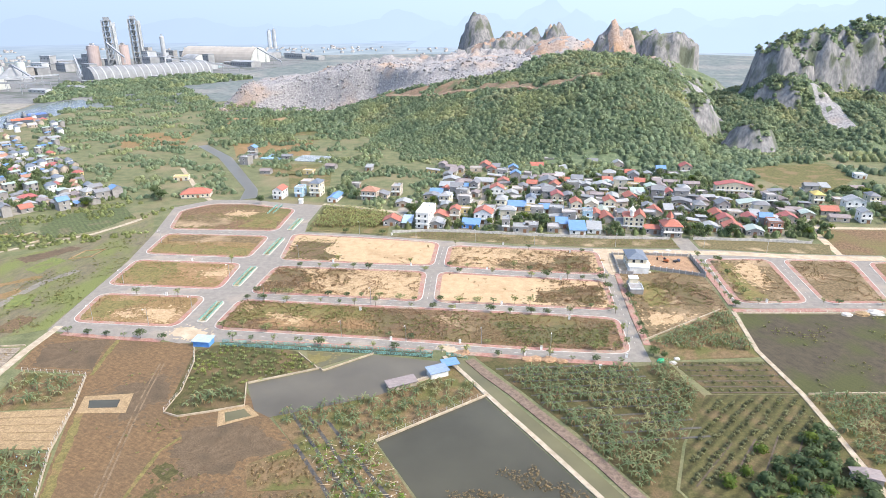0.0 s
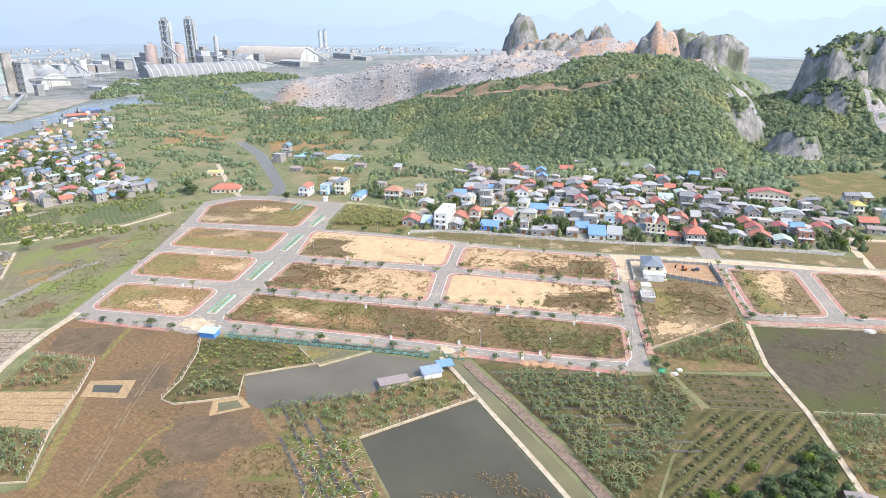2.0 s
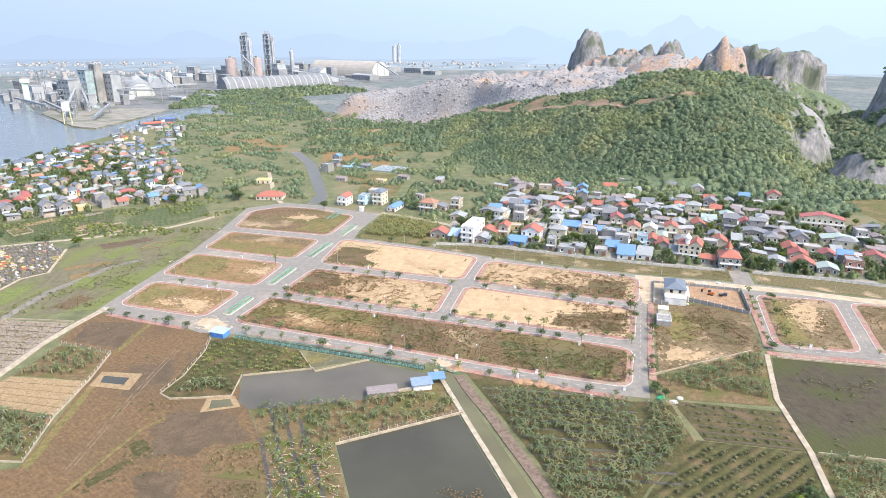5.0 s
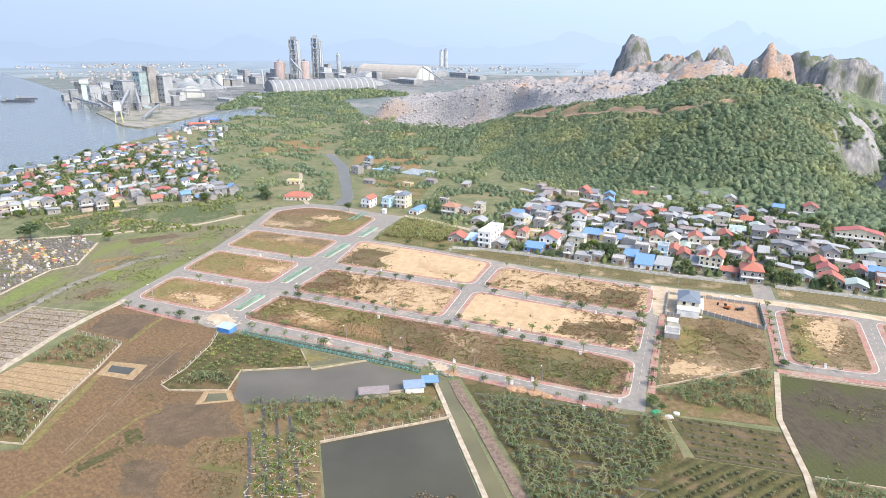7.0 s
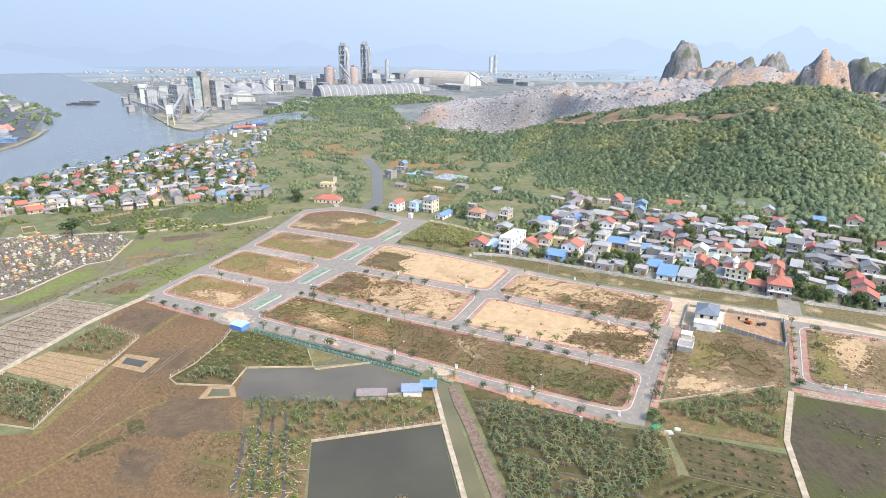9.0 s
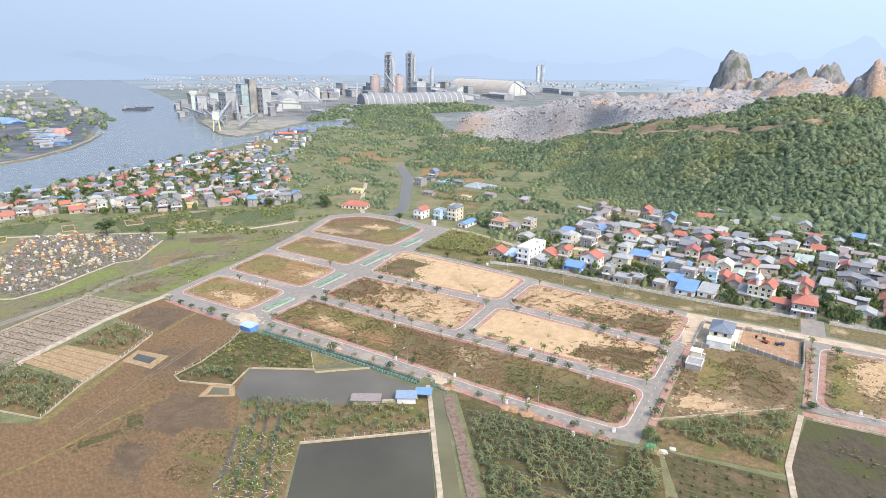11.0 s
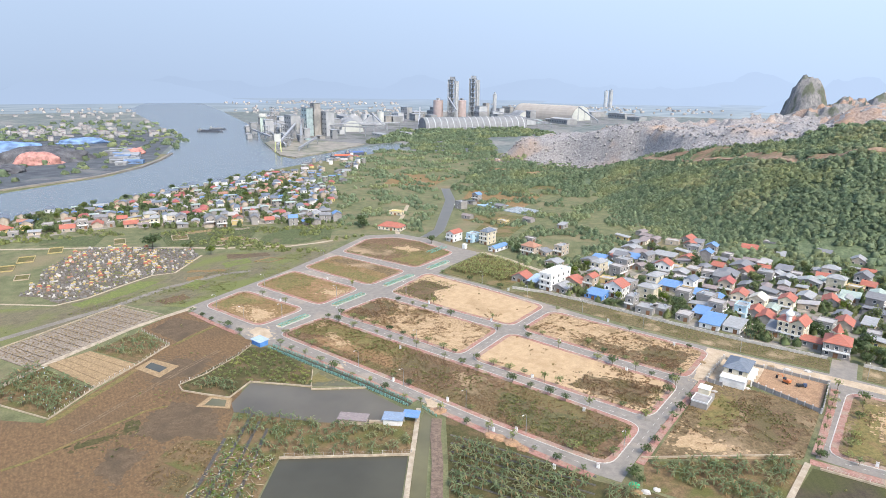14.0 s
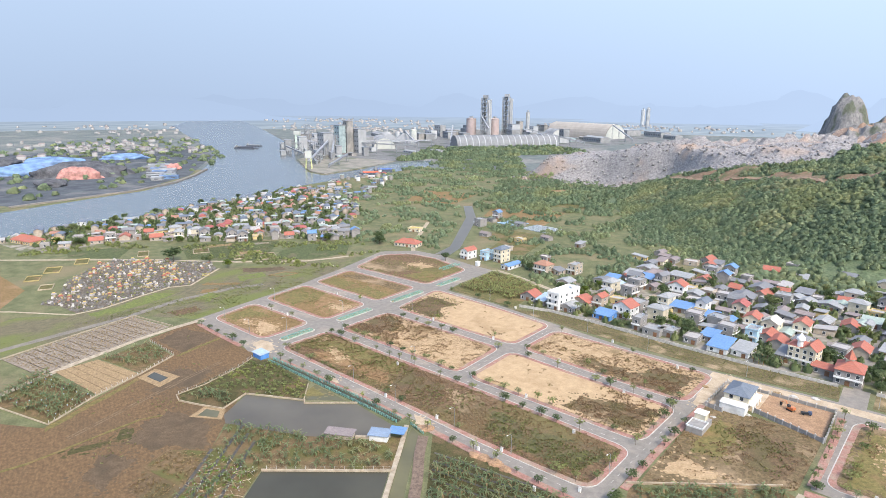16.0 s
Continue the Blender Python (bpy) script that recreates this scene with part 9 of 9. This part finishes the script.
# the hazy sky down to the horizon
b = bmesh.new()
n, rows = 72, []
for z in (-60, 0, 200, 500, 900, 1500):
    rows.append([b.verts.new((70 + 4730 * math.cos(6.28319 * i / n), 20 + 4730 * math.sin(6.28319 * i / n), z)) for i in range(n)])
for a, c in zip(rows, rows[1:]):
    for i in range(n):
        b.faces.new((a[(i + 1) % n], a[i], c[i], c[(i + 1) % n]))
M_HAZE = bpy.data.materials.new("horizon_haze")
M_HAZE.use_nodes = True
t = M_HAZE.node_tree
t.nodes.clear()
e, o, g, sp = t.nodes.new("ShaderNodeEmission"), t.nodes.new("ShaderNodeOutputMaterial"), t.nodes.new("ShaderNodeNewGeometry"), t.nodes.new("ShaderNodeSeparateXYZ")
ramp = t.nodes.new("ShaderNodeValToRGB")
mr = t.nodes.new("ShaderNodeMapRange")
mr.inputs["From Max"].default_value = 1000.0
ramp.color_ramp.elements[0].color, ramp.color_ramp.elements[1].color = (*HAZE_LOW, 1), (*HAZE_HIGH, 1)
t.links.new(g.outputs["Position"], sp.inputs[0])
t.links.new(sp.outputs["Z"], mr.inputs["Value"])
t.links.new(mr.outputs[0], ramp.inputs[0])
t.links.new(ramp.outputs[0], e.inputs[0])
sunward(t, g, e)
t.links.new(e.outputs[0], o.inputs[0])
whole("backdrop", b, M_HAZE, "hazy pale blue sky above the horizon", "sky", "", "structure")

# ---- quarry rubble ----
r = random.Random(31)
ROCK = []
for k in range(3):
    b = bmesh.new()
    bmesh.ops.create_icosphere(b, subdivisions=1, radius=1)
    ROCK.append(([tuple(q.co * (0.6 + 0.7 * r.random())) for q in b.verts], [tuple(w.index for w in f.verts) for f in b.faces], [0] * len(b.faces)))
    b.free()
rows = [[] for _ in ROCK]
for _ in range(2600):
    x = r.uniform(-340, 230)
    y = quarry_front(x) + (r.gauss(-6, 7) if r.random() < 0.3 else r.uniform(0, 120))
    z = relief(x, y)
    if hill_cover(x, y, 0.5, z) == 1 or z < 6:
        k = r.uniform(0.7, 2.2) * (1.4 if z < 4 else 1.0)
        rows[r.randrange(3)].append((x, y, max(0, z), k, k * 0.9, r.random() * 6.28))
for shape, places in zip(ROCK, rows):
    joined("quarry_boulders", shape, places, [M_QUARRY], "pale broken limestone boulders", "boulders")
